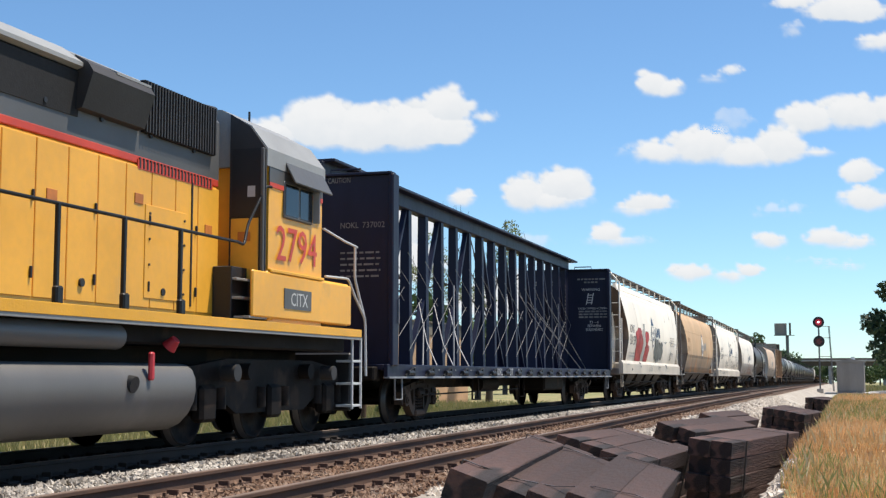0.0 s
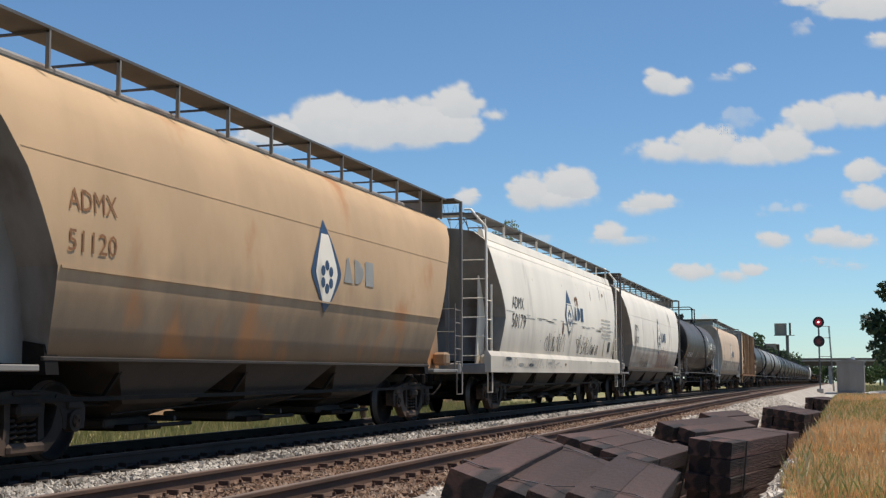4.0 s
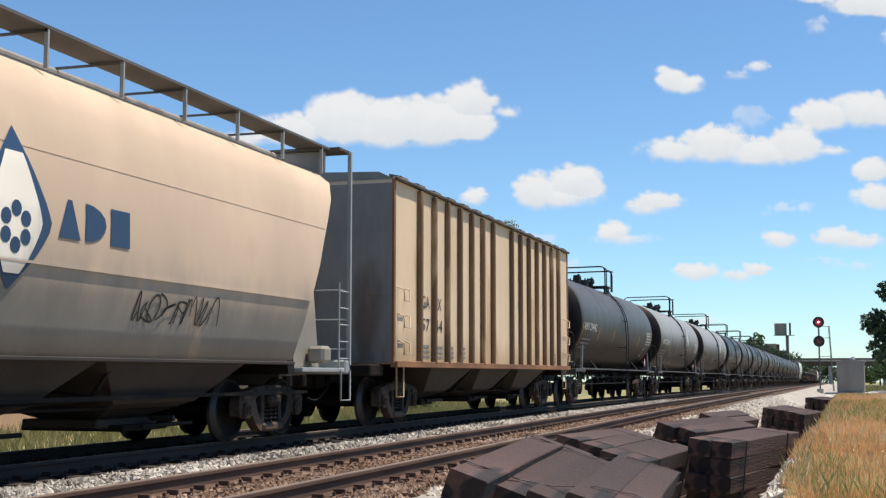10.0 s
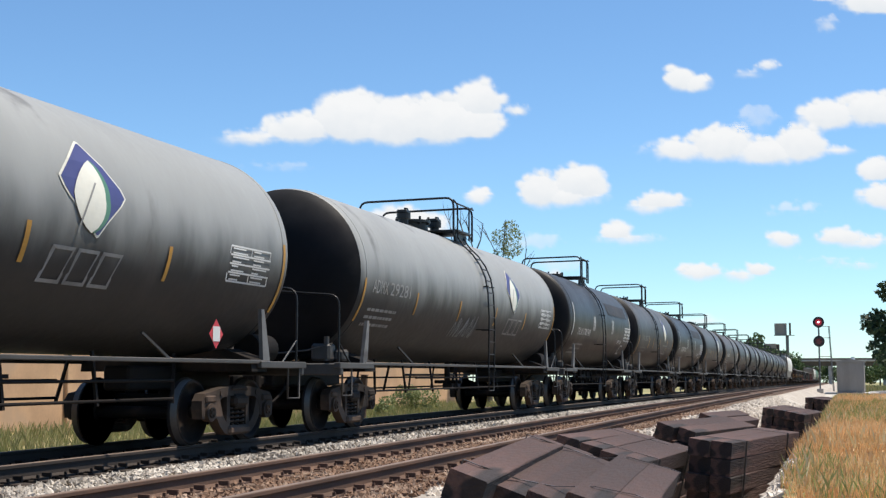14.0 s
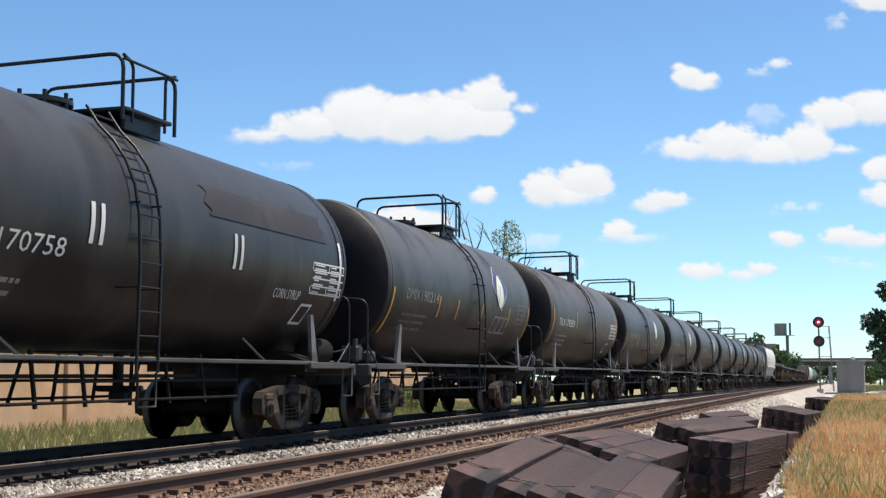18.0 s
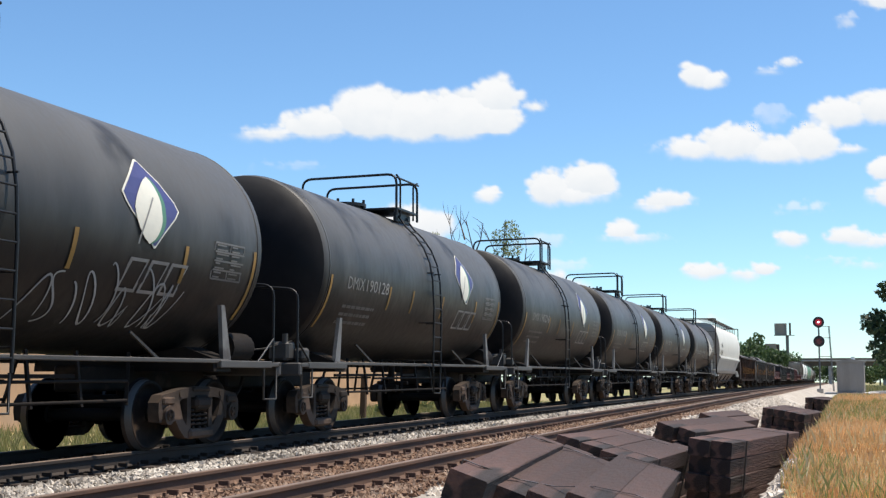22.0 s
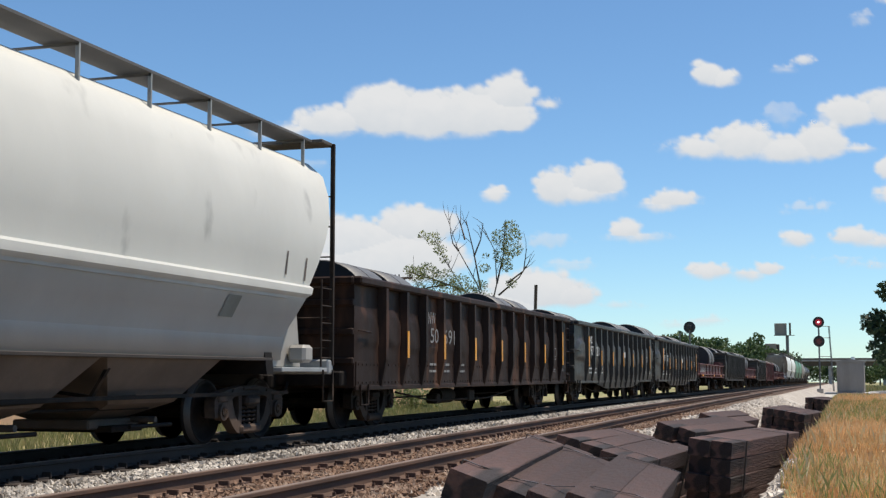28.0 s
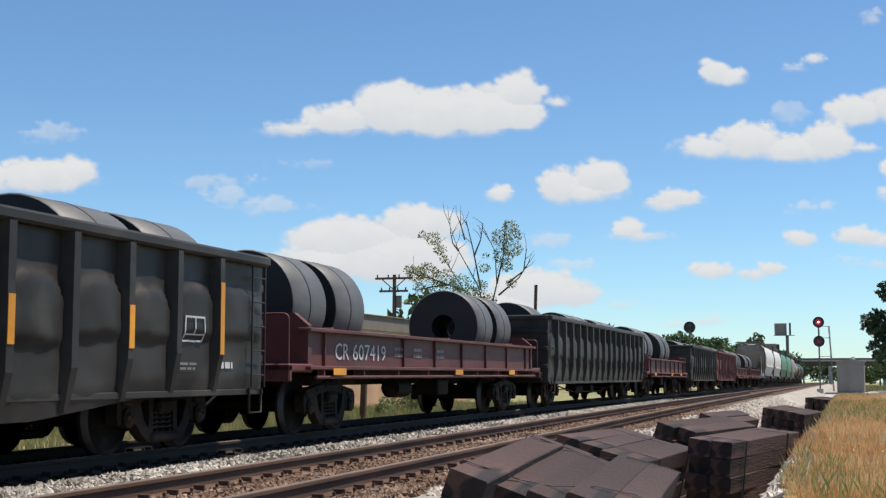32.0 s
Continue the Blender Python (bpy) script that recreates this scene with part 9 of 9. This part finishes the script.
        for x in (-1, 1):
            part("end_step", stirrup(Geo(), x * 1.5, Y(yb) - s * 0.6, 0.92, 0.5, 0.4), SILL_PALE, car)
            part("grab_iron", Geo().rod((x * 1.61, Y(yb) - s * 0.3, 1.9), (x * 1.61, Y(yb) - s * 0.3, 2.35), 0.015, 5), SILL_PALE, car)
    # words on the far bulkhead's inner face, read from the near end
    yf = Y(y1) - 0.175

    def plaque(text, x, z, h, w):
        v, f = lettering(text, h, w)
        g = Geo().add([(x + a, yf - 0.004, z + b) for a, b in v], f)
        part("lettering", g, WHITE_MARK, car)
    for base in (0.28,):
        plaque("WARNING", base + 0.27, 3.94, 0.1, 0.66)
        plaque("AVOID TIPPING ACCIDENT", base + 0.13, 3.28, 0.07, 1.12)
        plaque("73 - 0", base + 0.55, 2.78, 0.09, 0.32)
        plaque("BETWEEN", base + 0.48, 2.65, 0.09, 0.47)
        plaque("BULKHEADS", base + 0.42, 2.52, 0.09, 0.6)
    for base, w, z, n in ((0.4, 1.04, 4.33, 1), (0.64, 0.55, 4.22, 1), (0.44, 1.05, 3.18, 3), (-1.15, 0.7, 4.25, 2), (-1.1, 0.6, 3.95, 1), (-1.15, 0.75, 3.3, 4), (-1.1, 0.6, 2.65, 2)):
        v, f = bars(w, n, 0.055, 0.045, n + 3)
        part("small_lettering", Geo().add([(base + a, yf - 0.004, z + b) for a, b in v], f), DULL_MARK, car)
    # pale notices down the last column; pale bars paint in sunlit column edges
    yc = Y(44.196) + 0.33
    v, f = bars(0.22, 17, 0.07, 0.06, 12)
    part("small_lettering", Geo().add([(0.108 - 0.004 * (2.9 + b), yc - 0.34 + a, 4.05 + b) for a, b in v], f), DULL_MARK, car)
    part("column_edge", Geo().bar((0.1, Y(42.974) + 0.11, 1.14), (0.085, Y(42.974) + 0.11, 3.4), 0.02, 0.02), SILL_PALE, car)
    part("column_edge", Geo().bar((0.1, Y(44.196) + 0.21, 1.14), (0.085, Y(44.196) + 0.21, 3.3), 0.02, 0.02), SILL_PALE, car)
    g = Geo()
    for a, b in ((0.0, 0.0), (0.18, 0.0)):
        g.box((0.76 + a, yf - 0.004, 3.66), (0.03, 0.004, 0.42), 0, Euler((0, 0.2, 0)).to_matrix())
    for k in range(4):
        g.box((0.85, yf - 0.004, 3.52 + 0.09 * k), (0.2, 0.004, 0.025))
    part("ladder_symbol", g, WHITE_MARK, car)
    # words on the near end's outer face and on the sill
    yn = Y(y0) + 0.1
    for text, x, z, h, w in (("CAUTION", 0.26, 4.54, 0.1, 0.45), ("NOKL", 0.52, 3.68, 0.11, 0.36), ("737002", 0.96, 3.68, 0.11, 0.44)):
        v, f = lettering(text, h, w)
        part("lettering", Geo().add([(x + a, yn - 0.004, z + b) for a, b in v], f), DULL_MARK, car)
    for z, n in ((3.2, 5),):
        v, f = bars(0.8, n, 0.035, 0.075, 8)
        part("small_lettering", Geo().add([(0.52 + a, yn - 0.004, z + b) for a, b in v], f), DULL_MARK, car)
    sk = lambda z: 1.545
    write(car, "NOKL", Y(29.35), 0.95, 0.17, sk, WHITE_MARK, 0.62)
    write(car, "737", Y(30.55), 0.95, 0.17, sk, WHITE_MARK, 0.42)
    write(car, "002", Y(31.5), 0.95, 0.17, sk, WHITE_MARK, 0.42)


centre_beam()


# ---- ties, fastenings and stones of the tracks ----
def track_ties():
    plain = {m: Geo().box((0, 0, 0), (2.62, 0.225, 0.17), 0.012).mesh("tie", m) for m in (TIE_OLD, TIE_SHADED)}
    rng = random.Random(14)
    for bed, centre, y0, n in ((track_near, CENTRE_NEAR, 4.0, 150), (track_far, CENTRE_FAR, 6.0, 150)):
        # far-track ties take the wood colour with shade painted in
        wood = TIE_OLD if centre == CENTRE_NEAR else TIE_SHADED
        one = plain[wood]
        for i in range(n):
            y = y0 + 0.53 * i
            part("tie", one, None, bed, at=pose(centre + bed_x(y) + rng.uniform(-0.04, 0.04), y + rng.uniform(-0.03, 0.03), bed_z(y) - 0.262 + rng.uniform(-0.008, 0.004), 0, 0, rng.uniform(-1, 1)))
        g, far_ties = Geo(), Geo()
        for i in range(-14, 420):
            y = y0 + 0.53 * i
            for s in (-1, 1):
                if i < 160:
                    for e in (-1, 1):
                        a = centre + bed_x(y) + s * 0.752 + e * 0.1
                        g.box((a, y + 0.16, bed_z(y) - 0.145), (0.12, 0.03, 0.07), 0.006)
                        g.box((a + e * 0.03, y - 0.05, bed_z(y) - 0.15), (0.03, 0.02, 0.05))
                    g.box((centre + bed_x(y) + s * 0.752, y, bed_z(y) - 0.17), (0.34, 0.2, 0.02))
            if i < 0 or i >= n:
                far_ties.box((centre + bed_x(y), y, bed_z(y) - 0.262), (2.6, 0.225, 0.17))
        tagged(part("rail_anchor", g, RUSTY_STEEL if centre == CENTRE_NEAR else RAIL_SHADED, bed, "rusty plates, spikes and rail anchors"), kind="stuff")
        tagged(part("far_tie", far_ties, wood, bed, "weathered ties farther off"), kind="stuff")


RUSTY_STEEL = surface("rusty_fastenings", (0.12, 0.065, 0.042), 0.85, 0, 0.35, 20)


def stone_material(name, a, b, c):
    m = leaf_material(name, a, b, c)
    nt = m.node_tree
    nt.links.new(nt.nodes["Principled BSDF"].outputs[0], nt.nodes["Material Output"].inputs[0])
    nt.nodes["Principled BSDF"].inputs["Roughness"].default_value = 0.9
    return m


STONE_PALE = stone_material("pale_limestone_stones", (0.24, 0.19, 0.15), (0.74, 0.67, 0.58), (0.55, 0.48, 0.4))
STONE_MIXED = stone_material("mixed_limestone_stones", (0.09, 0.076, 0.062), (0.66, 0.6, 0.52), (0.4, 0.355, 0.3))
# Dark stones carry the painted shade under the far track.
STONE_SHADED = stone_material("shade_darkened_stones", (0.02, 0.016, 0.014), (0.075, 0.06, 0.05), (0.04, 0.032, 0.027))
STONE_BROWN = stone_material("stained_stones", (0.11, 0.055, 0.03), (0.4, 0.3, 0.22), (0.22, 0.13, 0.08))


def stones(name, n, x0, x1, y0, y1, power, level, mat, label, seed, size=0.028):
    """Broken stones: squashed, knocked octahedra."""
    rng = np.random.default_rng(seed)
    base = np.array([(1, 0, 0), (-1, 0, 0), (0, 1, 0), (0, -1, 0), (0, 0, 1), (0, 0, -1)], float)
    tri = np.array([(0, 2, 4), (2, 1, 4), (1, 3, 4), (3, 0, 4), (2, 0, 5), (1, 2, 5), (3, 1, 5), (0, 3, 5)])
    x, y = rng.uniform(x0, x1, n), y0 + (y1 - y0) * rng.uniform(0, 1, n) ** power
    z = np.array([level(a, b) for a, b in zip(x.tolist(), y.tolist())]) + rng.uniform(-0.006, 0.02, n)
    x = x + np.array([bed_x(b) for b in y.tolist()])
    s = size * rng.uniform(0.55, 1.5, (n, 1, 1)) * rng.uniform(0.6, 1.25, (n, 6, 1)) * (1 + 0.008 * y[:, None, None])
    ang = rng.uniform(0, 6.28, (n, 3))
    v = base[None] * s * np.array((1.1, 1.1, 0.8))
    for ax in range(3):
        c, d = np.cos(ang[:, ax])[:, None], np.sin(ang[:, ax])[:, None]
        i, j = (ax + 1) % 3, (ax + 2) % 3
        a, b = v[:, :, i].copy(), v[:, :, j].copy()
        v[:, :, i], v[:, :, j] = a * c - b * d, a * d + b * c
    v += np.stack([x, y, z], 1)[:, None, :]
    f = (np.arange(n)[:, None, None] * 6 + tri[None]).reshape(-1, 3)
    me = bpy.data.meshes.new(name)
    me.from_pydata(v.reshape(-1, 3).tolist(), [], f.tolist())
    me.materials.append(mat)
    return tagged(part(name, me, None), label, "gravel", kind="stuff")


def shoulder_level(x, y):
    d = x - CENTRE_FAR
    if d < 1.0:
        return bed_z(y) - 0.25
    return bed_z(y) - 0.25 + 0.1 * math.exp(-((d - 1.75) / 0.45) ** 2)


def side_level(x, y):
    d = x - CENTRE_NEAR
    return bed_z(y) - (0.2 if d < 1.75 else 0.34 + (d - 2.2) * 0.42 if d < 3.1 else 0.72 + (d - 3.1) * 0.055)


track_ties()
stones("white_ballast", 17000, -8.16, -6.45, 7.5, 60.0, 1.9, shoulder_level, STONE_MIXED, "pale broken limestone mixed with dark stones between the tracks", 21, 0.032)
stones("far_ballast", 5000, -10.9, -8.3, 9.0, 45.0, 1.6, lambda x, y: bed_z(y) - 0.25, STONE_SHADED, "broken stone under the far track with painted-in shade", 22, 0.03)
stones("near_ballast", 21000, -6.7, -4.0, 7.0, 50.0, 1.9, lambda x, y: bed_z(y) - 0.195, STONE_BROWN, "brown stained broken stone of the near track", 23, 0.027)
stones("slope_gravel", 9000, -1.2, -0.38, 8.0, 60.0, 2.0, ground_z, STONE_PALE, "pale gravel at the foot of the bank", 25, 0.03)
stones("shoulder_gravel", 15000, -4.1, -0.9, 12.0, 75.0, 1.3, side_level, STONE_PALE, "pale gravel beside the near track", 24, 0.034)


# ---- movement ----
def roll_rows(r):
    """One row for each thirtieth of a second: the wheel's turn about its axle."""
    return [(k / FPS, pose(0, 0, 0, math.degrees(SPEED * k / FPS / r) % 360)) for k in range(32 * FPS + 1)]


def share_roll(wheels, r):
    """Alike wheels roll alike: they share the first one's keys."""
    if not wheels:
        return
    walk(wheels[0], roll_rows(r))
    keys = wheels[0].animation_data
    for w in wheels[1:]:
        w.rotation_mode = "QUATERNION"
        own = w.animation_data_create()
        own.action = keys.action
        own.action_slot = keys.action_slot


def motions():
    for car, y0 in CARS:
        walk(car, [(t, on_line(y0 - SPEED * t, CENTRE_FAR)) for t in range(0, 33, 2)])
    for load, y0, at in LOADS:
        walk(load, [(t, on_line(y0 - SPEED * t, CENTRE_FAR) @ Matrix.Translation(at)) for t in range(0, 33, 2)])
    for sheet, first, last in CLOUDS:
        walk(sheet, [(0.0, first), (32.0, last)])
    share_roll(WHEELSETS, 0.457)
    share_roll(BIG_WHEELSETS, 0.508)


motions()
